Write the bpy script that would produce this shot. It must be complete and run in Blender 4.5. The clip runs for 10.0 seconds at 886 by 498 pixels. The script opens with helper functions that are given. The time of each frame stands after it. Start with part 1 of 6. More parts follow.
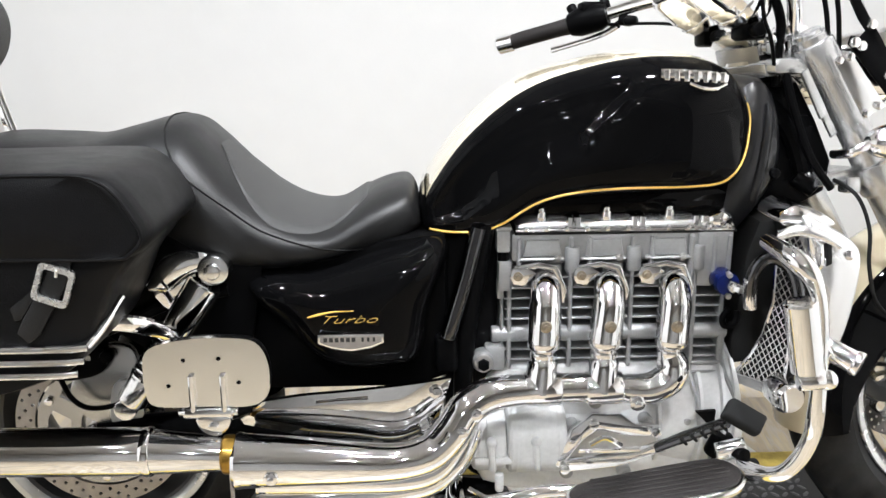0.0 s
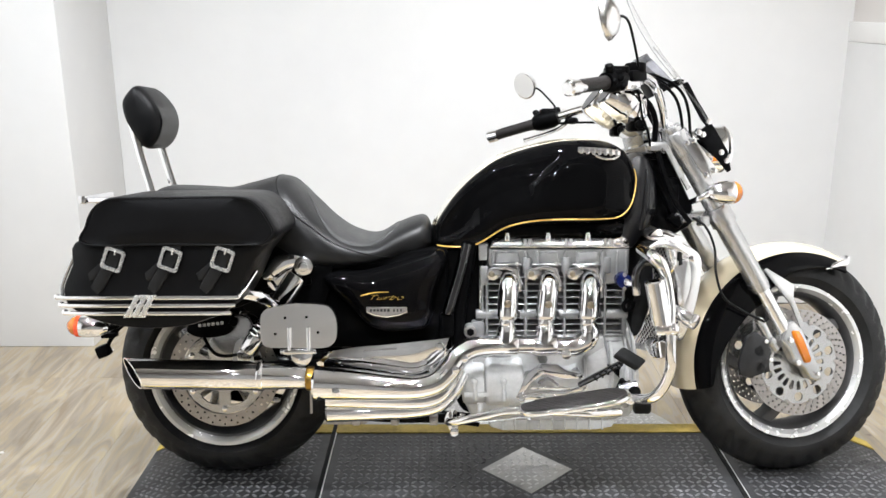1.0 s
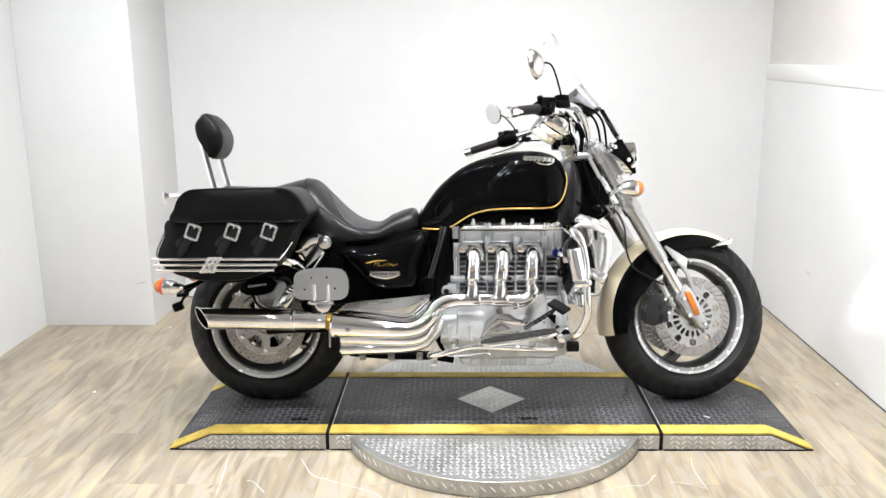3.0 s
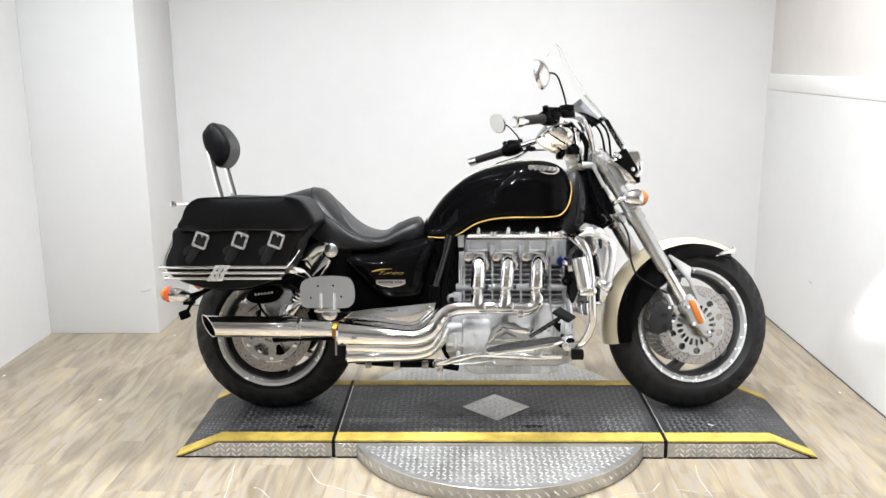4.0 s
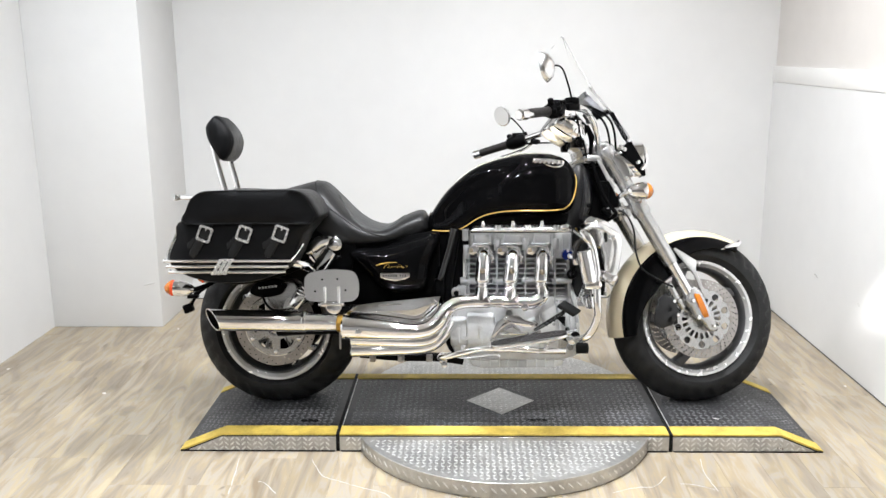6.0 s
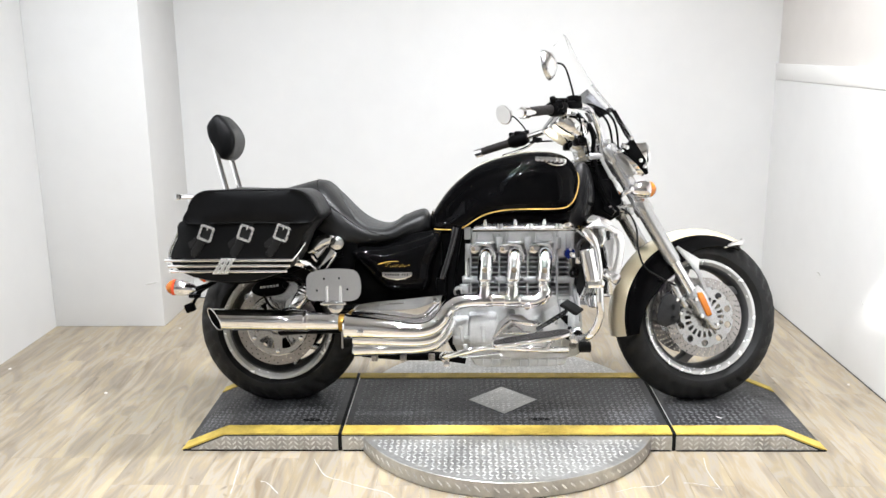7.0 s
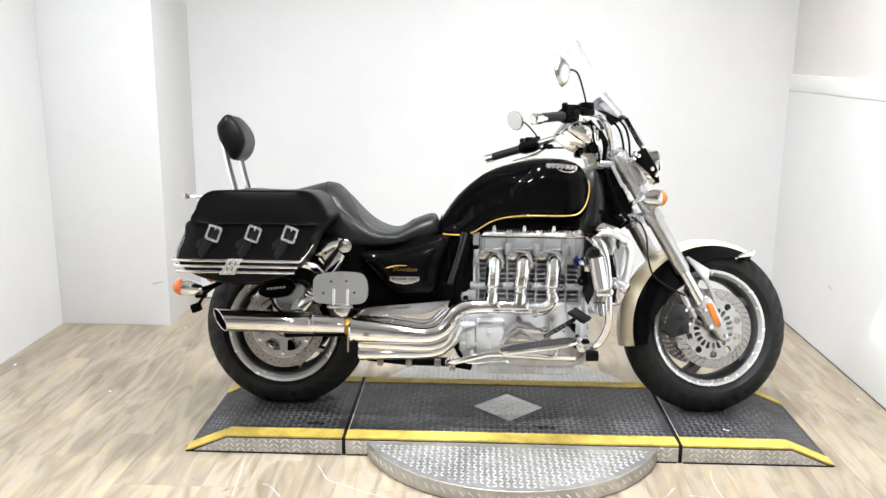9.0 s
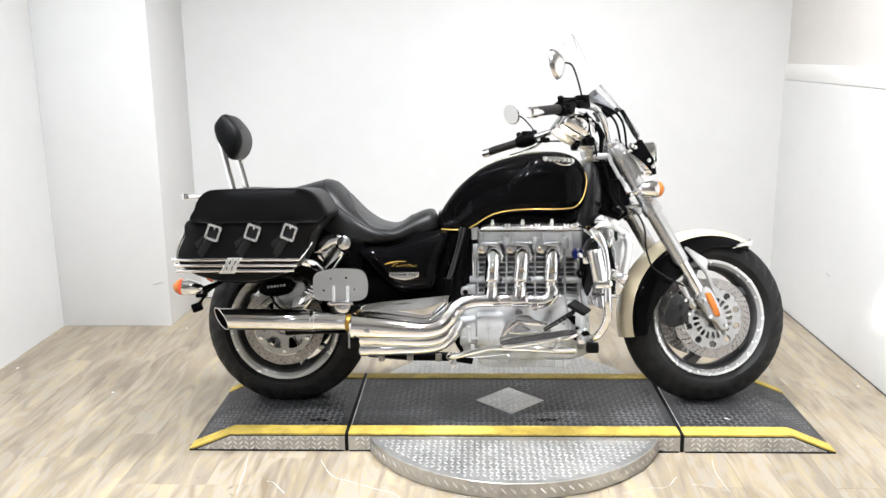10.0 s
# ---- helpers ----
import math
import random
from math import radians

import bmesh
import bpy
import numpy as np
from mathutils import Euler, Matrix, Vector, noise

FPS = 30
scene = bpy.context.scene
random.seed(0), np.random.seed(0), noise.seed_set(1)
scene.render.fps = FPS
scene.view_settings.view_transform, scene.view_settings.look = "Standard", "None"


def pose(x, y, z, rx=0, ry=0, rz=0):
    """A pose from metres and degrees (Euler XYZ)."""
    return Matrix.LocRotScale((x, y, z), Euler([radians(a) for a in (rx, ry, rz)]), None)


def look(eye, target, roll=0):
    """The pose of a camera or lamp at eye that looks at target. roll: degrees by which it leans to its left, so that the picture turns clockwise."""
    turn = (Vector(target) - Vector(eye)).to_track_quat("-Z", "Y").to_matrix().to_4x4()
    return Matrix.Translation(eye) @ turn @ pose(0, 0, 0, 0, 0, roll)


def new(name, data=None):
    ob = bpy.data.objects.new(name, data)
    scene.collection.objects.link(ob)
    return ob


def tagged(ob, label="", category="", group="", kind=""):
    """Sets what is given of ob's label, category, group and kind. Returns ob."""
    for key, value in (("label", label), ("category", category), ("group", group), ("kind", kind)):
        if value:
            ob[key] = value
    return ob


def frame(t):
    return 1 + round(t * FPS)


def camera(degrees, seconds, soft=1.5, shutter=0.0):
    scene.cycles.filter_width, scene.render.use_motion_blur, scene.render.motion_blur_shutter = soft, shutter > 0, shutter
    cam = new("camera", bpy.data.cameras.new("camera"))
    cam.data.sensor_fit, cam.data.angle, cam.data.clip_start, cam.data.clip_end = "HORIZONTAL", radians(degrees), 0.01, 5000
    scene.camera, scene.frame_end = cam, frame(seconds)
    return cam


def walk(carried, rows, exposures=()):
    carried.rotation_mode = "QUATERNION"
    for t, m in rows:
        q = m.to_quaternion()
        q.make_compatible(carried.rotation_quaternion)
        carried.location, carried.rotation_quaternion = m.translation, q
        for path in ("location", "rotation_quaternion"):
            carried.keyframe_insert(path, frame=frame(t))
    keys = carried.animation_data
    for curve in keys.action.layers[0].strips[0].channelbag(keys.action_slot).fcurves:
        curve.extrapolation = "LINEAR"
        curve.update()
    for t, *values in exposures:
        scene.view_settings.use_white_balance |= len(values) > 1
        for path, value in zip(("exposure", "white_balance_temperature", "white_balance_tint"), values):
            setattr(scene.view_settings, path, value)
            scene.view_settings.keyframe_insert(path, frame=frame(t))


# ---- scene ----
cam = camera(54.1, 10.0)
PATH = [
    (0, (-0.288, -1.438, 1.327), (-0.233, 0.407, 0.557), -0.3),
    (0.2, (-0.250, -1.628, 1.377), (-0.234, 0.219, 0.611), -0.7),
    (0.3, (-0.263, -1.722, 1.378), (-0.189, 0.143, 0.659), 0.5),
    (0.5, (-0.255, -1.931, 1.376), (-0.162, -0.048, 0.708), -0.3),
    (0.7, (-0.261, -2.113, 1.404), (-0.181, -0.225, 0.750), 0.1),
    (0.8, (-0.265, -2.202, 1.396), (-0.234, -0.300, 0.776), 0.1),
    (1, (-0.245, -2.374, 1.415), (-0.251, -0.447, 0.88), -0.2),
    (1.2, (-0.217, -2.532, 1.419), (-0.261, -0.612, 0.859), 0.3),
    (1.5, (-0.212, -2.749, 1.44), (-0.229, -0.81, 0.953), 1.1),
    (1.7, (-0.227, -2.894, 1.424), (-0.211, -0.946, 0.971), 0.2),
    (2, (-0.275, -3.036, 1.458), (-0.235, -1.088, 1.007), -0.2),
    (2.2, (-0.242, -3.111, 1.440), (-0.223, -1.156, 1.021), -0.3),
    (2.5, (-0.167, -3.198, 1.457), (-0.193, -1.243, 1.037), 0.0),
    (2.8, (-0.135, -3.261, 1.456), (-0.157, -1.312, 1.006), 0.3),
    (3, (-0.113, -3.295, 1.447), (-0.158, -1.347, 0.996), -0.5),
    (3.2, (-0.121, -3.307, 1.457), (-0.16, -1.354, 1.026), -0.4),
    (4.3, (-0.14, -3.317, 1.447), (-0.182, -1.364, 1.017), -0.4),
    (4.5, (-0.14, -3.311, 1.452), (-0.163, -1.36, 1.014), -0.4),
    (5, (-0.137, -3.309, 1.451), (-0.176, -1.356, 1.022), -0.5),
    (5.5, (-0.143, -3.308, 1.45), (-0.189, -1.357, 1.009), -0.4),
    (7, (-0.149, -3.296, 1.449), (-0.2, -1.348, 0.999), -0.6),
    (7.5, (-0.153, -3.292, 1.443), (-0.193, -1.345, 0.99), -0.0),
    (8, (-0.155, -3.291, 1.446), (-0.206, -1.342, 1.001), -0.2),
    (8.5, (-0.155, -3.282, 1.444), (-0.209, -1.33, 1.009), 0.5),
    (9, (-0.153, -3.277, 1.445), (-0.221, -1.327, 1.006), 0.5),
    (9.5, (-0.153, -3.278, 1.446), (-0.216, -1.33, 0.994), -0.4),
    (10, (-0.15, -3.289, 1.442), (-0.217, -1.34, 0.995), -0.6),
]
walk(cam, [(t, look(eye, target, roll)) for t, eye, target, roll in PATH],
     exposures=((0, -0.10), (3.2, -0.08), (4.3, -0.18), (5.7, -0.18), (6.8, -0.12), (10, -0.05)))

LAMP_W, SPOT_W = 50.5, 6500.0

# ---- room light and exposure ----
world = bpy.data.worlds.new("room_air")
scene.world = world
world.use_nodes = True
world.node_tree.nodes["Background"].inputs[0].default_value = (1.0, 1.0, 1.0, 1)
world.node_tree.nodes["Background"].inputs[1].default_value = 0.02


# ---- materials ----
def mat(name, color, rough=0.5, metal=0.0, var=0.0, scale=20.0, bump=0.0, bump_scale=200.0, coat=0.0,
        stretch=(1, 1, 1), color2=None, rough_var=0.0, trans=0.0, spec=0.5, ior=1.45, per_object=0.0, coords="Object"):
    m = bpy.data.materials.new(name)
    m.use_nodes = True
    nt = m.node_tree
    b = nt.nodes["Principled BSDF"]
    b.inputs["Base Color"].default_value = (*color, 1)
    b.inputs["Roughness"].default_value = rough
    b.inputs["Metallic"].default_value = metal
    b.inputs["Coat Weight"].default_value = coat
    b.inputs["Coat Roughness"].default_value = 0.03
    b.inputs["Transmission Weight"].default_value = trans
    b.inputs["IOR"].default_value = ior
    b.inputs["Specular IOR Level"].default_value = spec
    if not (var or bump or rough_var or per_object):
        return m
    tc = nt.nodes.new("ShaderNodeTexCoord")
    mp = nt.nodes.new("ShaderNodeMapping")
    mp.inputs["Scale"].default_value = stretch
    nt.links.new(tc.outputs[coords], mp.inputs["Vector"])

    def noise_node(s, detail=5.0):
        n = nt.nodes.new("ShaderNodeTexNoise")
        n.inputs["Scale"].default_value = s
        n.inputs["Detail"].default_value = detail
        nt.links.new(mp.outputs["Vector"], n.inputs["Vector"])
        return n

    if var or per_object:
        n1, n2 = noise_node(scale), noise_node(scale * 7.3, 3.0)
        add = nt.nodes.new("ShaderNodeMath")
        add.operation = "MULTIPLY_ADD"
        nt.links.new(n2.outputs["Fac"], add.inputs[0])
        add.inputs[1].default_value = 0.4
        nt.links.new(n1.outputs["Fac"], add.inputs[2])
        ramp = nt.nodes.new("ShaderNodeValToRGB")
        c2 = color2 or tuple(c * (1 - var) for c in color)
        ramp.color_ramp.elements[0].position, ramp.color_ramp.elements[1].position = 0.5, 0.9
        ramp.color_ramp.elements[0].color = (*c2, 1)
        ramp.color_ramp.elements[1].color = (*color, 1)
        nt.links.new(add.outputs[0], ramp.inputs["Fac"])
        out = ramp.outputs["Color"]
        if per_object:
            info = nt.nodes.new("ShaderNodeObjectInfo")
            hsv = nt.nodes.new("ShaderNodeHueSaturation")
            rng = nt.nodes.new("ShaderNodeMapRange")
            rng.inputs["To Min"].default_value = 1 - per_object
            rng.inputs["To Max"].default_value = 1 + per_object
            nt.links.new(info.outputs["Random"], rng.inputs["Value"])
            nt.links.new(rng.outputs["Result"], hsv.inputs["Value"])
            nt.links.new(out, hsv.inputs["Color"])
            out = hsv.outputs["Color"]
        nt.links.new(out, b.inputs["Base Color"])
    if rough_var:
        n3 = noise_node(scale * 2.1)
        rr = nt.nodes.new("ShaderNodeMapRange")
        rr.inputs["To Min"].default_value = max(0.0, rough - rough_var)
        rr.inputs["To Max"].default_value = min(1.0, rough + rough_var)
        nt.links.new(n3.outputs["Fac"], rr.inputs["Value"])
        nt.links.new(rr.outputs["Result"], b.inputs["Roughness"])
    if bump:
        n4 = noise_node(bump_scale, 4.0)
        bp = nt.nodes.new("ShaderNodeBump")
        bp.inputs["Strength"].default_value = bump
        bp.inputs["Distance"].default_value = 0.002
        nt.links.new(n4.outputs["Fac"], bp.inputs["Height"])
        nt.links.new(bp.outputs["Normal"], b.inputs["Normal"])
    return m


CHROME = mat("chrome", (0.93, 0.93, 0.94), 0.05, 1.0, rough_var=0.03, scale=14)
POLISHED = mat("polished_aluminium", (0.88, 0.88, 0.88), 0.16, 1.0, rough_var=0.06, scale=30)
CASTLIGHT = mat("pale_sandcast_aluminium", (0.56, 0.56, 0.555), 0.58, 0.0, var=0.22, scale=18, bump=0.25, bump_scale=420)
RIM = mat("bright_rim_metal", (0.80, 0.80, 0.80), 0.26, 0.65, var=0.08, scale=20, rough_var=0.06)
CAST = mat("cast_aluminium", (0.31, 0.31, 0.31), 0.42, 0.5, var=0.18, scale=25, bump=0.25, bump_scale=420)
SILVER = mat("silver_paint", (0.52, 0.52, 0.52), 0.27, 0.85, var=0.06, scale=18, bump=0.05, bump_scale=300)
# shade inside the wheels as a colour: a dark copy of the rim metal
RIM_SHADE = mat("wheel_shade_grey", (0.09, 0.09, 0.092), 0.45, 0.5, var=0.2, scale=20)
STEEL = mat("brake_steel", (0.40, 0.38, 0.365), 0.36, 0.85, var=0.15, scale=60, rough_var=0.1, stretch=(1, 1, 1))
BLACK = mat("gloss_black_paint", (0.002, 0.002, 0.0022), 0.03, 0.0, spec=0.09)
CREAM = mat("cream_paint", (0.56, 0.485, 0.345), 0.12, 0.0, coat=0.8, var=0.03, scale=6)
GOLD = mat("gold_pinstripe", (0.75, 0.48, 0.12), 0.3, 0.35)
LEATHER = mat("black_leather", (0.005, 0.005, 0.0055), 0.37, 0.0, var=0.3, scale=12, bump=0.28, bump_scale=520, rough_var=0.08, spec=0.15)
SEATSKIN = mat("black_seat_leather", (0.011, 0.011, 0.0113), 0.40, 0.0, var=0.3, scale=12, bump=0.22, bump_scale=520, rough_var=0.08, spec=0.32)
PAD = mat("seat_panel_vinyl", (0.032, 0.032, 0.0315), 0.48, 0.0, var=0.2, scale=30, bump=0.5, bump_scale=900)
SATIN = mat("satin_black", (0.0025, 0.0025, 0.0027), 0.33, 0.0, var=0.2, scale=40, bump=0.1, bump_scale=500, spec=0.04)
GREYPLATE = mat("graphite_plastic", (0.009, 0.009, 0.010), 0.30, 0.0, var=0.15, scale=20)
RUBBER = mat("tyre_rubber", (0.020, 0.020, 0.0205), 0.60, 0.0, var=0.4, scale=16, bump=0.25, bump_scale=350, rough_var=0.12, spec=0.22)
GRIP = mat("grip_rubber", (0.014, 0.012, 0.0115), 0.5, 0.0, spec=0.28, bump=0.5, bump_scale=700)
AMBER = mat("amber_lens", (0.50, 0.145, 0.010), 0.12, 0.0, spec=0.6, coat=0.5)
REDRING = mat("red_orange_lens", (0.85, 0.10, 0.03), 0.15, 0.0, coat=0.5)
BLUE = mat("blue_anodised", (0.005, 0.014, 0.11), 0.2, 0.6)
SMOKED = mat("dark_nickel_tube", (0.10, 0.10, 0.105), 0.14, 1.0, rough_var=0.04, scale=20)
RUSTY = mat("weathered_screw", (0.42, 0.36, 0.28), 0.3, 0.9, var=0.4, scale=90)
CALIPER = mat("caliper_black", (0.022, 0.022, 0.023), 0.3, 0.2, var=0.3, scale=50, bump=0.2, bump_scale=300)
BUCKLE = mat("bright_nickel", (0.88, 0.87, 0.85), 0.28, 0.9, rough_var=0.08, scale=80)
BRONZE = mat("heat_tinted_band", (0.45, 0.27, 0.06), 0.3, 1.0, var=0.3, scale=60)
MIRROR = mat("mirror_glass", (0.92, 0.92, 0.92), 0.01, 1.0)
LENS = mat("clear_lens", (0.95, 0.95, 0.95), 0.05, 0.0, trans=0.9)
ACRYLIC = mat("clear_acrylic", (1.0, 1.0, 1.0), 0.0, 0.0, trans=1.0, ior=1.035)
SMOKEPLASTIC = mat("smoky_grey_plastic", (0.20, 0.20, 0.215), 0.12, 0.0, var=0.3, scale=30, coat=0.5)
YELLOW = mat("yellow_safety_paint", (0.64, 0.475, 0.095), 0.62, 0.0, var=0.5, scale=14, color2=(0.38, 0.275, 0.05), bump=0.2, bump_scale=160, rough_var=0.15)
DECK = mat("worn_black_tread_plate", (0.050, 0.050, 0.052), 0.45, 0.25, var=0.6, scale=5, color2=(0.020, 0.020, 0.021), bump=0.2, bump_scale=220, rough_var=0.15)
DECKLUG = mat("worn_tread_lug", (0.22, 0.22, 0.23), 0.38, 0.4, var=0.7, scale=6, color2=(0.045, 0.045, 0.047), rough_var=0.12)
PLATE = mat("bright_tread_plate", (0.56, 0.555, 0.54), 0.33, 0.8, var=0.35, scale=9, bump=0.15, bump_scale=180, rough_var=0.12)
# paler than PLATE: worn metal, with the lugs' gleam put in as colour
PLATELUG = mat("bright_tread_lug", (0.80, 0.80, 0.79), 0.30, 0.45, var=0.4, scale=20)
GAP = mat("black_rubber_strip", (0.010, 0.010, 0.010), 0.7, spec=0.12)
WALL = mat("white_wall_paint", (0.70, 0.697, 0.69), 0.45, 0.0, var=0.05, scale=1.3, bump=0.08, bump_scale=90, rough_var=0.06)
# greyer than WALL: the weaker light above the ledge, put into the colour
WALLUP = mat("dim_wall_and_chip_grey", (0.64, 0.61, 0.58), 0.5, 0.0, var=0.06, scale=1.5, bump=0.08, bump_scale=90)
CEIL = mat("ceiling_paint", (0.46, 0.46, 0.46), 0.8, 0.0, var=0.05, scale=2)
DARKWALL = mat("unseen_room_wall", (0.48, 0.475, 0.465), 0.7, 0.0, var=0.2, scale=1)


def plank_material():
    """Vinyl plank: long grey, brown and pale streaks along the board, shifted from board to board, with small knots."""
    m = mat("pale_oak_vinyl", (0.5, 0.42, 0.3), 0.36)
    nt = m.node_tree
    b = nt.nodes["Principled BSDF"]
    tc, info = nt.nodes.new("ShaderNodeTexCoord"), nt.nodes.new("ShaderNodeObjectInfo")
    mul = nt.nodes.new("ShaderNodeVectorMath")
    mul.operation = "MULTIPLY_ADD"
    nt.links.new(info.outputs["Random"], mul.inputs[0])
    mul.inputs[1].default_value = (37.0, 91.0, 13.0)
    nt.links.new(tc.outputs["Object"], mul.inputs[2])

    def tex(scale, sx, sy, detail, distortion):
        mp = nt.nodes.new("ShaderNodeMapping")
        mp.inputs["Scale"].default_value = (sx, sy, 1)
        nt.links.new(mul.outputs[0], mp.inputs["Vector"])
        n = nt.nodes.new("ShaderNodeTexNoise")
        n.inputs["Scale"].default_value, n.inputs["Detail"].default_value, n.inputs["Distortion"].default_value = scale, detail, distortion
        nt.links.new(mp.outputs["Vector"], n.inputs["Vector"])
        return n.outputs["Fac"]

    broad, fine, knots = tex(1.0, 15.0, 2.6, 6.0, 1.4), tex(1.0, 75.0, 4.0, 4.0, 0.5), tex(1.0, 9.0, 5.0, 2.0, 1.5)
    ramp = nt.nodes.new("ShaderNodeValToRGB")
    cr = ramp.color_ramp
    cr.elements[0].position, cr.elements[0].color = 0.30, (0.215, 0.178, 0.134, 1)
    cr.elements[1].position, cr.elements[1].color = 0.72, (0.415, 0.360, 0.275, 1)
    for pos, col in ((0.41, (0.262, 0.232, 0.196, 1)), (0.49, (0.318, 0.268, 0.198, 1)), (0.56, (0.332, 0.304, 0.268, 1)), (0.63, (0.368, 0.314, 0.232, 1))):
        e = cr.elements.new(pos)
        e.color = col
    mixf = nt.nodes.new("ShaderNodeMath")
    mixf.operation = "MULTIPLY_ADD"
    nt.links.new(fine, mixf.inputs[0])
    mixf.inputs[1].default_value = 0.22
    sub = nt.nodes.new("ShaderNodeMath")
    sub.operation = "SUBTRACT"
    nt.links.new(broad, sub.inputs[0])
    sub.inputs[1].default_value = 0.11
    nt.links.new(sub.outputs[0], mixf.inputs[2])
    nt.links.new(mixf.outputs[0], ramp.inputs["Fac"])
    kr = nt.nodes.new("ShaderNodeMapRange")
    kr.inputs["From Min"].default_value, kr.inputs["From Max"].default_value = 0.74, 0.80
    nt.links.new(knots, kr.inputs["Value"])
    mix = nt.nodes.new("ShaderNodeMix")
    mix.data_type = "RGBA"
    nt.links.new(kr.outputs["Result"], mix.inputs["Factor"])
    nt.links.new(ramp.outputs["Color"], mix.inputs[6])
    mix.inputs[7].default_value = (0.13, 0.105, 0.08, 1)
    hsv, rng = nt.nodes.new("ShaderNodeHueSaturation"), nt.nodes.new("ShaderNodeMapRange")
    rng.inputs["To Min"].default_value, rng.inputs["To Max"].default_value = 0.86, 1.02
    hsv.inputs["Saturation"].default_value = 1.28
    nt.links.new(info.outputs["Random"], rng.inputs["Value"])
    nt.links.new(rng.outputs["Result"], hsv.inputs["Value"])
    nt.links.new(mix.outputs[2], hsv.inputs["Color"])
    nt.links.new(hsv.outputs["Color"], b.inputs["Base Color"])
    rr = nt.nodes.new("ShaderNodeMapRange")
    rr.inputs["To Min"].default_value, rr.inputs["To Max"].default_value = 0.28, 0.46
    nt.links.new(broad, rr.inputs["Value"])
    nt.links.new(rr.outputs["Result"], b.inputs["Roughness"])
    bp = nt.nodes.new("ShaderNodeBump")
    bp.inputs["Strength"].default_value, bp.inputs["Distance"].default_value = 0.12, 0.001
    nt.links.new(fine, bp.inputs["Height"])
    nt.links.new(bp.outputs["Normal"], b.inputs["Normal"])
    return m


PLANK = plank_material()
SUBFLOOR = mat("dark_joint", (0.08, 0.067, 0.05), 0.8)
SCUFF = mat("grey_floor_scuff", (0.21, 0.20, 0.19), 0.6, var=0.5, scale=60)
INK = mat("dark_ink", (0.02, 0.02, 0.02), 0.5)
TRIMW = mat("white_trim", (0.82, 0.81, 0.79), 0.4, var=0.03, scale=3)


# ---- mesh tools ----
def catmull(pts, k=6, closed=False):
    pts = [Vector(p) for p in pts]
    n, out = len(pts), []
    for i in range(n if closed else n - 1):
        p1, p2 = pts[i], pts[(i + 1) % n]
        p0 = pts[i - 1] if (i > 0 or closed) else p1
        p3 = pts[(i + 2) % n] if (i + 2 < n or closed) else p2
        for j in range(k):
            t = j / k
            out.append(0.5 * (2 * p1 + (p2 - p0) * t + (2 * p0 - 5 * p1 + 4 * p2 - p3) * t * t + (3 * p1 - p0 - 3 * p2 + p3) * t**3))
    if not closed:
        out.append(pts[-1])
    return out


def part(name, bm, material, parent=None, label="", sharp=35, m=None):
    if m is not None:
        bm.transform(m)
    bmesh.ops.recalc_face_normals(bm, faces=bm.faces[:])
    me = bpy.data.meshes.new(name)
    bm.to_mesh(me)
    bm.free()
    for one in material if isinstance(material, (list, tuple)) else (material,):
        me.materials.append(one)
    me.polygons.foreach_set("use_smooth", [True] * len(me.polygons))
    me.set_sharp_from_angle(angle=radians(sharp))
    ob = new(name, me)
    ob.parent = parent
    if label:
        ob["label"] = label
    return ob


def thing(name, label, category, m=None, group="", kind=""):
    ob = new(name)
    ob.empty_display_size = 0.05
    if m is not None:
        ob.matrix_basis = m
    return tagged(ob, label, category, group, kind)


def join(*bms):
    out = bms[0]
    for b in bms[1:]:
        me = bpy.data.meshes.new("tmp")
        b.to_mesh(me)
        b.free()
        out.from_mesh(me)
        bpy.data.meshes.remove(me)
    return out


def loft(rings, closed=True, caps=True, wrap=False):
    bm = bmesh.new()
    rows = [[bm.verts.new(p) for p in ring] for ring in rings]
    n = len(rows[0])
    pairs = list(zip(rows, rows[1:])) + ([(rows[-1], rows[0])] if wrap else [])
    for a, b in pairs:
        for i in range(n if closed else n - 1):
            bm.faces.new((a[i], a[(i + 1) % n], b[(i + 1) % n], b[i]))
    if caps and closed and not wrap:
        bm.faces.new(rows[0])
        bm.faces.new(rows[-1])
    return bm


def tube(pts, r, n=14, k=6, caps=True, smooth=True, flat=1.0):
    """A pipe along pts. r: one radius, or one at each point. flat squeezes it across."""
    rs = [r] * len(pts) if not isinstance(r, (list, tuple)) else list(r)
    if smooth and len(pts) > 2:
        path = catmull(pts, k)
        rad = [v.x for v in catmull([(q, 0, 0) for q in rs], k)]
    else:
        path, rad = [Vector(p) for p in pts], rs
    rings, side = [], None
    for i, p in enumerate(path):
        d = (path[min(i + 1, len(path) - 1)] - path[max(i - 1, 0)]).normalized()
        if side is None:
            side = d.cross(Vector((0, 1, 0)) if abs(d.y) < 0.9 else Vector((1, 0, 0))).normalized()
        side = (side - d * side.dot(d)).normalized()
        up = d.cross(side)
        rings.append([p + rad[i] * (math.cos(a) * side + flat * math.sin(a) * up) for a in (2 * math.pi * j / n for j in range(n))])
    return loft(rings, caps=caps)


def box(cx, cy, cz, sx, sy, sz, bevel=0.004, seg=2, m=None):
    bm = bmesh.new()
    bmesh.ops.create_cube(bm, size=1)
    bm.transform(Matrix.Diagonal((sx, sy, sz, 1)))
    if bevel:
        bmesh.ops.bevel(bm, geom=bm.edges[:], offset=min(bevel, 0.45 * min(sx, sy, sz)), segments=seg, affect="EDGES", profile=0.5)
    bm.transform(Matrix.Translation((cx, cy, cz)) @ (m or Matrix()))
    return bm


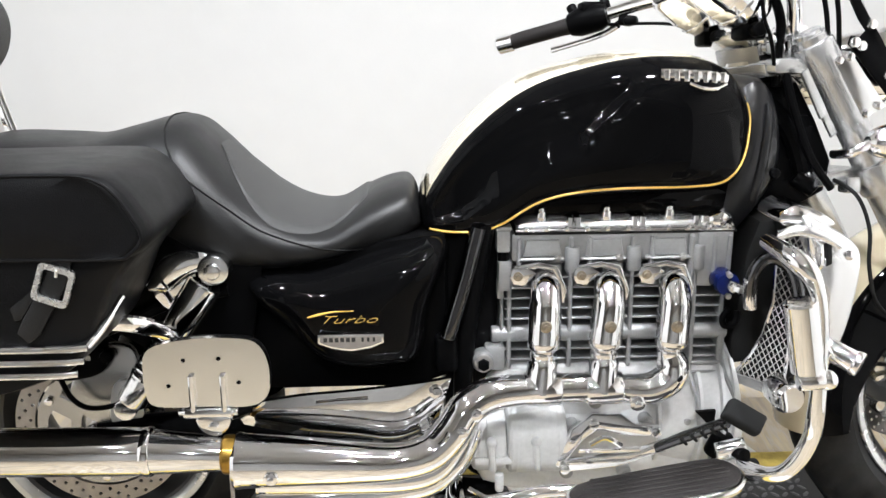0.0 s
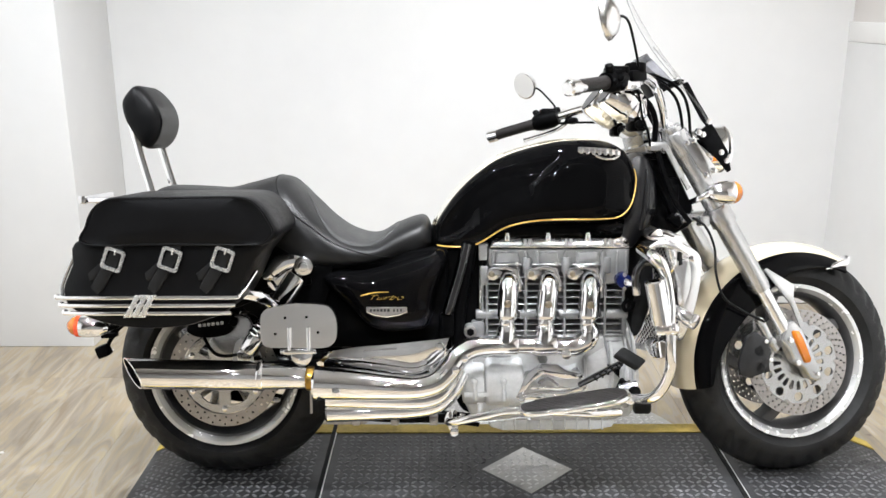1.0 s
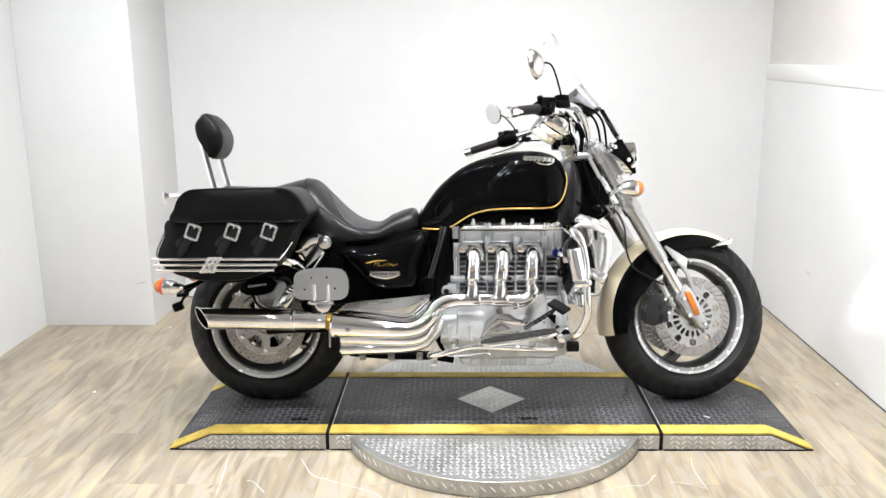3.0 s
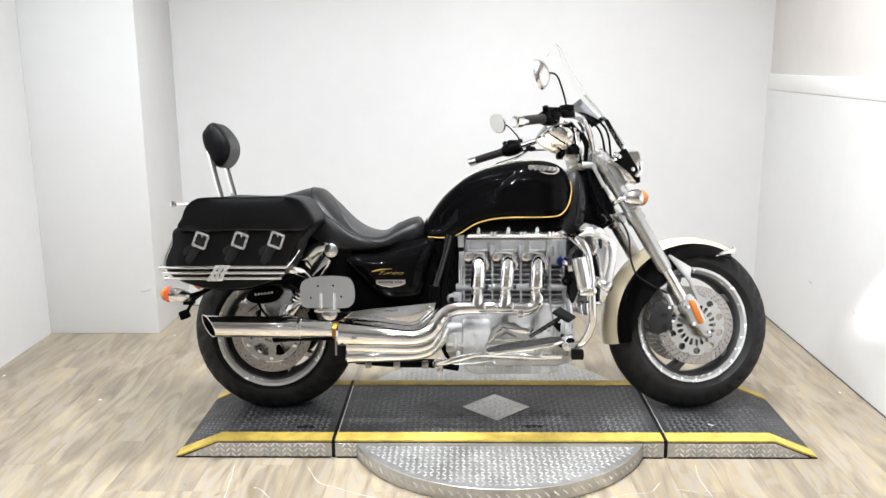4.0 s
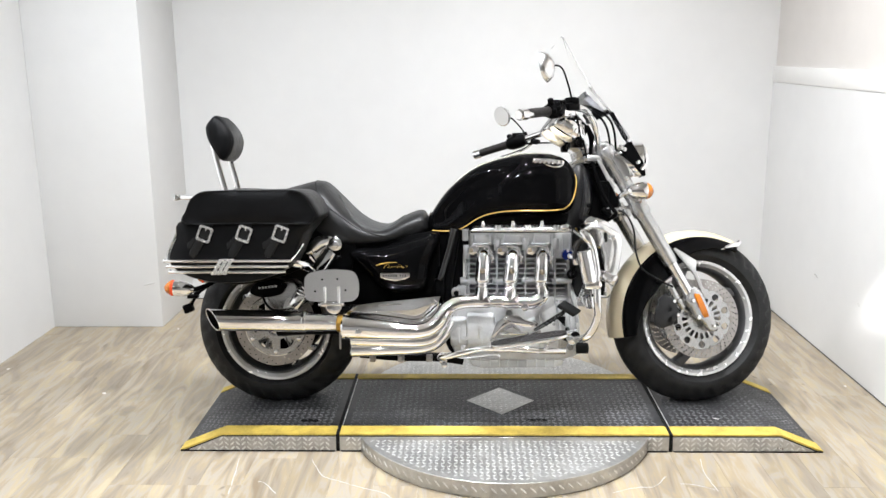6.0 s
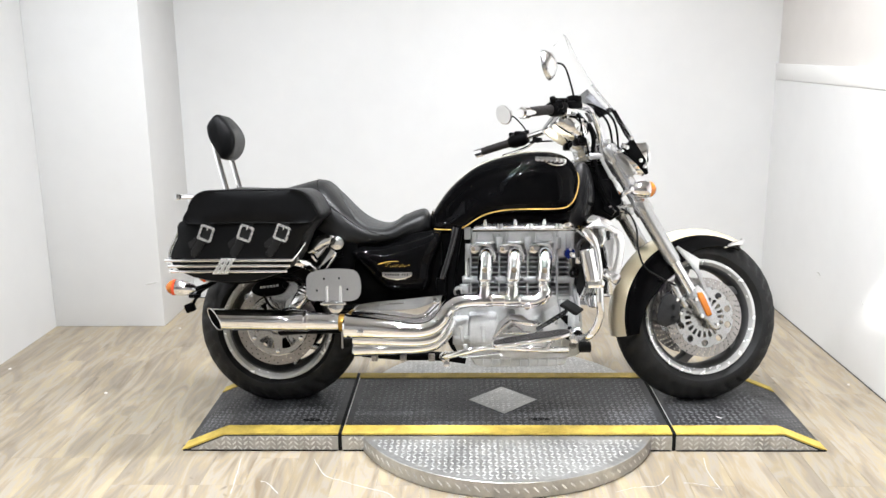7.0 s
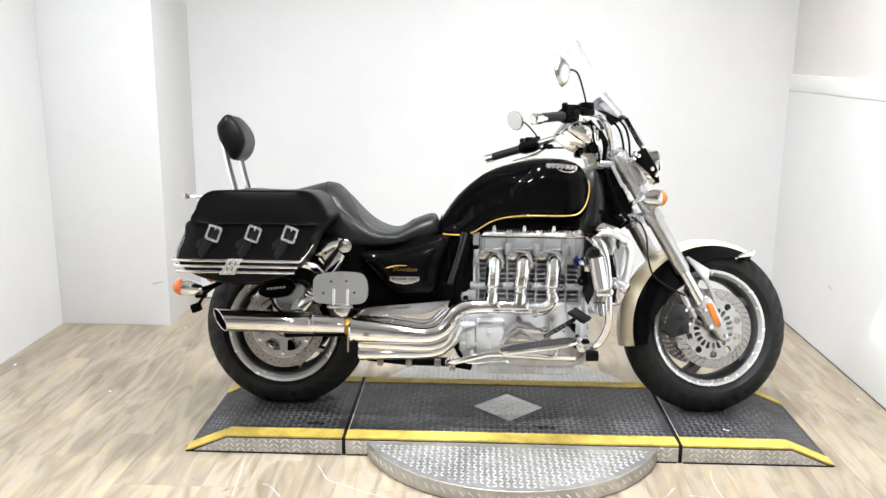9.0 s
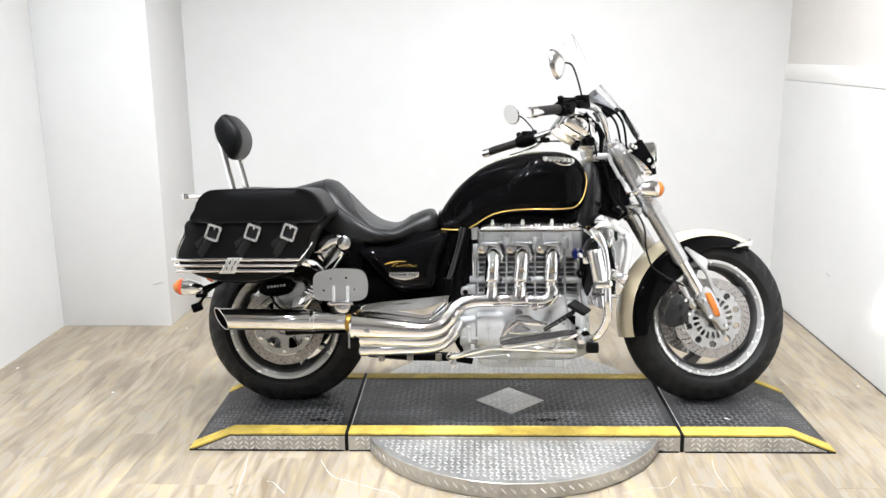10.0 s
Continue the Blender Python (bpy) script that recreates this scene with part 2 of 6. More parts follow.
def cyl(p, q, r, n=24, bevel=0.0, r2=None):
    p, q = Vector(p), Vector(q)
    d = (q - p).normalized()
    b = min(bevel, 0.45 * (q - p).length)
    r2 = r if r2 is None else r2
    if bevel:
        return tube([p, p + d * b * 0.3, p + d * b, q - d * b, q - d * b * 0.3, q], [r - bevel, r - bevel * 0.3, r, r2, r2 - bevel * 0.3, r2 - bevel], n, smooth=False)
    return tube([p, q], [r, r2], n, smooth=False)


def ball(c, rx, ry, rz, u=20, v=12):
    bm = bmesh.new()
    bmesh.ops.create_uvsphere(bm, u_segments=u, v_segments=v, radius=1)
    bm.transform(Matrix.Translation(c) @ Matrix.Diagonal((rx, ry, rz, 1)))
    return bm


def prism(outline, y0, y1, bevel=0.003, seg=2):
    """A plate with the given outline in x and z, from y0 to y1."""
    bm = bmesh.new()
    front = [bm.verts.new((x, y0, z)) for x, z in outline]
    face = bm.faces.new(front)
    ext = bmesh.ops.extrude_face_region(bm, geom=[face])
    for v in (g for g in ext["geom"] if isinstance(g, bmesh.types.BMVert)):
        v.co.y = y1
    bmesh.ops.recalc_face_normals(bm, faces=bm.faces[:])
    if bevel:
        rim = [e for e in bm.edges if abs(e.verts[0].co.y - e.verts[1].co.y) < 1e-6]
        bmesh.ops.bevel(bm, geom=rim, offset=bevel, segments=seg, affect="EDGES", profile=0.5, clamp_overlap=True)
    return bm


def dome(outline, steps):
    """A cushion: the outline in x and z, drawn in towards its middle step by step; steps are (scale, y)."""
    c = Vector((sum(p[0] for p in outline), sum(p[1] for p in outline))) / len(outline)
    rings = [[(c.x + (x - c.x) * s, y, c.y + (z - c.y) * s) for x, z in outline] for s, y in steps]
    return loft(rings)


def smooth_outline(pts, k=5):
    return [(v.x, v.z) for v in catmull([(x, 0, z) for x, z in pts], k, closed=True)]


def lathe(profile, cx, cz, n=72, closed=True, cy=0.0):
    """Turns a profile of (radius, y) about the y axis through cx, cz."""
    rings = []
    for i in range(n):
        a = 2 * math.pi * i / n
        rings.append([(cx + r * math.cos(a), cy + y, cz + r * math.sin(a)) for r, y in profile])
    return loft(rings, closed=closed, caps=False, wrap=True)


def plate(loops, y0, y1):
    """A flat plate with real holes: the first loop is its outline, the rest are holes, in x and z."""
    bm = bmesh.new()
    edges = []
    for loop in loops:
        vs = [bm.verts.new((x, y0, z)) for x, z in loop]
        edges += [bm.edges.new((vs[i], vs[(i + 1) % len(vs)])) for i in range(len(vs))]
    bmesh.ops.triangle_fill(bm, edges=edges, use_beauty=True)
    ext = bmesh.ops.extrude_face_region(bm, geom=bm.faces[:])
    for v in (g for g in ext["geom"] if isinstance(g, bmesh.types.BMVert)):
        v.co.y = y1
    return bm


def ring_pts(cx, cz, r, n, start=0.0):
    return [(cx + r * math.cos(start + 2 * math.pi * i / n), cz + r * math.sin(start + 2 * math.pi * i / n)) for i in range(n)]


def rbox(x0, y0, z0, x1, y1, z1, bevel=0.004, seg=2):
    return box((x0 + x1) / 2, (y0 + y1) / 2, (z0 + z1) / 2, abs(x1 - x0), abs(y1 - y0), abs(z1 - z0), bevel, seg)


def bolt(x, y, z, r=0.008, d=0.006):
    return join(cyl((x, y, z), (x, y - d, z), r, 12, 0.002), cyl((x, y - d + 0.001, z), (x, y - d - 0.004, z), r * 0.6, 6, 0.001))


# ---- room: floor, walls, ceiling ----
X_L, X_R, Y_B, Y_F, Z_C = -2.37, 1.595, 1.70, -5.4, 3.1
floor = part("floor", rbox(-5.0, Y_F, -0.10, 5.0, Y_B + 0.3, -0.006, 0), SUBFLOOR)
tagged(floor, "pale oak vinyl plank floor with grey-brown grain", "floor", kind="structure")

wl = part("wall_west", rbox(X_L - 0.2, -2.6, 0, X_L, Y_B + 0.2, Z_C, 0), WALL)
tagged(wl, "plain white painted side wall", "wall", kind="structure")
pier = part("wall_pier", rbox(X_L, 1.15, 0, -1.775, Y_B, Z_C, 0.004), WALL)
tagged(pier, "white painted wall pier standing out from the back wall", "wall", kind="structure")
wb = part("wall_north", rbox(X_L, Y_B, 0, X_R + 0.25, Y_B + 0.2, Z_C, 0), WALL)
tagged(wb, "bright white painted back wall", "wall", kind="structure")
wr = part("wall_east", rbox(X_R, -2.6, 0, X_R + 0.25, Y_B, 1.262, 0), WALL)
tagged(wr, "white painted side wall below the ledge", "wall", kind="structure")
cap = part("trim", rbox(X_R - 0.004, -2.6, 1.2625, X_R + 0.25, Y_B, 1.350, 0.005), TRIMW)
tagged(cap, "white ledge board running along the side wall", "trim", kind="structure")
wu = part("wall_east_upper", rbox(X_R + 0.012, -2.6, 1.3505, X_R + 0.25, Y_B, Z_C, 0), WALLUP)
tagged(wu, "upper side wall, coloured warm grey for its weaker light", "wall", kind="structure")
# unseen walls, added to close the room for bounced light and reflections
for name, b in (("wall_south", rbox(-5.0, Y_F - 0.2, 0, 5.0, Y_F, Z_C, 0)), ("wall_far_west", rbox(-5.2, Y_F, 0, -5.0, -2.6, Z_C, 0)),
                ("wall_far_east", rbox(5.0, Y_F, 0, 5.2, -2.6, Z_C, 0)), ("wall_return_west", rbox(-5.2, -2.6, 0, X_L - 0.2, -2.45, Z_C, 0)),
                ("wall_return_east", rbox(X_R + 0.25, -2.6, 0, 5.2, -2.45, Z_C, 0))):
    tagged(part(name, b, DARKWALL), "unseen pale wall closing the room around the camera", "wall", kind="structure")
tagged(part("ceiling", rbox(-5.2, Y_F - 0.2, Z_C, 5.2, Y_B + 0.2, Z_C + 0.1, 0), CEIL), "plain pale grey ceiling", "ceiling", kind="structure")
for name, b in (("trim_gap_east", rbox(X_R - 0.004, -2.6, 0.0, X_R - 0.0005, Y_B, 0.004, 0)), ("trim_gap_north", rbox(-1.775, Y_B - 0.004, 0.0, X_R - 0.004, Y_B - 0.0005, 0.004, 0))):
    tagged(part(name, b, INK), "thin dark gap where the wall meets the floor", "trim", kind="structure")
# ---- downlights ----
COOL, WARM = (0.920, 0.965, 1.02), (0.970, 0.975, 0.995)
LAMP_SPOTS = [(-1.55, -0.4, 1.10, COOL), (0.1, -0.3, 1.06, COOL), (0.55, 0.1, 0.78, WARM), (0.4, -1.25, 0.68, WARM), (-0.9, -2.1, 1.05, COOL), (0.5, -3.0, 0.45, WARM), (-0.6, -4.2, 0.6, COOL)]
for lx, ly, share, tone in LAMP_SPOTS:
    can = thing("ceiling_light", "round white recessed ceiling downlight", "lamp", pose(lx, ly, Z_C), "ceiling downlights")
    part("rim", lathe([(0.06, 0.0), (0.085, 0.0), (0.085, 0.012), (0.06, 0.02)], 0, 0, 32), TRIMW, can, m=pose(0, 0, 0, -90))
    d = bpy.data.lights.new("downlight", "AREA")
    d.shape, d.size, d.energy, d.color = "DISK", 0.10, LAMP_W * share, tone
    d.spread = radians(145)
    new("downlight", d).matrix_basis = pose(lx, ly, Z_C - 0.025)

# an unseen narrow spot, added to rake a bright patch along the side wall
SPOT_EYE, SPOT_AIM = (0.75, -3.9, 2.95), (X_R, -0.42, 0.78)
beam = look(SPOT_EYE, SPOT_AIM)
track = thing("added_wall_spot", "unseen ceiling spotlight added for the bright patch on the side wall", "lamp", Matrix.Translation((SPOT_EYE[0], SPOT_EYE[1], Z_C)))
part("stem", cyl((0, 0, -0.15), (0, 0, 0), 0.012, 12, 0.002), TRIMW, track)
part("shade", tube([(0, 0, 0.09), (0, 0, 0.08), (0, 0, -0.02), (0, 0, -0.02), (0, 0, 0.07)], [0.02, 0.04, 0.048, 0.044, 0.036], 24, smooth=False, caps=False), TRIMW, track, m=Matrix.Translation((0, 0, -0.15)) @ beam.to_3x3().to_4x4())
d = bpy.data.lights.new("added_wall_beam", "SPOT")
d.energy, d.spot_size, d.spot_blend, d.shadow_soft_size, d.color = SPOT_W, radians(4.8), 0.5, 0.02, (1.0, 0.99, 0.97)
new("added_wall_beam", d).matrix_basis = Matrix.Translation(beam.to_3x3() @ Vector((0, 0, -0.03))) @ beam

# ---- turntable platform ----
H = 0.065
YF, YN = -0.335, 0.275


def lugs(area, pitch, inside, z, tall=0.0016, long=0.024, wide=0.009, m=None, columns=False):
    """Raised tread lugs in a basket pattern over a rectangle; z may be a number or a function of x, y."""
    x0, y0, x1, y1 = area
    verts, faces = [], []
    nx, ny = int((x1 - x0) / pitch), int((y1 - y0) / pitch)
    for i in range(nx + 1):
        for j in range(ny + 1):
            cx, cy = x0 + (i + 0.5) * (x1 - x0) / (nx + 1), y0 + (j + 0.5) * (y1 - y0) / (ny + 1)
            if not inside(cx, cy):
                continue
            a = radians(45 if (i + (0 if columns else j)) % 2 else -45)
            c, s = math.cos(a), math.sin(a)
            h = z(cx, cy) if callable(z) else z
            k = len(verts)
            for u, v, w in ((-long / 2, 0, 0), (-long / 4, -wide / 2, 0), (long / 4, -wide / 2, 0), (long / 2, 0, 0), (long / 4, wide / 2, 0), (-long / 4, wide / 2, 0),
                            (-long / 4, 0, tall), (long / 4, 0, tall)):
                verts.append((cx + c * u - s * v, cy + s * u + c * v, h + w))
            faces += [tuple(k + q for q in f) for f in ((0, 1, 6), (1, 2, 7, 6), (2, 3, 7), (3, 4, 7), (4, 5, 6, 7), (5, 0, 6))]
    bm = bmesh.new()
    vs = [bm.verts.new(v) for v in verts]
    for f in faces:
        bm.faces.new([vs[q] for q in f])
    if m is not None:
        bm.transform(m)
    return bm


def deck_section(x0, x1, slope):
    """A deck on side walls; slope is the side on which it runs down to the floor (-1, 0, 1)."""
    run = 0.16
    prof = [(x0, 0.0), (x1, 0.0)]
    prof += [(x1 - run, H)] if slope > 0 else [(x1, H)]
    prof += [(x0 + run, H)] if slope < 0 else [(x0, H)]
    return prism(prof, YF, YN, 0.002, 1), run


def top_z(x0, x1, slope):
    run = 0.16

    def z(x, y):
        if slope < 0 and x < x0 + run:
            return H * (x - x0) / run
        if slope > 0 and x > x1 - run:
            return H * (x1 - x) / run
        return H
    return z


SECTIONS = [("end_ramp", -1.207, -0.622, -1), ("turntable_deck", -0.608, 0.606, 0), ("end_ramp", 0.620, 1.172, 1)]
for name, x0, x1, slope in SECTIONS:
    what = "black tread-plate ramp section with yellow edges beside the turntable" if slope else "black tread-plate deck of a motorcycle turntable with yellow edges"
    deck = thing(name, what, "ramp" if slope else "turntable", None, "turntable ramps" if slope else "")
    bm, run = deck_section(x0, x1, slope)
    part("deck", bm, DECK, deck)
    zf = top_z(x0, x1, slope)

    def clear(x, y, a=x0, b=x1):
        return a + 0.012 < x < b - 0.012 and YF + 0.078 < y < YN - 0.062 and not (abs(x) + abs(y) < 0.150)
    part("tread_lug", lugs((x0, YF, x1, YN), 0.0235, clear, lambda x, y: zf(x, y) + 0.0002), DECKLUG, deck, "rows of worn raised tread lugs")["kind"] = "stuff"
    # yellow edge stripes, laid as thin bands that follow the slope
    for ya, yb in ((YF - 0.001, YF + 0.070), (YN - 0.055, YN + 0.001)):
        xs = sorted({x0, x1, *([x0 + run] if slope < 0 else []), *([x1 - run] if slope > 0 else [])})
        rings = []
        for x in xs:
            z = zf(x, 0)
            rings.append([(x, ya, z + 0.0035), (x, yb, z + 0.0035), (x, yb, z - 0.003), (x, ya, z - 0.003)])
        part("edge_stripe", loft(rings), YELLOW, deck, "worn yellow edge stripe")
    # bright skirt plate on the front
    prof = [(x0 + (0.028 if slope < 0 else 0), 0.002), (x1 - (0.028 if slope > 0 else 0), 0.002)]
    prof += [(x1 - run, H - 0.008)] if slope > 0 else [(x1, H - 0.008)]
    prof += [(x0 + run, H - 0.008)] if slope < 0 else [(x0, H - 0.008)]
    part("skirt", prism(prof, YF - 0.005, YF - 0.0005, 0.0008, 1), PLATE, deck, "bright tread-plate skirt")

    def on_skirt(x, y, a=x0, b=x1, s=slope):
        top = zf(x, 0) - 0.012
        return a + 0.02 < x < b - 0.02 and 0.008 < y < top
    part("skirt_lug", lugs((x0, 0.002, x1, H - 0.006), 0.0215, on_skirt, 0.0, 0.0018, 0.024, 0.0065, m=Matrix.Translation((0, YF - 0.005, 0)) @ pose(0, 0, 0, 90), columns=True), PLATELUG, deck)["kind"] = "stuff"
    part("base_strip", rbox(x0 + 0.004, YF - 0.008, 0.0, x1 - 0.004, YF + 0.02, 0.0045, 0.001), GAP, deck)
    if not slope:
        d = 0.137
        part("diamond_plate", join(prism([(-d, 0), (0, -d), (d, 0), (0, d)], 0, 0.002, 0.0006, 1)), PLATE, deck, "bright square tread plate set cornerwise",
             m=Matrix.Translation((0, -0.016, H)) @ pose(0, 0, 0, 90))
        part("diamond_lug", lugs((-d, -d, d, d), 0.022, lambda x, y: abs(x) + abs(y) < d - 0.016, H + 0.0021, 0.0013, 0.019, 0.007, m=Matrix.Translation((0, -0.016, 0))), PLATELUG, deck)["kind"] = "stuff"
        for yc, rr, sgn in ((-0.115, 0.575, -1), (0.055, 0.575, 1)):
            edge = YF - 0.006 if sgn < 0 else YN + 0.002
            half = math.sqrt(rr * rr - (edge - yc) ** 2)
            a0 = math.atan2(edge - yc, -half)
            a1 = math.atan2(edge - yc, half)
            if sgn < 0:
                a0 -= 2 * math.pi * (a0 > 0)
                angs = [a0 + (a1 - a0) * i / 64 for i in range(65)]
            else:
                angs = [a1 + (a0 - a1) * i / 64 for i in range(65)]
            out = [(rr * math.cos(a), -(yc + rr * math.sin(a))) for a in angs]
            part("turntable_disc", prism(out, 0.001, 0.058, 0.002, 1), PLATE, deck, "round bright tread-plate turntable edge", m=pose(0, 0, 0, 90))

            def on_disc(x, y, yc=yc, rr=rr, sgn=sgn, edge=edge):
                return x * x + (y - yc) ** 2 < (rr - 0.022) ** 2 and (y - edge) * sgn > 0.014
            part("disc_lug", lugs((-0.56, yc - rr if sgn < 0 else edge, 0.56, edge if sgn < 0 else yc + rr), 0.022, on_disc, 0.0581, 0.0011, 0.021, 0.0068), PLATELUG, deck)["kind"] = "stuff"
            if sgn < 0:
                side = []
                n = int((a1 - a0) * rr / 0.032)
                for i in range(1, n):
                    a = a0 + (a1 - a0) * i / n
                    b = lugs((-0.001, 0.02, 0.001, 0.04), 0.05, lambda x, y: True, 0.0, 0.002, 0.032, 0.007)
                    b.transform(Matrix.Translation((rr * math.cos(a), yc + rr * math.sin(a), 0)) @ pose(0, 0, 0, 0, 0, math.degrees(a) + 90) @ pose(0, 0, 0, 90))
                    side.append(b)
                part("rim_lug", join(*side), PLATELUG, deck)["kind"] = "stuff"
for x in (-0.615, 0.613):
    gap = part("joint_strip", rbox(x - 0.0065, YF - 0.003, 0.0, x + 0.0065, YN, H + 0.004, 0.002), GAP)
    tagged(gap, "black rubber strip closing the joint between deck sections", "strip", group="joint strips")
    part("metal_edge", rbox(x + 0.0072, YF + 0.07, H - 0.001, x + 0.0100, YN - 0.05, H + 0.003, 0.0005, 1), PLATELUG, gap, "thin bare metal edge")

# ---- motorcycle ----
bike = thing("motorcycle", "black and cream cruiser motorcycle with chrome exhaust on the turntable", "motorcycle",
             Matrix.Translation((0, 0.03, H)) @ pose(0, 0, 0, -8))
RX, RZ = -0.893, 0.313
FX, FZ = 0.777, 0.326
STEER = Matrix.Translation((0.942, 0, 0)) @ Matrix.Rotation(radians(11.5), 4, Vector((-math.sin(radians(32)), 0, math.cos(radians(32))))) @ Matrix.Translation((-0.942, 0, 0))


def tyre(cx, cz, R, half, rim, grooves):
    """A tyre: crowned tread with slanting grooves sunk into the shoulders, rounded sidewalls, and a bead at the rim."""
    tread = []
    for i in range(-12, 13):
        u = i / 12
        tread.append((R - 0.058 * abs(u) ** 2.3 * (half / 0.075) ** 0.5, half * u))
    r_edge = tread[0][0]
    left = [(rim + 0.002, -half * 0.72), (rim + 0.012, -half * 0.86), ((rim + r_edge) / 2, -half * 1.03), (r_edge - 0.02, -half * 1.035)]
    right = [(r, -y) for r, y in reversed(left)]
    prof = left + tread + right
    n = grooves * 6
    rings = []
    for i in range(n):
        a = 2 * math.pi * i / n
        ring = []
        for j, (r, y) in enumerate(prof):
            u = y / half
            k = i + int(3 * abs(u) * 2) * (1 if u > 0 else 1)
            cut = 0.006 if 0.3 < abs(u) < 0.99 and len(left) <= j < len(prof) - len(left) and (k + (3 if u > 0 else 0)) % 6 in (0, 1) else 0.0
            ring.append((cx + (r - cut) * math.cos(a), y, cz + (r - cut) * math.sin(a)))
        rings.append(ring)
    return loft(rings, closed=False, caps=False, wrap=True)


def rim_ring(cx, cz, R, half):
    lip = [(R + 0.006, -half), (R + 0.004, -half - 0.004), (R - 0.006, -half - 0.003), (R - 0.012, -half + 0.004), (R - 0.02, -half + 0.012), (R - 0.03, -half * 0.55),
           (R - 0.03, half * 0.55), (R - 0.02, half - 0.012), (R - 0.006, half + 0.003), (R + 0.006, half), (R + 0.0, half - 0.02), (R - 0.012, 0.0), (R + 0.0, -half + 0.02)]
    return lathe(lip, cx, cz, 96)


# dark skin over the rim's inner faces, coloured for the shade there
def rim_barrel(cx, cz, R, half):
    return lathe([(R - 0.0180, -half + 0.0090), (R - 0.0235, -half + 0.0135), (R - 0.0320, -half * 0.55), (R - 0.036, 0.0), (R - 0.0320, half * 0.55), (R - 0.0220, half - 0.013), (R - 0.0080, half + 0.0015),
                  (R - 0.0065, half + 0.0010), (R - 0.0190, half - 0.012), (R - 0.0290, half * 0.5), (R - 0.0290, -half * 0.5), (R - 0.0190, -half + 0.012)], cx, cz, 96)


def spoke(cx, cz, a, r0, r1, w0, w1, y0, y1, swirl=0.0):
    pts = []
    for s in (1, -1):
        for t in ((0, 0.25, 0.5, 0.75, 1.0) if s > 0 else (1.0, 0.75, 0.5, 0.25, 0)):
            r, w = r0 + (r1 - r0) * t, w0 + (w1 - w0) * t - 0.25 * w0 * math.sin(math.pi * t)
            b = a + swirl * t * t
            pts.append((cx + r * math.cos(b) - s * w * math.sin(b), cz + r * math.sin(b) + s * w * math.cos(b)))
    return prism(pts, y0, y1, 0.006, 2)


def brake_disc(cx, cz, r0, r1, y, holes, slots=0):
    loops = [ring_pts(cx, cz, r1, 96), ring_pts(cx, cz, r0, 64)]
    for i in range(holes):
        a = 2 * math.pi * i / holes
        for k, q in enumerate((0.22, 0.52, 0.8)):
            rr = r0 + (r1 - r0) * q
            b = a + (k - 1) * 0.11
            loops.append(ring_pts(cx + rr * math.cos(b), cz + rr * math.sin(b), 0.0035, 8))
    return plate(loops, y, y + 0.005)


def window_carrier(cx, cz, y):
    """Hub ring and rim ring joined by six arms."""
    loops = [ring_pts(cx, cz, 0.120, 80), ring_pts(cx, cz, 0.040, 40)]
    for i in range(6):
        a = 2 * math.pi * i / 6
        arc = [(0.058, -0.24), (0.058, 0.0), (0.058, 0.24), (0.095, 0.36), (0.100, 0.18), (0.101, 0.0), (0.100, -0.18), (0.095, -0.36)]
        loops.append([(cx + r * math.cos(a + d), cz + r * math.sin(a + d)) for r, d in arc])
    return plate(loops, y, y + 0.008)


def floating_carrier(cx, cz, y):
    """Inner ring, twenty radial slots, ten round windows, and an outer ring."""
    loops = [ring_pts(cx, cz, 0.120, 80), ring_pts(cx, cz, 0.036, 40)]
    for i in range(20):
        a = 2 * math.pi * i / 20
        c, s = math.cos(a), math.sin(a)
        loops.append([(cx + r * c - v * s, cz + r * s + v * c) for r, v in ((0.056, -0.0045), (0.078, -0.0075), (0.082, 0.0), (0.078, 0.0075), (0.056, 0.0045))])
    for i in range(10):
        a = 2 * math.pi * (i + 0.5) / 10
        loops.append(ring_pts(cx + 0.1015 * math.cos(a), cz + 0.1015 * math.sin(a), 0.0135, 16))
    return plate(loops, y, y + 0.006)


# rear wheel
rw = part("rear_wheel", lathe([(0.03, -0.10), (0.055, -0.09), (0.06, -0.05), (0.06, 0.06), (0.04, 0.09), (0.0, 0.09), (0.0, -0.10)], RX, RZ, 48), SILVER, bike, "silver cast wheel hub")
part("tyre", tyre(RX, RZ, 0.328, 0.120, 0.216, 30), RUBBER, rw, "wide black rear tyre")
part("rim", rim_ring(RX, RZ, 0.214, 0.104), RIM, rw, "polished silver rim")
part("rim_barrel", rim_barrel(RX, RZ, 0.214, 0.104), RIM_SHADE, rw)
for i in range(5):
    a = radians(-90 + 36 + 72 * i)
    part("spoke", join(spoke(RX, RZ, a - 0.12, 0.05, 0.195, 0.018, 0.012, -0.045, 0.01, -0.22), spoke(RX, RZ, a + 0.12, 0.05, 0.195, 0.018, 0.012, -0.045, 0.01, 0.22)), SILVER, rw)
part("brake_disc", brake_disc(RX, RZ, 0.124, 0.160, -0.108, 26), STEEL, rw, "drilled steel brake disc")
part("disc_carrier", window_carrier(RX, RZ, -0.106), SILVER, rw)
for k in range(6):
    q = 2 * math.pi * (k + 0.5) / 6
    part("carrier_bolt", cyl((RX + 0.106 * math.cos(q), -0.104, RZ + 0.106 * math.sin(q)), (RX + 0.106 * math.cos(q), -0.114, RZ + 0.106 * math.sin(q)), 0.0085, 12, 0.003), CHROME, rw)
part("axle_nut", join(cyl((RX, -0.10, RZ), (RX, -0.15, RZ), 0.02, 6, 0.003)), CHROME, rw)

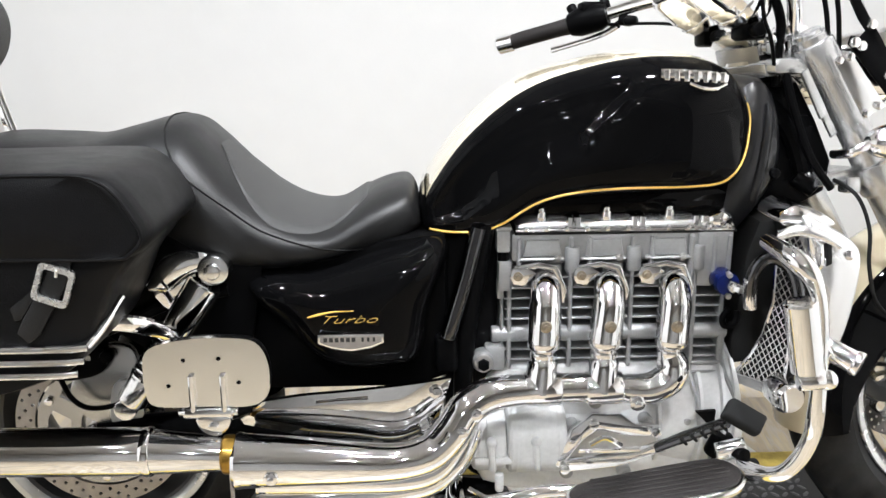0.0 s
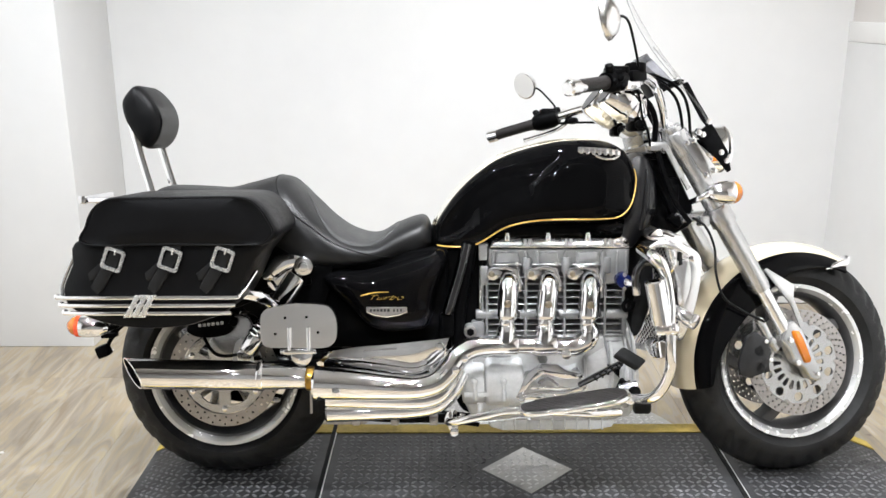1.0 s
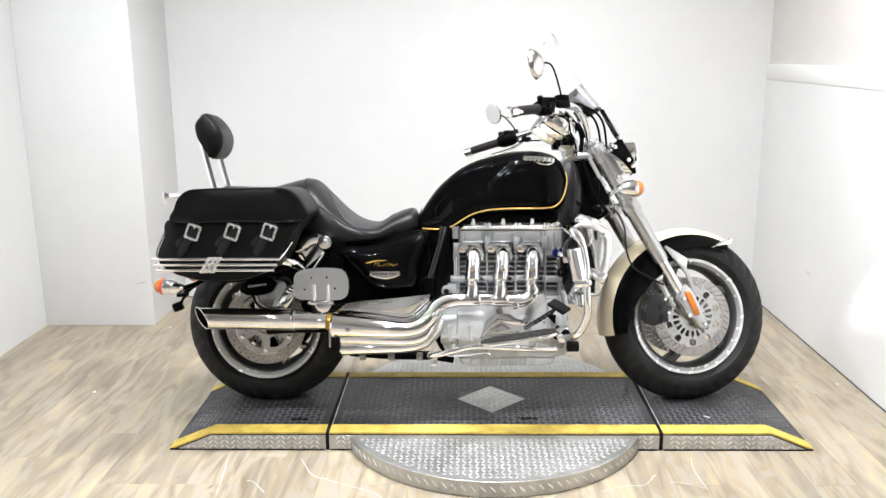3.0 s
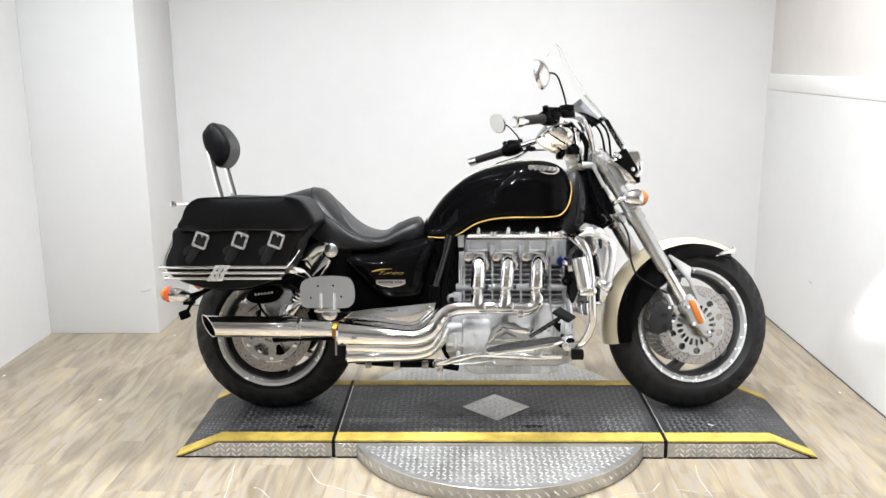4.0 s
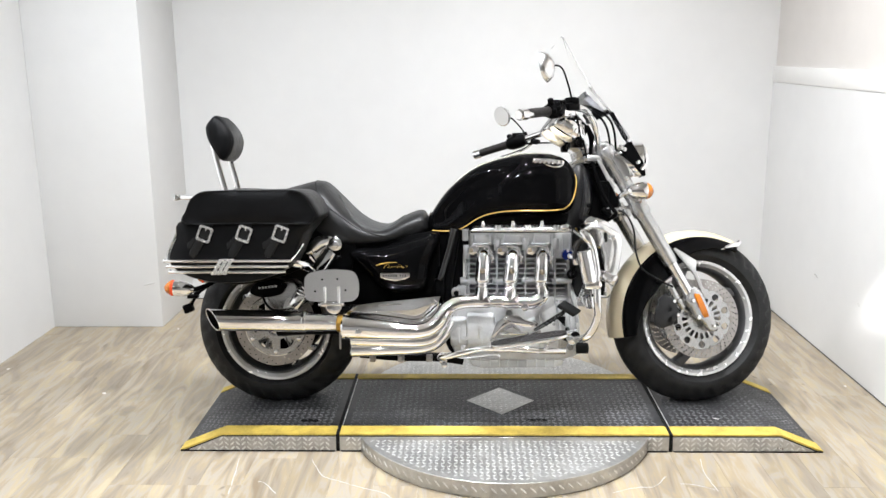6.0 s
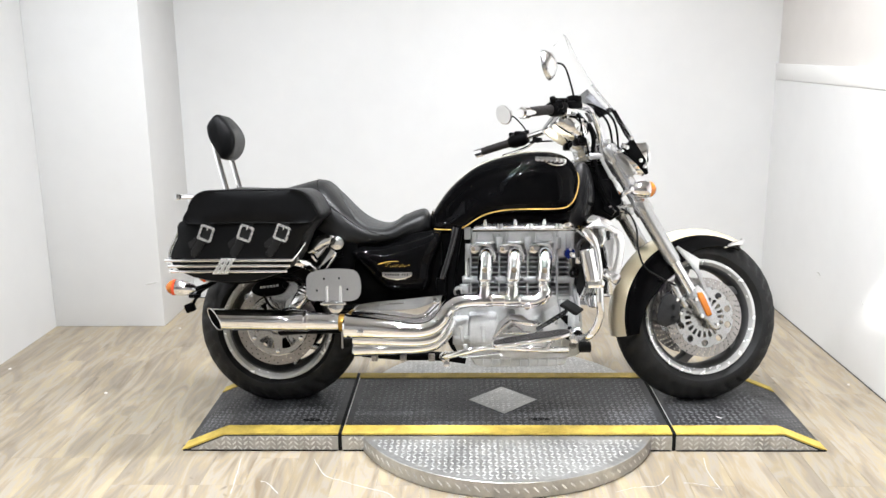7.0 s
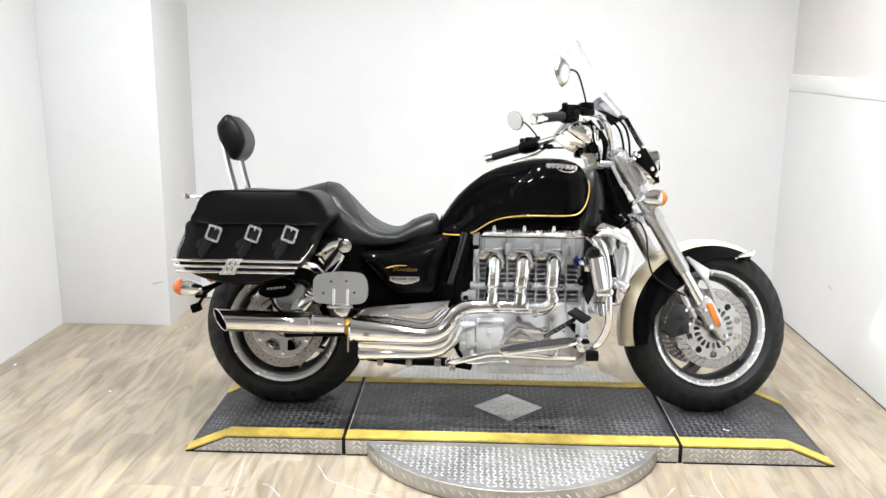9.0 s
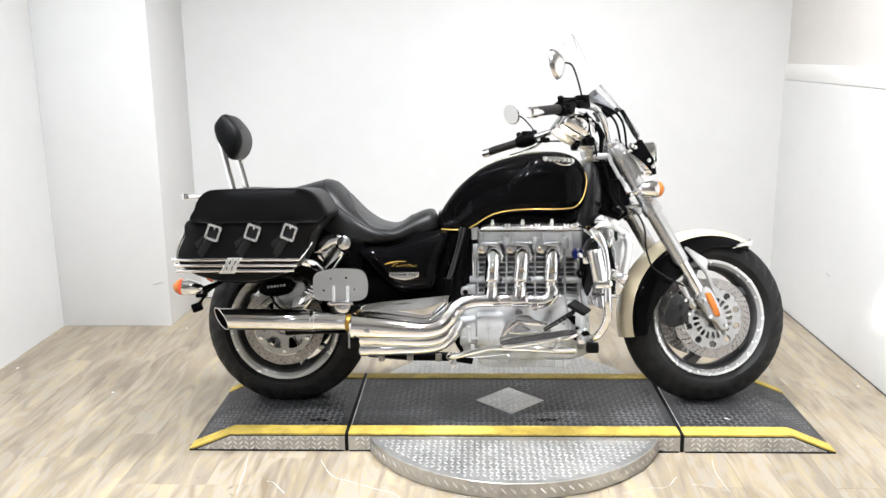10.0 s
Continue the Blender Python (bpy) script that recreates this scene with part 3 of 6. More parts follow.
# front wheel
fw = part("front_wheel", lathe([(0.022, -0.075), (0.045, -0.07), (0.05, -0.04), (0.05, 0.04), (0.045, 0.07), (0.0, 0.075), (0.0, -0.075)], FX, FZ, 40), SILVER, bike, "silver cast wheel hub", m=STEER)
part("tyre", tyre(FX, FZ, 0.336, 0.075, 0.226, 34), RUBBER, fw, "black front tyre with slanting grooves", m=STEER)
part("rim", rim_ring(FX, FZ, 0.224, 0.060), RIM, fw, "polished silver rim", m=STEER)
part("rim_barrel", rim_barrel(FX, FZ, 0.224, 0.060), RIM_SHADE, fw, m=STEER)
for i in range(5):
    a = radians(51 + 72 * i)
    # silver spokes given the dark colour of the shade they stand in
    part("spoke", join(spoke(FX, FZ, a, 0.035, 0.200, 0.020, 0.022, -0.034, 0.026, -0.35)), RIM_SHADE, fw, "curved cast spoke, coloured dark for the shade behind the disc", m=STEER)
for y in (-0.088, 0.083):
    part("brake_disc", brake_disc(FX, FZ, 0.118, 0.156, y, 40), STEEL, fw, "drilled steel brake disc", m=STEER)
    part("disc_carrier", floating_carrier(FX, FZ, y - 0.001), SILVER, fw, m=STEER)
    for q in (2 * math.pi * k / 10 for k in range(10)):
        part("disc_button", cyl((FX + 0.119 * math.cos(q), y - 0.004, FZ + 0.119 * math.sin(q)), (FX + 0.119 * math.cos(q), y + 0.008, FZ + 0.119 * math.sin(q)), 0.006, 12, 0.001), STEEL, fw, m=STEER)

# front fender: cream crown with black sides
def fender(cx, cz, R, half, a0, a1, drop, n=60, crown=0.05):
    """Cross-section from one lower side edge over the crown to the other; the drop of the sides varies along the arc."""
    rings = []
    for i in range(n + 1):
        t = i / n
        a = a0 + (a1 - a0) * t
        dr = drop(t)
        ring = []
        for u in [k / 20 for k in range(-20, 21)]:
            y = half * math.sin(u * math.pi / 2)
            base = crown * (1 - math.cos(u * math.pi / 2))
            skirt = dr * max(0.0, (abs(u) - 0.7) / 0.3) ** 1.3
            ring.append((y, R - base - skirt))
        inner = [(y * 0.965, r - 0.004) for y, r in reversed(ring)]
        rings.append([(cx + r * math.cos(a), y, cz + r * math.sin(a)) for y, r in ring + inner])
    return loft(rings)


SKIRT = ((0, 0.0), (0.17, 0.034), (0.30, 0.055), (0.50, 0.063), (0.61, 0.038), (0.72, 0.014), (0.83, 0.0), (0.95, -0.018), (1.01, -0.022))


def skirt_drop(t):
    for (ta, da), (tb, db) in zip(SKIRT, SKIRT[1:]):
        if t <= tb:
            return da + (db - da) * (t - ta) / (tb - ta)
    return 0.0


bm = fender(FX, FZ, 0.355, 0.100, radians(192), radians(60.5), skirt_drop, crown=0.075)
for f in bm.faces:
    f.material_index = 0 if abs(f.calc_center_median().y) > 0.0825 else 1
part("front_fender", bm, [BLACK, CREAM], bike, "front fender with cream crown and black sides", m=STEER)
part("fender_tip", join(tube([(0.895, -0.094, 0.590), (0.935, -0.093, 0.602), (0.968, -0.084, 0.607), (0.985, -0.05, 0.612), (0.990, 0, 0.616), (0.985, 0.05, 0.612), (0.968, 0.084, 0.607), (0.935, 0.093, 0.602), (0.895, 0.094, 0.590)], [0.004, 0.009, 0.011, 0.010, 0.010, 0.010, 0.011, 0.009, 0.004], 12), ball((0.992, -0.05, 0.618), 0.012, 0.012, 0.010, 12, 8), ball((0.992, 0.05, 0.618), 0.012, 0.012, 0.010, 12, 8)), CHROME, bike, "chrome fender tip", m=STEER @ Matrix.Translation((-0.033, 0, 0.010)))

# fork
def fork_at(z, y):
    t = (z - 0.987) / (0.296 - 0.987)
    return Vector((0.383 + (0.790 - 0.383) * t, y, z))


AHEAD = STEER @ Matrix.Translation((0.018, 0, 0))
for s in (-1, 1):
    y = 0.118 * s
    leg = part("fork_leg", tube([fork_at(1.005, y), fork_at(0.78, y), fork_at(0.56, y), fork_at(0.545, y)], [0.0295, 0.0295, 0.0295, 0.026], 24, smooth=False), SILVER, bike, "polished upside-down fork tube", m=STEER)
    part("slider", cyl(fork_at(0.56, y), fork_at(0.40, y), 0.022, 20), POLISHED, leg, "bright chrome slider", m=STEER)
    part("fork_cap", cyl(fork_at(0.995, y), fork_at(1.012, y), 0.024, 20, 0.004), SILVER, leg, m=STEER)
    part("fork_shroud", prism([(0.338, 0.940), (0.350, 0.948), (0.392, 0.872), (0.378, 0.862)], y + s * 0.028, y + s * 0.036, 0.002), SILVER, leg, "silver fork shroud plate", m=STEER)
    part("fork_shroud", prism([(0.378, 0.872), (0.389, 0.878), (0.413, 0.838), (0.402, 0.830)], y + s * 0.026, y + s * 0.034, 0.002), SILVER, leg, m=STEER)
    part("axle_carrier", prism([(0.688, 0.445), (0.715, 0.455), (0.742, 0.43), (0.80, 0.31), (0.802, 0.285), (0.785, 0.275), (0.765, 0.285), (0.745, 0.315), (0.715, 0.335), (0.70, 0.37), (0.675, 0.40)],
                                     y - 0.022, y + 0.022, 0.008, 3), SILVER, leg, "silver cast axle carrier", m=AHEAD)
    part("reflector", dome(smooth_outline([(0.708, 0.418), (0.720, 0.426), (0.733, 0.418), (0.762, 0.352), (0.763, 0.338), (0.751, 0.334), (0.741, 0.342)], 4), [(1.0, y + s * 0.022), (1.0, y + s * 0.026), (0.85, y + s * 0.030), (0.0, y + s * 0.031)]), AMBER, leg, "amber side reflector", m=AHEAD)
    for bx, bz, brad in ((0.70, 0.40, 0.008), (0.722, 0.335, 0.009), (0.785, 0.30, 0.006)):
        part("pinch_bolt", cyl((bx, y + s * 0.02, bz), (bx, y + s * 0.033, bz), brad, 10, 0.002), CHROME, leg, m=AHEAD)
    part("fender_stay", prism([(0.655, 0.600), (0.664, 0.607), (0.752, 0.556), (0.748, 0.520), (0.790, 0.420), (0.778, 0.412), (0.738, 0.500)], y - s * 0.006, y - s * 0.012, 0.002), SILVER, leg, m=STEER)
    cal = part("brake_caliper", join(prism([(0.584, 0.378), (0.598, 0.418), (0.625, 0.434), (0.658, 0.415), (0.672, 0.380), (0.668, 0.340), (0.648, 0.312), (0.610, 0.300), (0.578, 0.312), (0.574, 0.345)], y - 0.022, y + s * 0.010 + 0.004, 0.006, 2),
                                      cyl((0.636, y + s * 0.004, 0.378), (0.636, y + s * 0.022, 0.378), 0.018, 20, 0.004), cyl((0.640, y + s * 0.004, 0.332), (0.640, y + s * 0.022, 0.332), 0.018, 20, 0.004),
                                      prism([(0.608, 0.362), (0.668, 0.368), (0.668, 0.350), (0.608, 0.344)], y + s * 0.002, y + s * 0.019, 0.003), prism([(0.652, 0.398), (0.668, 0.402), (0.672, 0.318), (0.658, 0.312)], y + s * 0.002, y + s * 0.017, 0.003)), CALIPER, leg, "black brake caliper", m=STEER @ Matrix.Translation((-0.012, 0, -0.006)))
    for bx, bz in ((0.654, 0.405), (0.668, 0.352)):
        part("caliper_bolt", cyl((bx, y + s * 0.012, bz), (bx, y + s * 0.03, bz), 0.007, 10, 0.002), CHROME, cal, m=STEER @ Matrix.Translation((-0.012, 0, -0.006)))
    part("caliper_mark", join(*[box(0.640 + 0.0022 * k, y + s * 0.0196, 0.343 + 0.0055 * k, 0.007, 0.001, 0.003, 0.0003, 1, m=pose(0, 0, 0, 0, -65)) for k in range(5)]), SILVER, cal, "small pale marks", m=STEER @ Matrix.Translation((-0.012, 0, -0.006)))
    part("caliper_bracket", join(tube([(0.632, y + s * 0.006, 0.462), (0.644, y + s * 0.008, 0.440), (0.662, y + s * 0.006, 0.405), (0.690, y, 0.372)], [0.011, 0.013, 0.014, 0.012], 12, flat=0.7), cyl((0.630, y, 0.458), (0.630, y + s * 0.02, 0.458), 0.010, 12, 0.003), cyl((0.668, y, 0.398), (0.668, y + s * 0.024, 0.398), 0.010, 12, 0.003)), SILVER, leg, "silver caliper bracket", m=STEER)
    part("fork_clamp", join(cyl(fork_at(0.995, y), fork_at(0.935, y), 0.035, 24, 0.004)), SILVER, bike, "silver fork clamp", m=STEER)
    part("fork_clamp", join(cyl(fork_at(0.785, y), fork_at(0.735, y), 0.036, 24, 0.004), box(0.465, y, 0.745, 0.03, 0.03, 0.03, 0.005)), SILVER, bike, "silver fork clamp", m=STEER)
part("top_yoke", join(prism([(0.304, 0.936), (0.300, 0.958), (0.315, 0.966), (0.39, 0.972), (0.40, 0.938)], -0.10, 0.10, 0.006), rbox(0.305, -0.125, 0.940, 0.42, 0.125, 0.968, 0.008)), SILVER, bike, "silver cast top yoke", m=STEER)
part("bottom_yoke", join(prism([(0.405, 0.741), (0.408, 0.764), (0.488, 0.775), (0.498, 0.745)], -0.115, 0.115, 0.008)), SILVER, bike, "silver cast bottom yoke", m=STEER)
part("steering_stem", cyl((0.335, 0, 0.97), (0.45, 0, 0.73), 0.028, 20), SATIN, bike, m=STEER)

# handlebar, grips, controls
def mirrored(fn, s):
    return [(x, y * s, z) for x, y, z in fn]


BAR = [(-0.025, -0.435, 1.058), (0.055, -0.36, 1.082), (0.15, -0.285, 1.108), (0.235, -0.205, 1.128), (0.30, -0.14, 1.118), (0.345, -0.095, 1.06), (0.362, -0.07, 1.0), (0.366, -0.055, 0.985)]
for s in (1, -1):
    STEER0, STEER = STEER, STEER @ (Matrix.Translation((0.012, 0, 0.004)) if s > 0 else Matrix.Translation((0.021, 0.012, -0.018)))
    half = part("handlebar", tube(mirrored(BAR, s), 0.0135, 16), CHROME, bike, "chrome pulled-back handlebar half", m=STEER)
    part("grip", tube(mirrored([(-0.02, -0.423, 1.062), (0.0, -0.406, 1.068), (0.06, -0.356, 1.083), (0.085, -0.335, 1.089)], s), [0.0165, 0.0172, 0.0172, 0.0185], 18, smooth=False), GRIP, half, "dark rubber grip", m=STEER)
    part("bar_end", tube(mirrored([(-0.05, -0.448, 1.054), (-0.045, -0.444, 1.056), (-0.018, -0.421, 1.062)], s), [0.015, 0.020, 0.020], 18, smooth=False), CHROME, half, "chrome bar end", m=STEER)
    part("switch_housing", join(tube(mirrored([(0.085, -0.336, 1.09), (0.10, -0.324, 1.094), (0.135, -0.296, 1.103), (0.15, -0.285, 1.107)], s), [0.024, 0.030, 0.030, 0.022], 14, smooth=False),
                                box(0.12, -0.308 * s, 1.125, 0.05, 0.035, 0.02, 0.006), ball((0.105, -0.345 * s, 1.09), 0.010, 0.012, 0.010, 10, 6), ball((0.135, -0.325 * s, 1.08), 0.008, 0.012, 0.008, 10, 6), cyl((0.095, -0.34 * s, 1.115), (0.09, -0.35 * s, 1.132), 0.011, 12, 0.003), cyl((0.15, -0.30 * s, 1.12), (0.148, -0.305 * s, 1.137), 0.013, 12, 0.003), box(0.118, -0.335 * s, 1.112, 0.022, 0.02, 0.022, 0.004), cyl((0.125, -0.34 * s, 1.10), (0.12, -0.352 * s, 1.10), 0.009, 12, 0.002)), SATIN, half, "black switch housing", m=STEER)
    part("lever", tube(mirrored([(0.17, -0.275, 1.085), (0.155, -0.325, 1.070), (0.115, -0.365, 1.056), (0.065, -0.405, 1.042)] if s < 0 else [(0.19, -0.24, 1.10), (0.195, -0.255, 1.095), (0.19, -0.275, 1.09), (0.18, -0.29, 1.088)], s), [0.009, 0.007, 0.006, 0.0065], 10, flat=0.6), POLISHED, half, "polished control lever", m=STEER)
    part("master_cylinder", join(box(0.19, -0.255 * s, 1.12 if s > 0 else 1.09, 0.07 if s > 0 else 0.03, 0.05 if s > 0 else 0.03, 0.03 if s > 0 else 0.02, 0.008, 2, pose(0, 0, 0, 0, -8, 35 * s)), cyl((0.20, -0.25 * s, 1.13), (0.20, -0.25 * s, 1.155), 0.028, 20, 0.004) if s > 0 else cyl((0.17, 0.27, 1.095), (0.19, 0.255, 1.09), 0.012, 12, 0.003)), SATIN, half, "black control reservoir", m=STEER)
    if s > 0:
        part("lever_block", join(box(0.175, -0.270, 1.096, 0.075, 0.030, 0.030, 0.010, 3, pose(0, 0, 0, 0, -8, 35)), cyl((0.150, -0.300, 1.096), (0.143, -0.306, 1.094), 0.017, 20, 0.004)), CHROME, half, "chrome lever pivot block", m=STEER)
    part("riser", join(cyl((0.368, -0.052 * s, 0.95), (0.358, -0.062 * s, 1.02), 0.021, 20, 0.003), box(0.36, -0.06 * s, 1.01, 0.05, 0.045, 0.03, 0.008)), CHROME, bike, "chrome handlebar riser", m=STEER)
    STEER = STEER0
    # mirror on its stem
    mx, my, mz = (0.056, -0.47, 1.222) if s > 0 else (0.114, 0.485, 1.220)
    face = pose(0, 0, 0, 0, 0, -30 if s > 0 else 38)
    shell = lathe([(0.0, -0.028), (0.022, -0.026), (0.045, -0.016), (0.060, 0.0), (0.062, 0.008), (0.056, 0.010), (0.0, 0.007)], 0, 0, 36, closed=False)
    mm = Matrix.Translation((mx, my, mz)) @ face @ pose(0, 0, 0, -8 if s > 0 else -20, -6, 90) @ Matrix.Diagonal((0.86, 1.0, 0.86, 1) if s > 0 else (0.74, 1.0, 0.74, 1))
    mir = part("rear_view_mirror", shell, POLISHED, bike, "round chrome rear-view mirror", m=STEER @ mm)
    glass = lathe([(0.0, 0.012), (0.055, 0.012), (0.055, 0.0105), (0.0, 0.0105)], 0, 0, 36)
    part("mirror_glass", glass, MIRROR, mir, m=STEER @ mm)
    if s > 0:
        stem = [(0.186, -0.335, 1.135), (0.172, -0.350, 1.175), (0.145, -0.385, 1.222), (0.125, -0.41, 1.236), (0.10, -0.44, 1.234), (mx + 0.02, my, mz + 0.004)]
    else:
        stem = [(0.165, 0.30, 1.10), (0.17, 0.34, 1.13), (0.165, 0.40, 1.165), (0.15, 0.45, 1.20), (mx + 0.015, my, mz)]
    part("mirror_stem", tube(stem, 0.0034, 10), SATIN, mir, m=STEER)
    # instrument can
    a, b = Vector((0.206, -0.068 * s, 1.120)), Vector((0.308, -0.068 * s, 1.042))
    pod = part("instrument", tube([a, a + (b - a) * 0.06, a + (b - a) * 0.45, a + (b - a) * 0.75, b], [0.051, 0.0555, 0.0555, 0.049, 0.026], 32, smooth=False), CHROME, bike, "chrome instrument can", m=STEER)
    part("can_ring", tube([a + (b - a) * 0.44, a + (b - a) * 0.48], [0.0562, 0.0562], 32, smooth=False), CHROME, pod, "raised chrome ring", m=STEER)
    for q in (0.2, 0.62):
        part("can_ring", tube([a + (b - a) * q, a + (b - a) * (q + 0.03)], [0.0566 if q < 0.5 else 0.0535] * 2, 32, smooth=False), POLISHED, pod, m=STEER)
    part("can_clamp", join(rbox(0.262, -0.068 * s - 0.022, 1.002, 0.312, -0.068 * s + 0.022, 1.034, 0.008), cyl((0.286, -0.068 * s - 0.020, 1.018), (0.286, -0.068 * s - 0.040, 1.018), 0.013, 14, 0.003)), SATIN, pod, "black can clamp", m=STEER)
    part("dial_glass", cyl(a + (a - b).normalized() * 0.002, a - (a - b).normalized() * 0.002, 0.047, 32), BLACK, pod, m=STEER)
ib = part("instrument_bracket", join(box(0.305, 0, 1.000, 0.06, 0.13, 0.022, 0.006, 2, pose(0, 0, 0, 0, 35)), box(0.33, 0, 0.975, 0.05, 0.09, 0.045, 0.008), cyl((0.318, -0.085, 1.002), (0.318, 0.085, 1.002), 0.012, 16, 0.003)), POLISHED, bike, "polished instrument bracket", m=STEER)
for s in (-1, 1):
    part("bracket_bolt", cyl((0.318, s * 0.084, 1.002), (0.318, s * 0.096, 1.002), 0.009, 6, 0.002), CHROME, ib, m=STEER)

# headlamps, screen, front signals
for s in (-1, 1):
    hl = part("headlight", tube([(0.413, 0.078 * s, 0.944), (0.425, 0.078 * s, 0.946), (0.456, 0.078 * s, 0.950), (0.498, 0.078 * s, 0.952), (0.533, 0.078 * s, 0.953), (0.544, 0.078 * s, 0.953)], [0.02, 0.044, 0.058, 0.064, 0.066, 0.062], 32), CHROME, bike, "chrome headlight shell", m=STEER)
    part("lens", ball((0.540, 0.078 * s, 0.953), 0.02, 0.060, 0.060), LENS, hl, "clear headlight lens", m=STEER)
    part("lamp_bezel", tube([(0.531, 0.078 * s, 0.953), (0.536, 0.078 * s, 0.953), (0.546, 0.078 * s, 0.953)], [0.066, 0.070, 0.064], 32, smooth=False, caps=False), CHROME, hl, m=STEER)
    part("screen_bracket", prism([(0.395, 1.128), (0.404, 1.130), (0.435, 1.075), (0.460, 1.035), (0.487, 0.996), (0.521, 0.940), (0.531, 0.886), (0.520, 0.880), (0.497, 0.908), (0.435, 0.975), (0.423, 0.988), (0.428, 1.002), (0.445, 1.000), (0.456, 1.010), (0.440, 1.030), (0.416, 1.073), (0.388, 1.122)],
                                  s * 0.150, s * 0.157, 0.002), SATIN, bike, "black windscreen bracket plate", m=STEER)
    for x, z in ((0.432, 0.990), (0.444, 0.984), (0.462, 1.020), (0.498, 0.935), (0.514, 0.912), (0.522, 0.922)):
        part("bracket_bolt", cyl((x, s * 0.155, z), (x, s * 0.166, z), 0.009, 14, 0.003), CHROME, bike, m=STEER)
    sig = part("turn_signal", join(tube([(0.444, s * 0.188, 0.822), (0.456, s * 0.188, 0.822), (0.479, s * 0.188, 0.822), (0.504, s * 0.188, 0.822), (0.516, s * 0.188, 0.822)], [0.010, 0.022, 0.030, 0.033, 0.032], 24)), CHROME, bike, "chrome bullet turn signal", m=STEER)
    part("lens", tube([(0.515, s * 0.188, 0.822), (0.522, s * 0.188, 0.822), (0.534, s * 0.188, 0.822), (0.544, s * 0.188, 0.822), (0.547, s * 0.188, 0.822)], [0.0315, 0.031, 0.025, 0.012, 0.002], 24), AMBER, sig, "amber turn signal lens", m=STEER)
    part("signal_arm", tube([(0.43, s * 0.12, 0.80), (0.42, s * 0.18, 0.805), (0.449, s * 0.188, 0.82)], 0.009, 12), CHROME, sig, m=STEER)

SCREEN = [(0.562, 0.925), (0.545, 0.97), (0.505, 1.055), (0.44, 1.14), (0.37, 1.225), (0.305, 1.325), (0.255, 1.425), (0.243, 1.452)]
WID = [0.10, 0.15, 0.19, 0.215, 0.22, 0.20, 0.13, 0.06]
sp = catmull([(x, 0, z) for x, z in SCREEN], 4)
sw = [v.x for v in catmull([(w, 0, 0) for w in WID], 4)]


def screen_ring(p, w, off):
    return [(p.x - 0.10 * (w / 0.22) ** 2 * u * u + off, w * u, p.z - 0.02 * u * u) for u in [k / 12 for k in range(-12, 13)]]


rings = []
for p, w in zip(sp, sw):
    rings.append(screen_ring(p, w, 0.0) + list(reversed(screen_ring(p, w, -0.0015))))
ws = part("windscreen", loft(rings), ACRYLIC, bike, "clear acrylic windscreen", m=STEER)
ws.visible_shadow = False
mount = part("screen_mount", join(prism([(0.318, 1.196), (0.340, 1.214), (0.408, 1.150), (0.392, 1.139)], -0.055, 0.055, 0.004), *[prism([(0.322 + 0.02 * q, 1.222 - 0.02 * q), (0.330 + 0.02 * q, 1.228 - 0.02 * q), (0.342 + 0.02 * q, 1.210 - 0.02 * q), (0.334 + 0.02 * q, 1.204 - 0.02 * q)], -0.05, 0.05, 0.002) for q in range(3)]), SMOKEPLASTIC, bike, "smoky grey plastic windscreen mount", m=STEER)
part("mount_base", join(prism([(0.346, 1.150), (0.362, 1.163), (0.400, 1.132), (0.372, 1.113)], -0.055, 0.055, 0.003), box(0.395, 0, 1.135, 0.02, 0.26, 0.015, 0.004)), SATIN, mount, "black mount base", m=STEER)
part("mount_cover", prism([(0.306, 1.206), (0.347, 1.247), (0.420, 1.163), (0.408, 1.150), (0.342, 1.214), (0.318, 1.196)], -0.06, 0.06, 0.003), ACRYLIC, bike, "clear plastic mount cover", m=STEER)

dp = part("deflector_plate", prism([(0.410, 0.978), (0.437, 0.992), (0.507, 0.901), (0.472, 0.880)], -0.1685, -0.1655, 0.001), POLISHED, bike, "small bright wind deflector plate")
for x, z in ((0.418, 0.978), (0.436, 0.984), (0.474, 0.889), (0.494, 0.902)):
    part("plate_bolt", cyl((x, -0.168, z), (x, -0.175, z), 0.007, 12, 0.002), CHROME, dp)

# ---- motorcycle: tank ----
from mathutils.bvhtree import BVHTree


def spline(rows, k):
    """Rows of numbers, smoothed: k steps between each pair."""
    cols = [[v.x for v in catmull([(r[c], 0, 0) for r in rows], k)] for c in range(len(rows[0]))]
    return list(zip(*cols))


def step(a, b, v):
    t = max(0.0, min(1.0, (v - a) / (b - a)))
    return t * t * (3 - 2 * t)


TANK = [(-0.286, 0.735, 0.699, 0.070), (-0.280, 0.758, 0.686, 0.110), (-0.262, 0.790, 0.670, 0.142), (-0.212, 0.858, 0.668, 0.166), (-0.145, 0.919, 0.684, 0.182), (-0.080, 0.956, 0.725, 0.190),
        (0.009, 0.983, 0.742, 0.198), (0.095, 0.998, 0.746, 0.200), (0.185, 0.998, 0.747, 0.194), (0.243, 0.980, 0.752, 0.180), (0.274, 0.948, 0.772, 0.160), (0.290, 0.908, 0.820, 0.132), (0.296, 0.880, 0.844, 0.090)]
NT = 180
RIDGE_X, RIDGE_Z = (-0.280, -0.210, -0.170, -0.130, -0.067, -0.017, 0.060, 0.082, 0.092), (0.695, 0.712, 0.742, 0.786, 0.813, 0.842, 0.916, 0.945, 1.10)
ring_rows = []
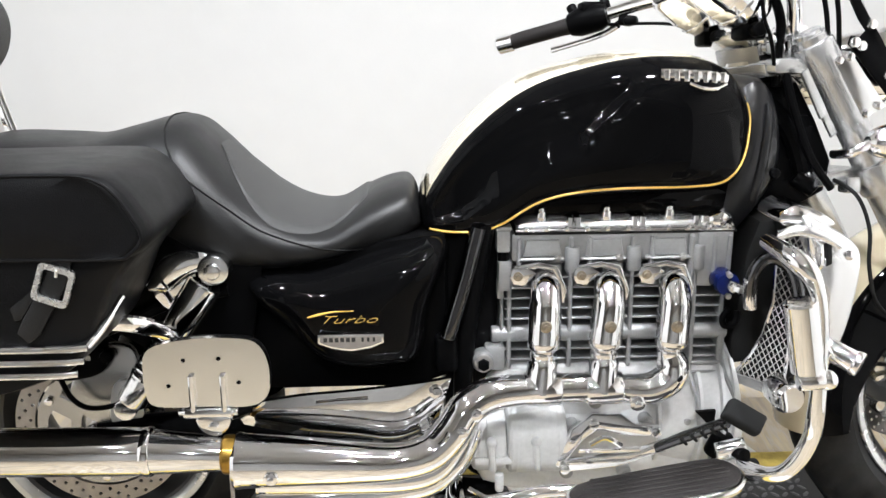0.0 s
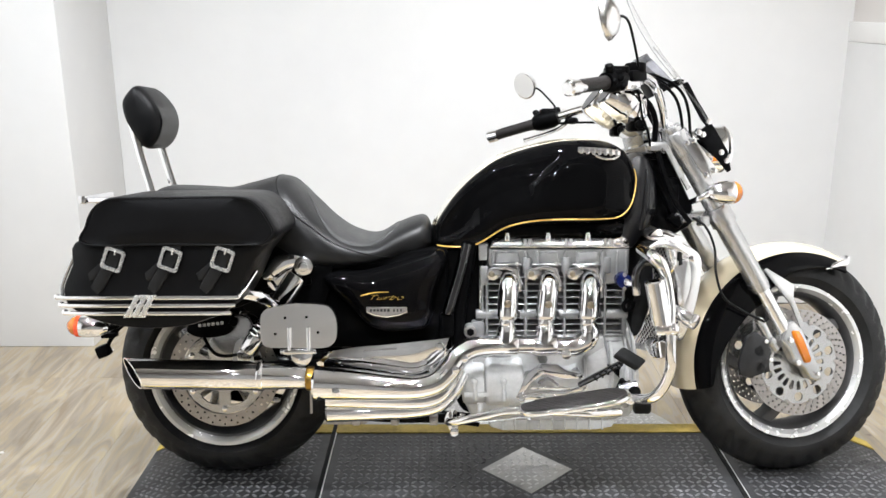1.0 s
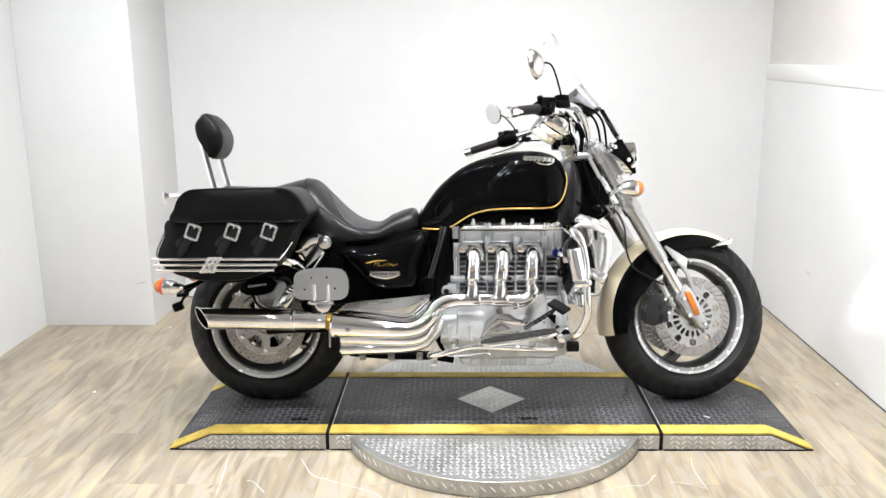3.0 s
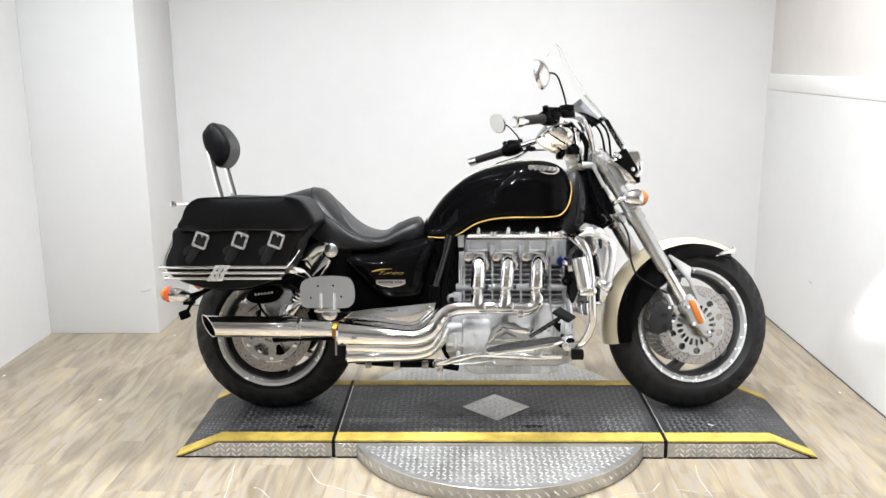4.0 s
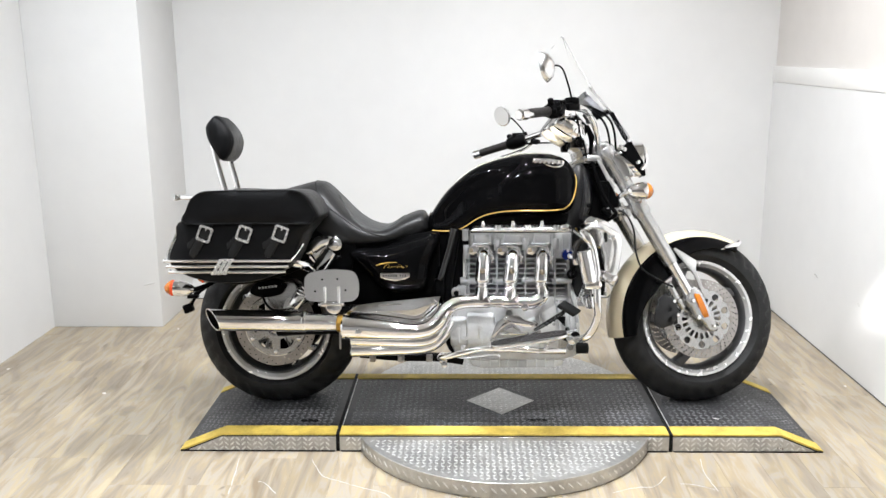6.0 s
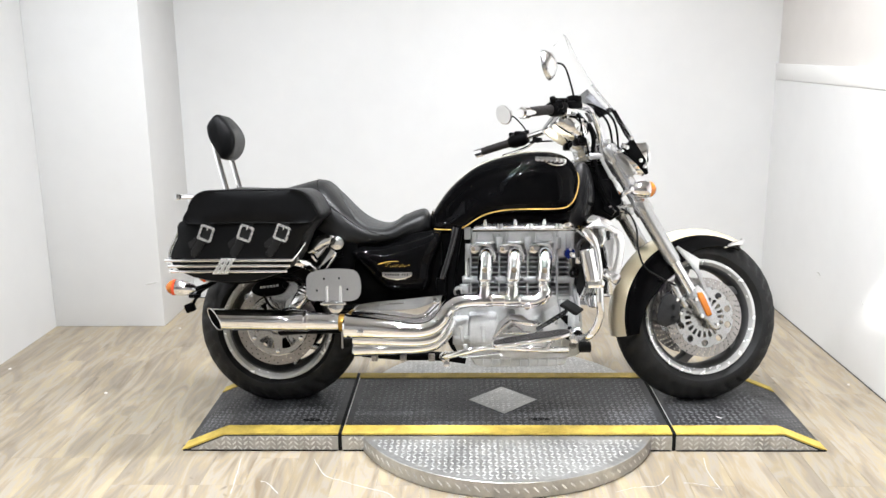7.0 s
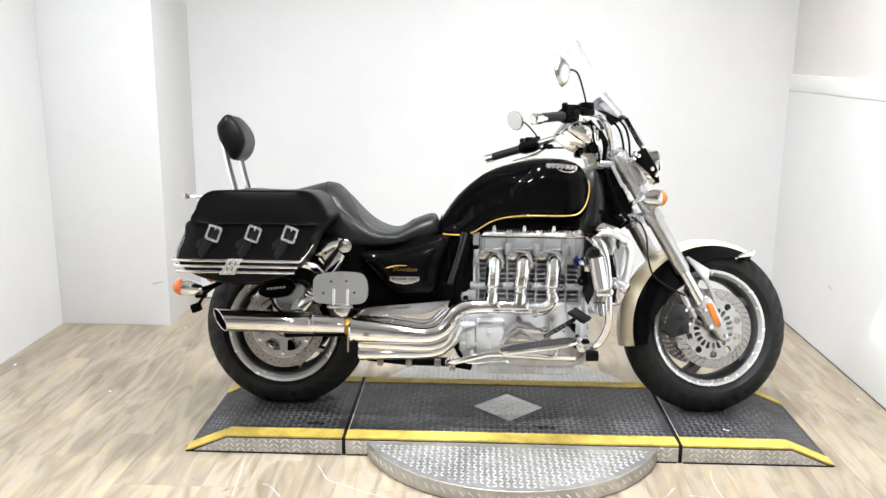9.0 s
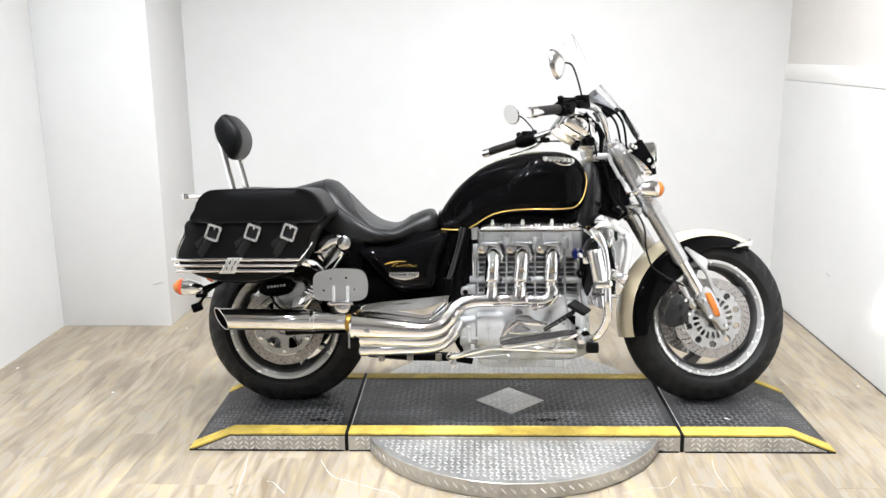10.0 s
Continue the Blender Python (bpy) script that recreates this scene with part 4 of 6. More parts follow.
for x, zt, zb, w in spline(TANK, 18):
    ring, hz, cz = [], (zt - zb) / 2, (zt + zb) / 2
    for i in range(NT):
        a = 2 * math.pi * i / NT
        c, s = math.cos(a), math.sin(a)
        e = 2 / (2.7 if s > 0 else 5.0)
        y = w * math.copysign(abs(c) ** e, c)
        z = cz + hz * math.copysign(abs(s) ** e, s)
        if s > 0 and w > 0.121 and abs(y) < 0.121:
            edge_z = cz + hz * (1 - (0.121 / w) ** 2.7) ** (1 / 2.7)
            z = edge_z + 0.38 * (z - edge_z)
        # knee recess behind the slanting shoulder ridge
        ridge = (z - float(np.interp(x, RIDGE_X, RIDGE_Z))) * 0.77
        rec = step(0.0, 0.013, ridge) * step(0.026, 0.075, zt - z) * step(0.0, 0.03, z - zb - 0.022) * step(-0.285, -0.22, x)
        bead = math.exp(-((ridge + 0.002) / 0.007) ** 2) * step(0.03, 0.06, zt - z) * step(-0.20, -0.12, x)
        y -= math.copysign(0.019 * rec - 0.004 * bead, y)
        ring.append((x, y, z))
    ring_rows.append(ring)
bm = loft(ring_rows)
for s in (-1, 1):
    bmesh.ops.bisect_plane(bm, geom=bm.verts[:] + bm.edges[:] + bm.faces[:], plane_co=(0, s * 0.121, 0), plane_no=(0, 1, 0), dist=1e-5)
bm.faces.ensure_lookup_table()
bmesh.ops.recalc_face_normals(bm, faces=bm.faces[:])
for f in bm.faces:
    c = f.calc_center_median()
    f.material_index = 1 if abs(c.y) < 0.121 and f.normal.z > 0.3 and c.z > 0.74 else 0
tank_tree = BVHTree.FromBMesh(bm)
tank = part("fuel_tank", bm, [BLACK, CREAM], bike, "gloss black fuel tank with cream top and gold pinstripe", sharp=60)


def on_tank(x, z, side=-1, out=0.0012):
    hit = tank_tree.ray_cast(Vector((x, side * 0.6, z)), Vector((0, -side, 0)))
    return Vector((x, (hit[0].y if hit[0] else side * 0.1) + side * out, z))


STRIPE = [(-0.268, 0.692), (-0.23, 0.690), (-0.176, 0.693), (-0.141, 0.708), (-0.112, 0.727), (-0.073, 0.748), (-0.014, 0.763), (0.064, 0.769), (0.163, 0.769), (0.225, 0.772), (0.252, 0.785), (0.272, 0.812), (0.284, 0.850), (0.287, 0.882), (0.280, 0.915)]
sp = catmull([(x, 0, z) for x, z in STRIPE], 5)
for s in (-1, 1):
    part("pinstripe", tube([on_tank(p.x, p.z, s, 0.0006) for p in sp], 0.0024, 8, smooth=False), GOLD, tank, "gold pinstripe")
    emblem = part("tank_emblem", tube([on_tank(x, z, s, 0.002) for x, z in ((0.118, 0.958), (0.16, 0.957), (0.20, 0.954), (0.236, 0.948))], 0.009, 10, flat=0.5), CHROME, tank, "chrome tank emblem of plain raised blocks")
    for k in range(7):
        p = on_tank(0.128 + 0.0165 * k, 0.958 - 0.0012 * k, s, 0.006)
        part("emblem_block", box(p.x, p.y, p.z, 0.010, 0.006, 0.019, 0.002), CHROME, emblem)
    part("emblem_curve", tube([on_tank(x, z, s, 0.003) for x, z in ((0.165, 0.944), (0.185, 0.936), (0.21, 0.934), (0.232, 0.940))], 0.003, 8), CHROME, emblem)
part("tank_underside", join(prism([(-0.20, 0.69), (-0.12, 0.735), (-0.02, 0.762), (0.22, 0.768), (0.26, 0.75), (0.255, 0.715), (-0.12, 0.712)], -0.135, 0.135, 0.006)), BLACK, bike, "gloss black airbox below the tank")

# steering-head side covers and frame
for s in (-1, 1):
    part("head_cover", dome(smooth_outline([(0.245, 0.67), (0.256, 0.79), (0.284, 0.87), (0.272, 0.925), (0.300, 0.948), (0.330, 0.925), (0.352, 0.845), (0.345, 0.765), (0.290, 0.68)], 4),
                            [(1.0, s * 0.02), (1.0, s * 0.10), (0.95, s * 0.120), (0.78, s * 0.133), (0.3, s * 0.142), (0.0, s * 0.143)]), GREYPLATE, bike, "graphite side cover at the steering head")
    part("cover_crease", tube([(0.318, s * 0.136, 0.905), (0.320, s * 0.139, 0.875), (0.317, s * 0.140, 0.83), (0.312, s * 0.139, 0.78), (0.306, s * 0.132, 0.735)], [0.003, 0.007, 0.009, 0.009, 0.007], 12), GREYPLATE, bike)
    part("cover_bolt", cyl((0.335, s * 0.14, 0.785), (0.335, s * 0.155, 0.785), 0.009, 14, 0.003), SATIN, bike)
part("headstock", join(prism([(0.325, 0.940), (0.390, 0.938), (0.430, 0.870), (0.466, 0.795), (0.458, 0.738), (0.420, 0.716), (0.395, 0.700), (0.33, 0.705), (0.30, 0.80)], -0.085, 0.085, 0.012, 2), cyl((0.345, 0, 0.96), (0.452, 0, 0.735), 0.05, 24, 0.004), rbox(0.38, -0.098, 0.80, 0.42, -0.08, 0.86, 0.004), cyl((0.395, -0.09, 0.77), (0.43, -0.10, 0.745), 0.016, 12, 0.003)), SATIN, bike, "black frame headstock with wiring connectors")
for k in range(4):
    part("connector_clip", cyl((0.372 + 0.014 * k, -0.094, 0.862 - 0.03 * k), (0.372 + 0.014 * k, -0.104, 0.862 - 0.03 * k), 0.006, 10, 0.002), CHROME, bike)
part("frame_spine", tube([(0.38, 0, 0.86), (0.2, 0, 0.80), (-0.1, 0, 0.72), (-0.35, 0, 0.62), (-0.62, 0, 0.50)], 0.05, 16), SATIN, bike, "black steel frame spine")
for s in (-1, 1):
    tubef = part("frame_tube", tube([(-0.185, s * 0.165, 0.70), (-0.205, s * 0.172, 0.62), (-0.232, s * 0.18, 0.53), (-0.240, s * 0.18, 0.505)], 0.0150, 16), SMOKED, bike, "dark nickel frame tube behind the engine")
    part("tube_joint", join(rbox(-0.262, s * 0.162 - 0.02, 0.435, -0.222, s * 0.162 + 0.02, 0.505, 0.010, 3)), SATIN, tubef)
    part("frame_rail", tube([(-0.17, s * 0.15, 0.71), (-0.19, s * 0.155, 0.60), (-0.21, s * 0.155, 0.45), (-0.20, s * 0.13, 0.25), (-0.12, s * 0.10, 0.20), (0.1, s * 0.10, 0.190), (0.26, s * 0.10, 0.21)], 0.018, 12), SATIN, bike, "black lower frame rail")
part("inner_panel", rbox(-0.245, -0.135, 0.30, -0.148, 0.135, 0.70, 0.01), SATIN, bike, "black panel behind the engine")
part("battery_box", prism([(-0.62, 0.40), (-0.60, 0.63), (-0.50, 0.66), (-0.24, 0.69), (-0.24, 0.42), (-0.30, 0.40)], -0.155, 0.155, 0.01), SATIN, bike, "black inner bodywork under the seat")
for s in (-1, 1):
    part("frame_side_plate", prism([(-0.60, 0.42), (-0.56, 0.64), (-0.72, 0.76), (-0.98, 0.78), (-1.05, 0.70), (-0.98, 0.60), (-0.83, 0.53), (-0.72, 0.46)], s * 0.168, s * 0.178, 0.003), SATIN, bike, "black frame side plate")
part("final_drive", join(cyl((RX, 0.112, RZ), (RX, 0.19, RZ), 0.165, 48, 0.03), cyl((RX + 0.05, 0.15, RZ), (-0.45, 0.15, 0.33), 0.05, 20)), SATIN, bike, "black shaft-drive housing")

# seat and side panels
SEAT = [(-1.075, 0.832, 0.805, 0.100), (-1.060, 0.855, 0.790, 0.135), (-0.950, 0.853, 0.765, 0.155), (-0.880, 0.850, 0.745, 0.165), (-0.810, 0.866, 0.700, 0.180), (-0.737, 0.884, 0.660, 0.188), (-0.698, 0.880, 0.640, 0.192),
        (-0.668, 0.856, 0.628, 0.196), (-0.638, 0.824, 0.620, 0.198), (-0.605, 0.787, 0.616, 0.198), (-0.568, 0.752, 0.618, 0.197), (-0.525, 0.723, 0.622, 0.195), (-0.478, 0.707, 0.630, 0.190), (-0.436, 0.710, 0.636, 0.180),
        (-0.383, 0.743, 0.644, 0.165), (-0.340, 0.761, 0.652, 0.150), (-0.308, 0.765, 0.664, 0.135), (-0.292, 0.746, 0.676, 0.118), (-0.283, 0.709, 0.685, 0.090)]
rings = []
for x, zt, zb, w in spline(SEAT, 6):
    ring, hz, cz = [], (zt - zb) / 2, (zt + zb) / 2
    for i in range(64):
        a = 2 * math.pi * i / 64
        c, s = math.cos(a), math.sin(a)
        top = s > 0
        e = 2 / (2.4 if top else 3.2)
        y = w * math.copysign(abs(c) ** e, c)
        z = cz + hz * math.copysign(abs(s) ** e, s)
        crease = math.exp(-((z - (zt - 0.070)) / 0.006) ** 2) * 0.0025 * step(-0.70, -0.62, x)
        ring.append((x, y - math.copysign(crease, y), z))
    rings.append(ring)
bm = loft(rings)
seat_tree = BVHTree.FromBMesh(bm)
seat = part("seat", bm, SEATSKIN, bike, "stepped black leather touring seat", sharp=70)


def on_seat(x, z, side=-1, out=0.001):
    hit = seat_tree.ray_cast(Vector((x, side * 0.6, z)), Vector((0, -side, 0)))
    return Vector((x, (hit[0].y if hit[0] else side * 0.05) + side * out, z))


def down_seat(x, y, out=0.001):
    hit = seat_tree.ray_cast(Vector((x, y, 1.3)), Vector((0, 0, -1)))
    return Vector((x, y, (hit[0].z if hit[0] else 0.75) + out))


SEAM = [(-0.722, 0.868), (-0.708, 0.840), (-0.680, 0.800), (-0.615, 0.748), (-0.551, 0.703), (-0.465, 0.674), (-0.388, 0.662), (-0.329, 0.666), (-0.292, 0.685)]
for s in (-1, 1):
    pts = [on_seat(p.x, p.z, s) for p in catmull([(x, 0, z) for x, z in SEAM], 5)]
    over = [on_seat(-0.722, 0.868, s)] + [down_seat(-0.724 - 0.012 * (t / 6), s * (0.115 - 0.115 * t / 6)) for t in range(7)]
    part("seat_piping", tube(list(reversed(over)) + pts, 0.0016, 8, smooth=False), GAP, seat, "fine dark seat seam")
rows = []
for i in range(25):
    t = i / 24
    x = -0.652 + 0.275 * t
    half = 0.176 * (math.sin(math.pi * min(0.5, 0.04 + 1.1 * t)) if t < 0.45 else 1.0 - 0.55 * ((t - 0.45) / 0.55) ** 2)
    rows.append([down_seat(x, half * (j / 12 - 1), 0.004 if 0 < j < 24 and 0 < i < 24 else -0.002) for j in range(25)])
part("rider_insert", loft(rows, closed=False, caps=False), PAD, seat, "dark grey textured seat insert")
part("seat_strap", tube([on_seat(-1.03, 0.82, -1, 0.0), (-0.99, -0.158, 0.812), on_seat(-0.94, 0.80, -1, 0.0)], 0.006, 8, flat=0.4), SEATSKIN, seat)
PANEL = [(-0.580, 0.600), (-0.54, 0.625), (-0.46, 0.628), (-0.328, 0.662), (-0.262, 0.676), (-0.248, 0.645), (-0.275, 0.560), (-0.292, 0.476), (-0.333, 0.458), (-0.411, 0.455), (-0.469, 0.476), (-0.518, 0.528)]
for s in (-1, 1):
    side = part("side_panel", dome(smooth_outline(PANEL, 5), [(1.08, s * 0.06), (1.07, s * 0.150), (1.03, s * 0.182), (0.95, s * 0.206), (0.85, s * 0.222), (0.6, s * 0.235), (0.3, s * 0.240), (0.0, s * 0.241)]), BLACK, bike, "gloss black side panel")
    badge = part("badge", prism([(-0.462, 0.537), (-0.350, 0.537), (-0.350, 0.521), (-0.372, 0.512), (-0.406, 0.506), (-0.440, 0.512), (-0.462, 0.521)], s * 0.240, s * 0.2445, 0.0015), CHROME, side, "silver shield badge with dark bars")
    part("badge_face", prism([(-0.458, 0.5335), (-0.354, 0.5335), (-0.354, 0.523), (-0.374, 0.515), (-0.406, 0.510), (-0.438, 0.515), (-0.458, 0.523)], s * 0.2440, s * 0.2450, 0), STEEL, badge)
    for k in range(9):
        xx = -0.449 + 0.0095 * k + (0.006 if k > 5 else 0)
        part("badge_bar", box(xx, s * 0.2452, 0.5275, 0.0065 if k < 6 else 0.004, 0.001, 0.0075, 0), INK, badge, m=None)
txt = bpy.data.curves.new("turbo_script", "FONT")
txt.body, txt.size, txt.shear, txt.extrude, txt.align_x = "Turbo", 0.040, 0.50, 0.0006, "CENTER"
txt.offset = -0.0012
script = new("turbo_script", txt)
bpy.context.view_layer.update()
me = bpy.data.meshes.new_from_object(script.evaluated_get(bpy.context.evaluated_depsgraph_get()))
bpy.data.objects.remove(script)
bm = bmesh.new()
bm.from_mesh(me)
bm.transform(Matrix.Translation((-0.412, -0.2425, 0.556)) @ pose(0, 0, 0, 90, 0, 0) @ Matrix.Diagonal((0.98, 0.50, 1, 1)))
ts = part("script_lettering", bm, GOLD, bike, "gold slanted script lettering")
part("script_flourish", tube([(-0.478, -0.2385, 0.566), (-0.462, -0.2415, 0.571), (-0.435, -0.2425, 0.5765), (-0.40, -0.2420, 0.5775)], [0.001, 0.002, 0.0014, 0.0008], 6), GOLD, ts)

# rear fender, backrest, rack
bm = fender(RX, RZ, 0.372, 0.150, radians(130), radians(12), lambda t: 0.10 * math.sin(math.pi * min(1.0, t + 0.12)) + 0.02)
for f in bm.faces:
    f.material_index = 0 if abs(f.calc_center_median().y) > 0.060 else 1
part("rear_fender", bm, [BLACK, CREAM], bike, "gloss black rear fender")
BACK = [(-1.158, 1.096), (-1.142, 1.124), (-1.119, 1.143), (-1.090, 1.124), (-1.060, 1.082), (-1.052, 1.043), (-1.062, 1.000), (-1.086, 0.966), (-1.108, 0.972), (-1.132, 1.008), (-1.152, 1.052)]
br = part("backrest", dome(smooth_outline(BACK, 5), [(0.0, -0.114), (0.55, -0.112), (0.82, -0.105), (0.95, -0.092), (1.0, -0.066), (1.0, 0.066), (0.95, 0.092), (0.82, 0.105), (0.55, 0.112), (0.0, 0.114)]), LEATHER, bike, "black leather passenger backrest pad", sharp=70)
part("backrest_seam", tube([(-1.112, -0.075, 1.118), (-1.100, -0.098, 1.09), (-1.094, -0.106, 1.05), (-1.096, -0.100, 1.01), (-1.100, -0.078, 0.985)], 0.003, 8), LEATHER, br)
FRONT = catmull([(-1.094, 0, 1.118), (-1.066, 0, 1.082), (-1.055, 0, 1.043), (-1.064, 0, 1.002), (-1.084, 0, 0.972)], 4)
part("backrest_insert", loft([[(p.x + (0.006 if 0 < i < len(FRONT) - 1 else -0.004), y, p.z) for y in (-0.078, -0.074, -0.05, 0.0, 0.05, 0.074, 0.078)] for i, p in enumerate(FRONT)], closed=False, caps=False), PAD, br, "smooth grey front panel")
for s in (-1, 1):
    part("backrest_upright", tube([(-1.132, s * 0.095, 1.05), (-1.12, s * 0.098, 0.994), (-1.10, s * 0.10, 0.915), (-1.079, s * 0.10, 0.835), (-1.07, s * 0.10, 0.79)], 0.012, 12, flat=0.5), CHROME, br, "flat chrome backrest upright")
part("luggage_rail", join(tube([(-1.275, -0.10, 0.822), (-1.22, -0.13, 0.821), (-1.12, -0.14, 0.825), (-1.05, -0.13, 0.82)], 0.009, 12), tube([(-1.275, 0.10, 0.822), (-1.275, -0.10, 0.822)], 0.009, 12), rbox(-1.283, -0.125, 0.810, -1.262, -0.098, 0.834, 0.004)), CHROME, bike, "chrome luggage rail end")
part("grab_plate", rbox(-1.09, -0.13, 0.795, -1.0, -0.10, 0.835, 0.006), CHROME, bike)

# saddlebag
LID = [(-1.128, 0.738), (-1.124, 0.785), (-1.108, 0.822), (-1.080, 0.845), (-1.040, 0.853), (-0.90, 0.855), (-0.76, 0.856), (-0.715, 0.850), (-0.688, 0.830), (-0.668, 0.800), (-0.655, 0.768), (-0.672, 0.744), (-0.71, 0.736), (-0.92, 0.738)]
BODY = [(-1.140, 0.752), (-1.168, 0.686), (-1.190, 0.637), (-1.192, 0.608), (-1.176, 0.578), (-1.113, 0.545), (-1.016, 0.526), (-0.903, 0.529), (-0.832, 0.548), (-0.787, 0.568), (-0.756, 0.607), (-0.717, 0.690), (-0.692, 0.752), (-0.9, 0.772)]
bag = part("saddlebag", dome(smooth_outline(BODY, 5), [(0.96, -0.205), (1.0, -0.225), (1.0, -0.435), (0.985, -0.455), (0.955, -0.464), (0.7, -0.468), (0.0, -0.469)]), LEATHER, bike, "black leather saddlebag with buckled straps", sharp=60)
part("lid", dome(smooth_outline(LID, 5), [(0.97, -0.195), (1.0, -0.215), (1.008, -0.440), (0.995, -0.466), (0.965, -0.480), (0.93, -0.4835), (0.915, -0.4825), (0.7, -0.487), (0.3, -0.489), (0.0, -0.489)]), LEATHER, bag, "padded black leather lid", sharp=60)
edge = smooth_outline(LID, 5)
lc = (sum(p[0] for p in edge) / len(edge), sum(p[1] for p in edge) / len(edge))
part("lid_piping", tube([(lc[0] + (x - lc[0]) * 0.965, -0.4815, lc[1] + (z - lc[1]) * 0.965) for x, z in edge + edge[:1]], 0.0028, 8, smooth=False, caps=False), LEATHER, bag)
part("bag_piping", tube([(x - 0.004, -0.452, z) for x, z in ((-1.142, 0.735), (-1.168, 0.686), (-1.190, 0.637), (-1.192, 0.608))], 0.0045, 8), SILVER, bag, "pale edge piping")
for x in (-1.055, -0.916, -0.788):
    strap = part("strap", join(prism([(x + 0.004, 0.748), (x + 0.030, 0.744), (x + 0.014, 0.700), (x - 0.030, 0.628), (x - 0.046, 0.617), (x - 0.060, 0.632), (x - 0.050, 0.652), (x - 0.014, 0.708)], -0.4760, -0.4705, 0.0015)), SEATSKIN, bag, "black leather strap")
    part("strap_tip", prism([(x - 0.066, 0.668), (x - 0.036, 0.692), (x - 0.030, 0.684), (x - 0.052, 0.652), (x - 0.062, 0.650)], -0.4740, -0.4705, 0.001), SEATSKIN, strap)
    mm = Matrix.Translation((x, 0, 0.703)) @ Matrix.Rotation(radians(20), 4, "Y")
    outer = smooth_outline([(-0.024, -0.026), (0.024, -0.026), (0.024, 0.026), (-0.024, 0.026)], 1)
    rnd = [(sx * (0.025 - 0.007 + 0.007 * math.cos(q)), sz * (0.028 - 0.007 + 0.007 * math.sin(q))) for sx, sz, qs in ((1, 1, (0, 0.5, 1.0, 1.57)), (-1, 1, (1.57, 1.0, 0.5, 0)), (-1, -1, (0, 0.5, 1.0, 1.57)), (1, -1, (1.57, 1.0, 0.5, 0))) for q in qs]
    inner = [(px * 0.72, pz * 0.72) for px, pz in rnd]
    part("buckle", join(plate([rnd, inner], -0.4835, -0.4770), cyl((0.0, -0.4835, 0.024), (0.001, -0.482, 0.013), 0.0022, 8)), BUCKLE, strap, "bright square buckle", m=mm)
for k, (z, xa, xb) in enumerate(((0.607, -1.207, -0.757), (0.5875, -1.198, -0.764), (0.568, -1.190, -0.775))):
    part("trim_rail", tube([(xa, -0.455, z), (xa + 0.006, -0.468, z), (xa + 0.03, -0.4735, z), (xb - 0.02, -0.4735, z), (xb, -0.468, z + 0.0)], 0.0055, 10, smooth=False), CHROME, bag, "chrome trim rail")
    part("rail_end", ball((xa, -0.456, z), 0.008, 0.008, 0.008, 12, 8), CHROME, bag)
part("rail_ornament", join(*[prism([(-1.035 + 0.018 * q, 0.561), (-1.021 + 0.018 * q, 0.561), (-0.991 + 0.018 * q, 0.613), (-1.005 + 0.018 * q, 0.613)], -0.484, -0.478, 0.0015) for q in range(3)],
                           prism([(-1.037, 0.559), (-0.982, 0.559), (-0.980, 0.565), (-1.034, 0.565)], -0.482, -0.478, 0.001), prism([(-1.008, 0.609), (-0.955, 0.609), (-0.952, 0.615), (-1.005, 0.615)], -0.482, -0.478, 0.001)), BUCKLE, bag, "slanted chrome ornament")
part("bag_guard_end", tube([(-0.757, -0.468, 0.607), (-0.74, -0.44, 0.63), (-0.725, -0.40, 0.66)], 0.005, 8), CHROME, bag)

# tail: signal, plate bracket, bag supports
for s in (-1, 1):
    sig = part("turn_signal", tube([(-1.185, s * 0.2, 0.466), (-1.20, s * 0.2, 0.470), (-1.235, s * 0.2, 0.474), (-1.262, s * 0.2, 0.476)], [0.010, 0.022, 0.030, 0.030], 24), CHROME, bike, "chrome bullet rear turn signal")
    part("lens_ring", tube([(-1.261, s * 0.2, 0.476), (-1.272, s * 0.2, 0.4765)], [0.031, 0.031], 24, smooth=False), REDRING, sig, "orange lens ring")
    part("lens", tube([(-1.271, s * 0.2, 0.4765), (-1.285, s * 0.2, 0.477), (-1.297, s * 0.2, 0.478), (-1.302, s * 0.2, 0.478)], [0.029, 0.024, 0.012, 0.002], 24), AMBER, sig, "amber lens")
    part("signal_arm", tube([(-1.19, s * 0.2, 0.468), (-1.15, s * 0.15, 0.48), (-1.12, s * 0.1, 0.50)], 0.009, 10), SATIN, sig)
part("plate_bracket", join(rbox(-1.235, -0.14, 0.425, -1.195, -0.10, 0.44, 0.004), tube([(-1.20, -0.12, 0.435), (-1.215, -0.12, 0.415), (-1.225, -0.12, 0.395)], 0.006, 8), box(-1.235, -0.12, 0.385, 0.035, 0.04, 0.035, 0.006, 2, pose(0, 0, 0, 0, -20)), tube([(-1.12, -0.11, 0.50), (-1.19, -0.115, 0.455), (-1.21, -0.12, 0.43)], 0.010, 8)), SATIN, bike, "black bracket behind the rear wheel")
part("bag_support", join(tube([(-1.15, -0.18, 0.51), (-1.0, -0.20, 0.50), (-0.85, -0.20, 0.53), (-0.72, -0.19, 0.58), (-0.62, -0.18, 0.60)], 0.011, 10)), SATIN, bike, "black saddlebag support")
part("bag_arm", tube([(-0.80, -0.30, 0.585), (-0.755, -0.28, 0.575), (-0.715, -0.24, 0.545), (-0.70, -0.22, 0.52)], [0.013, 0.015, 0.014, 0.010], 10, flat=0.6), CHROME, bike, "chrome support arm")

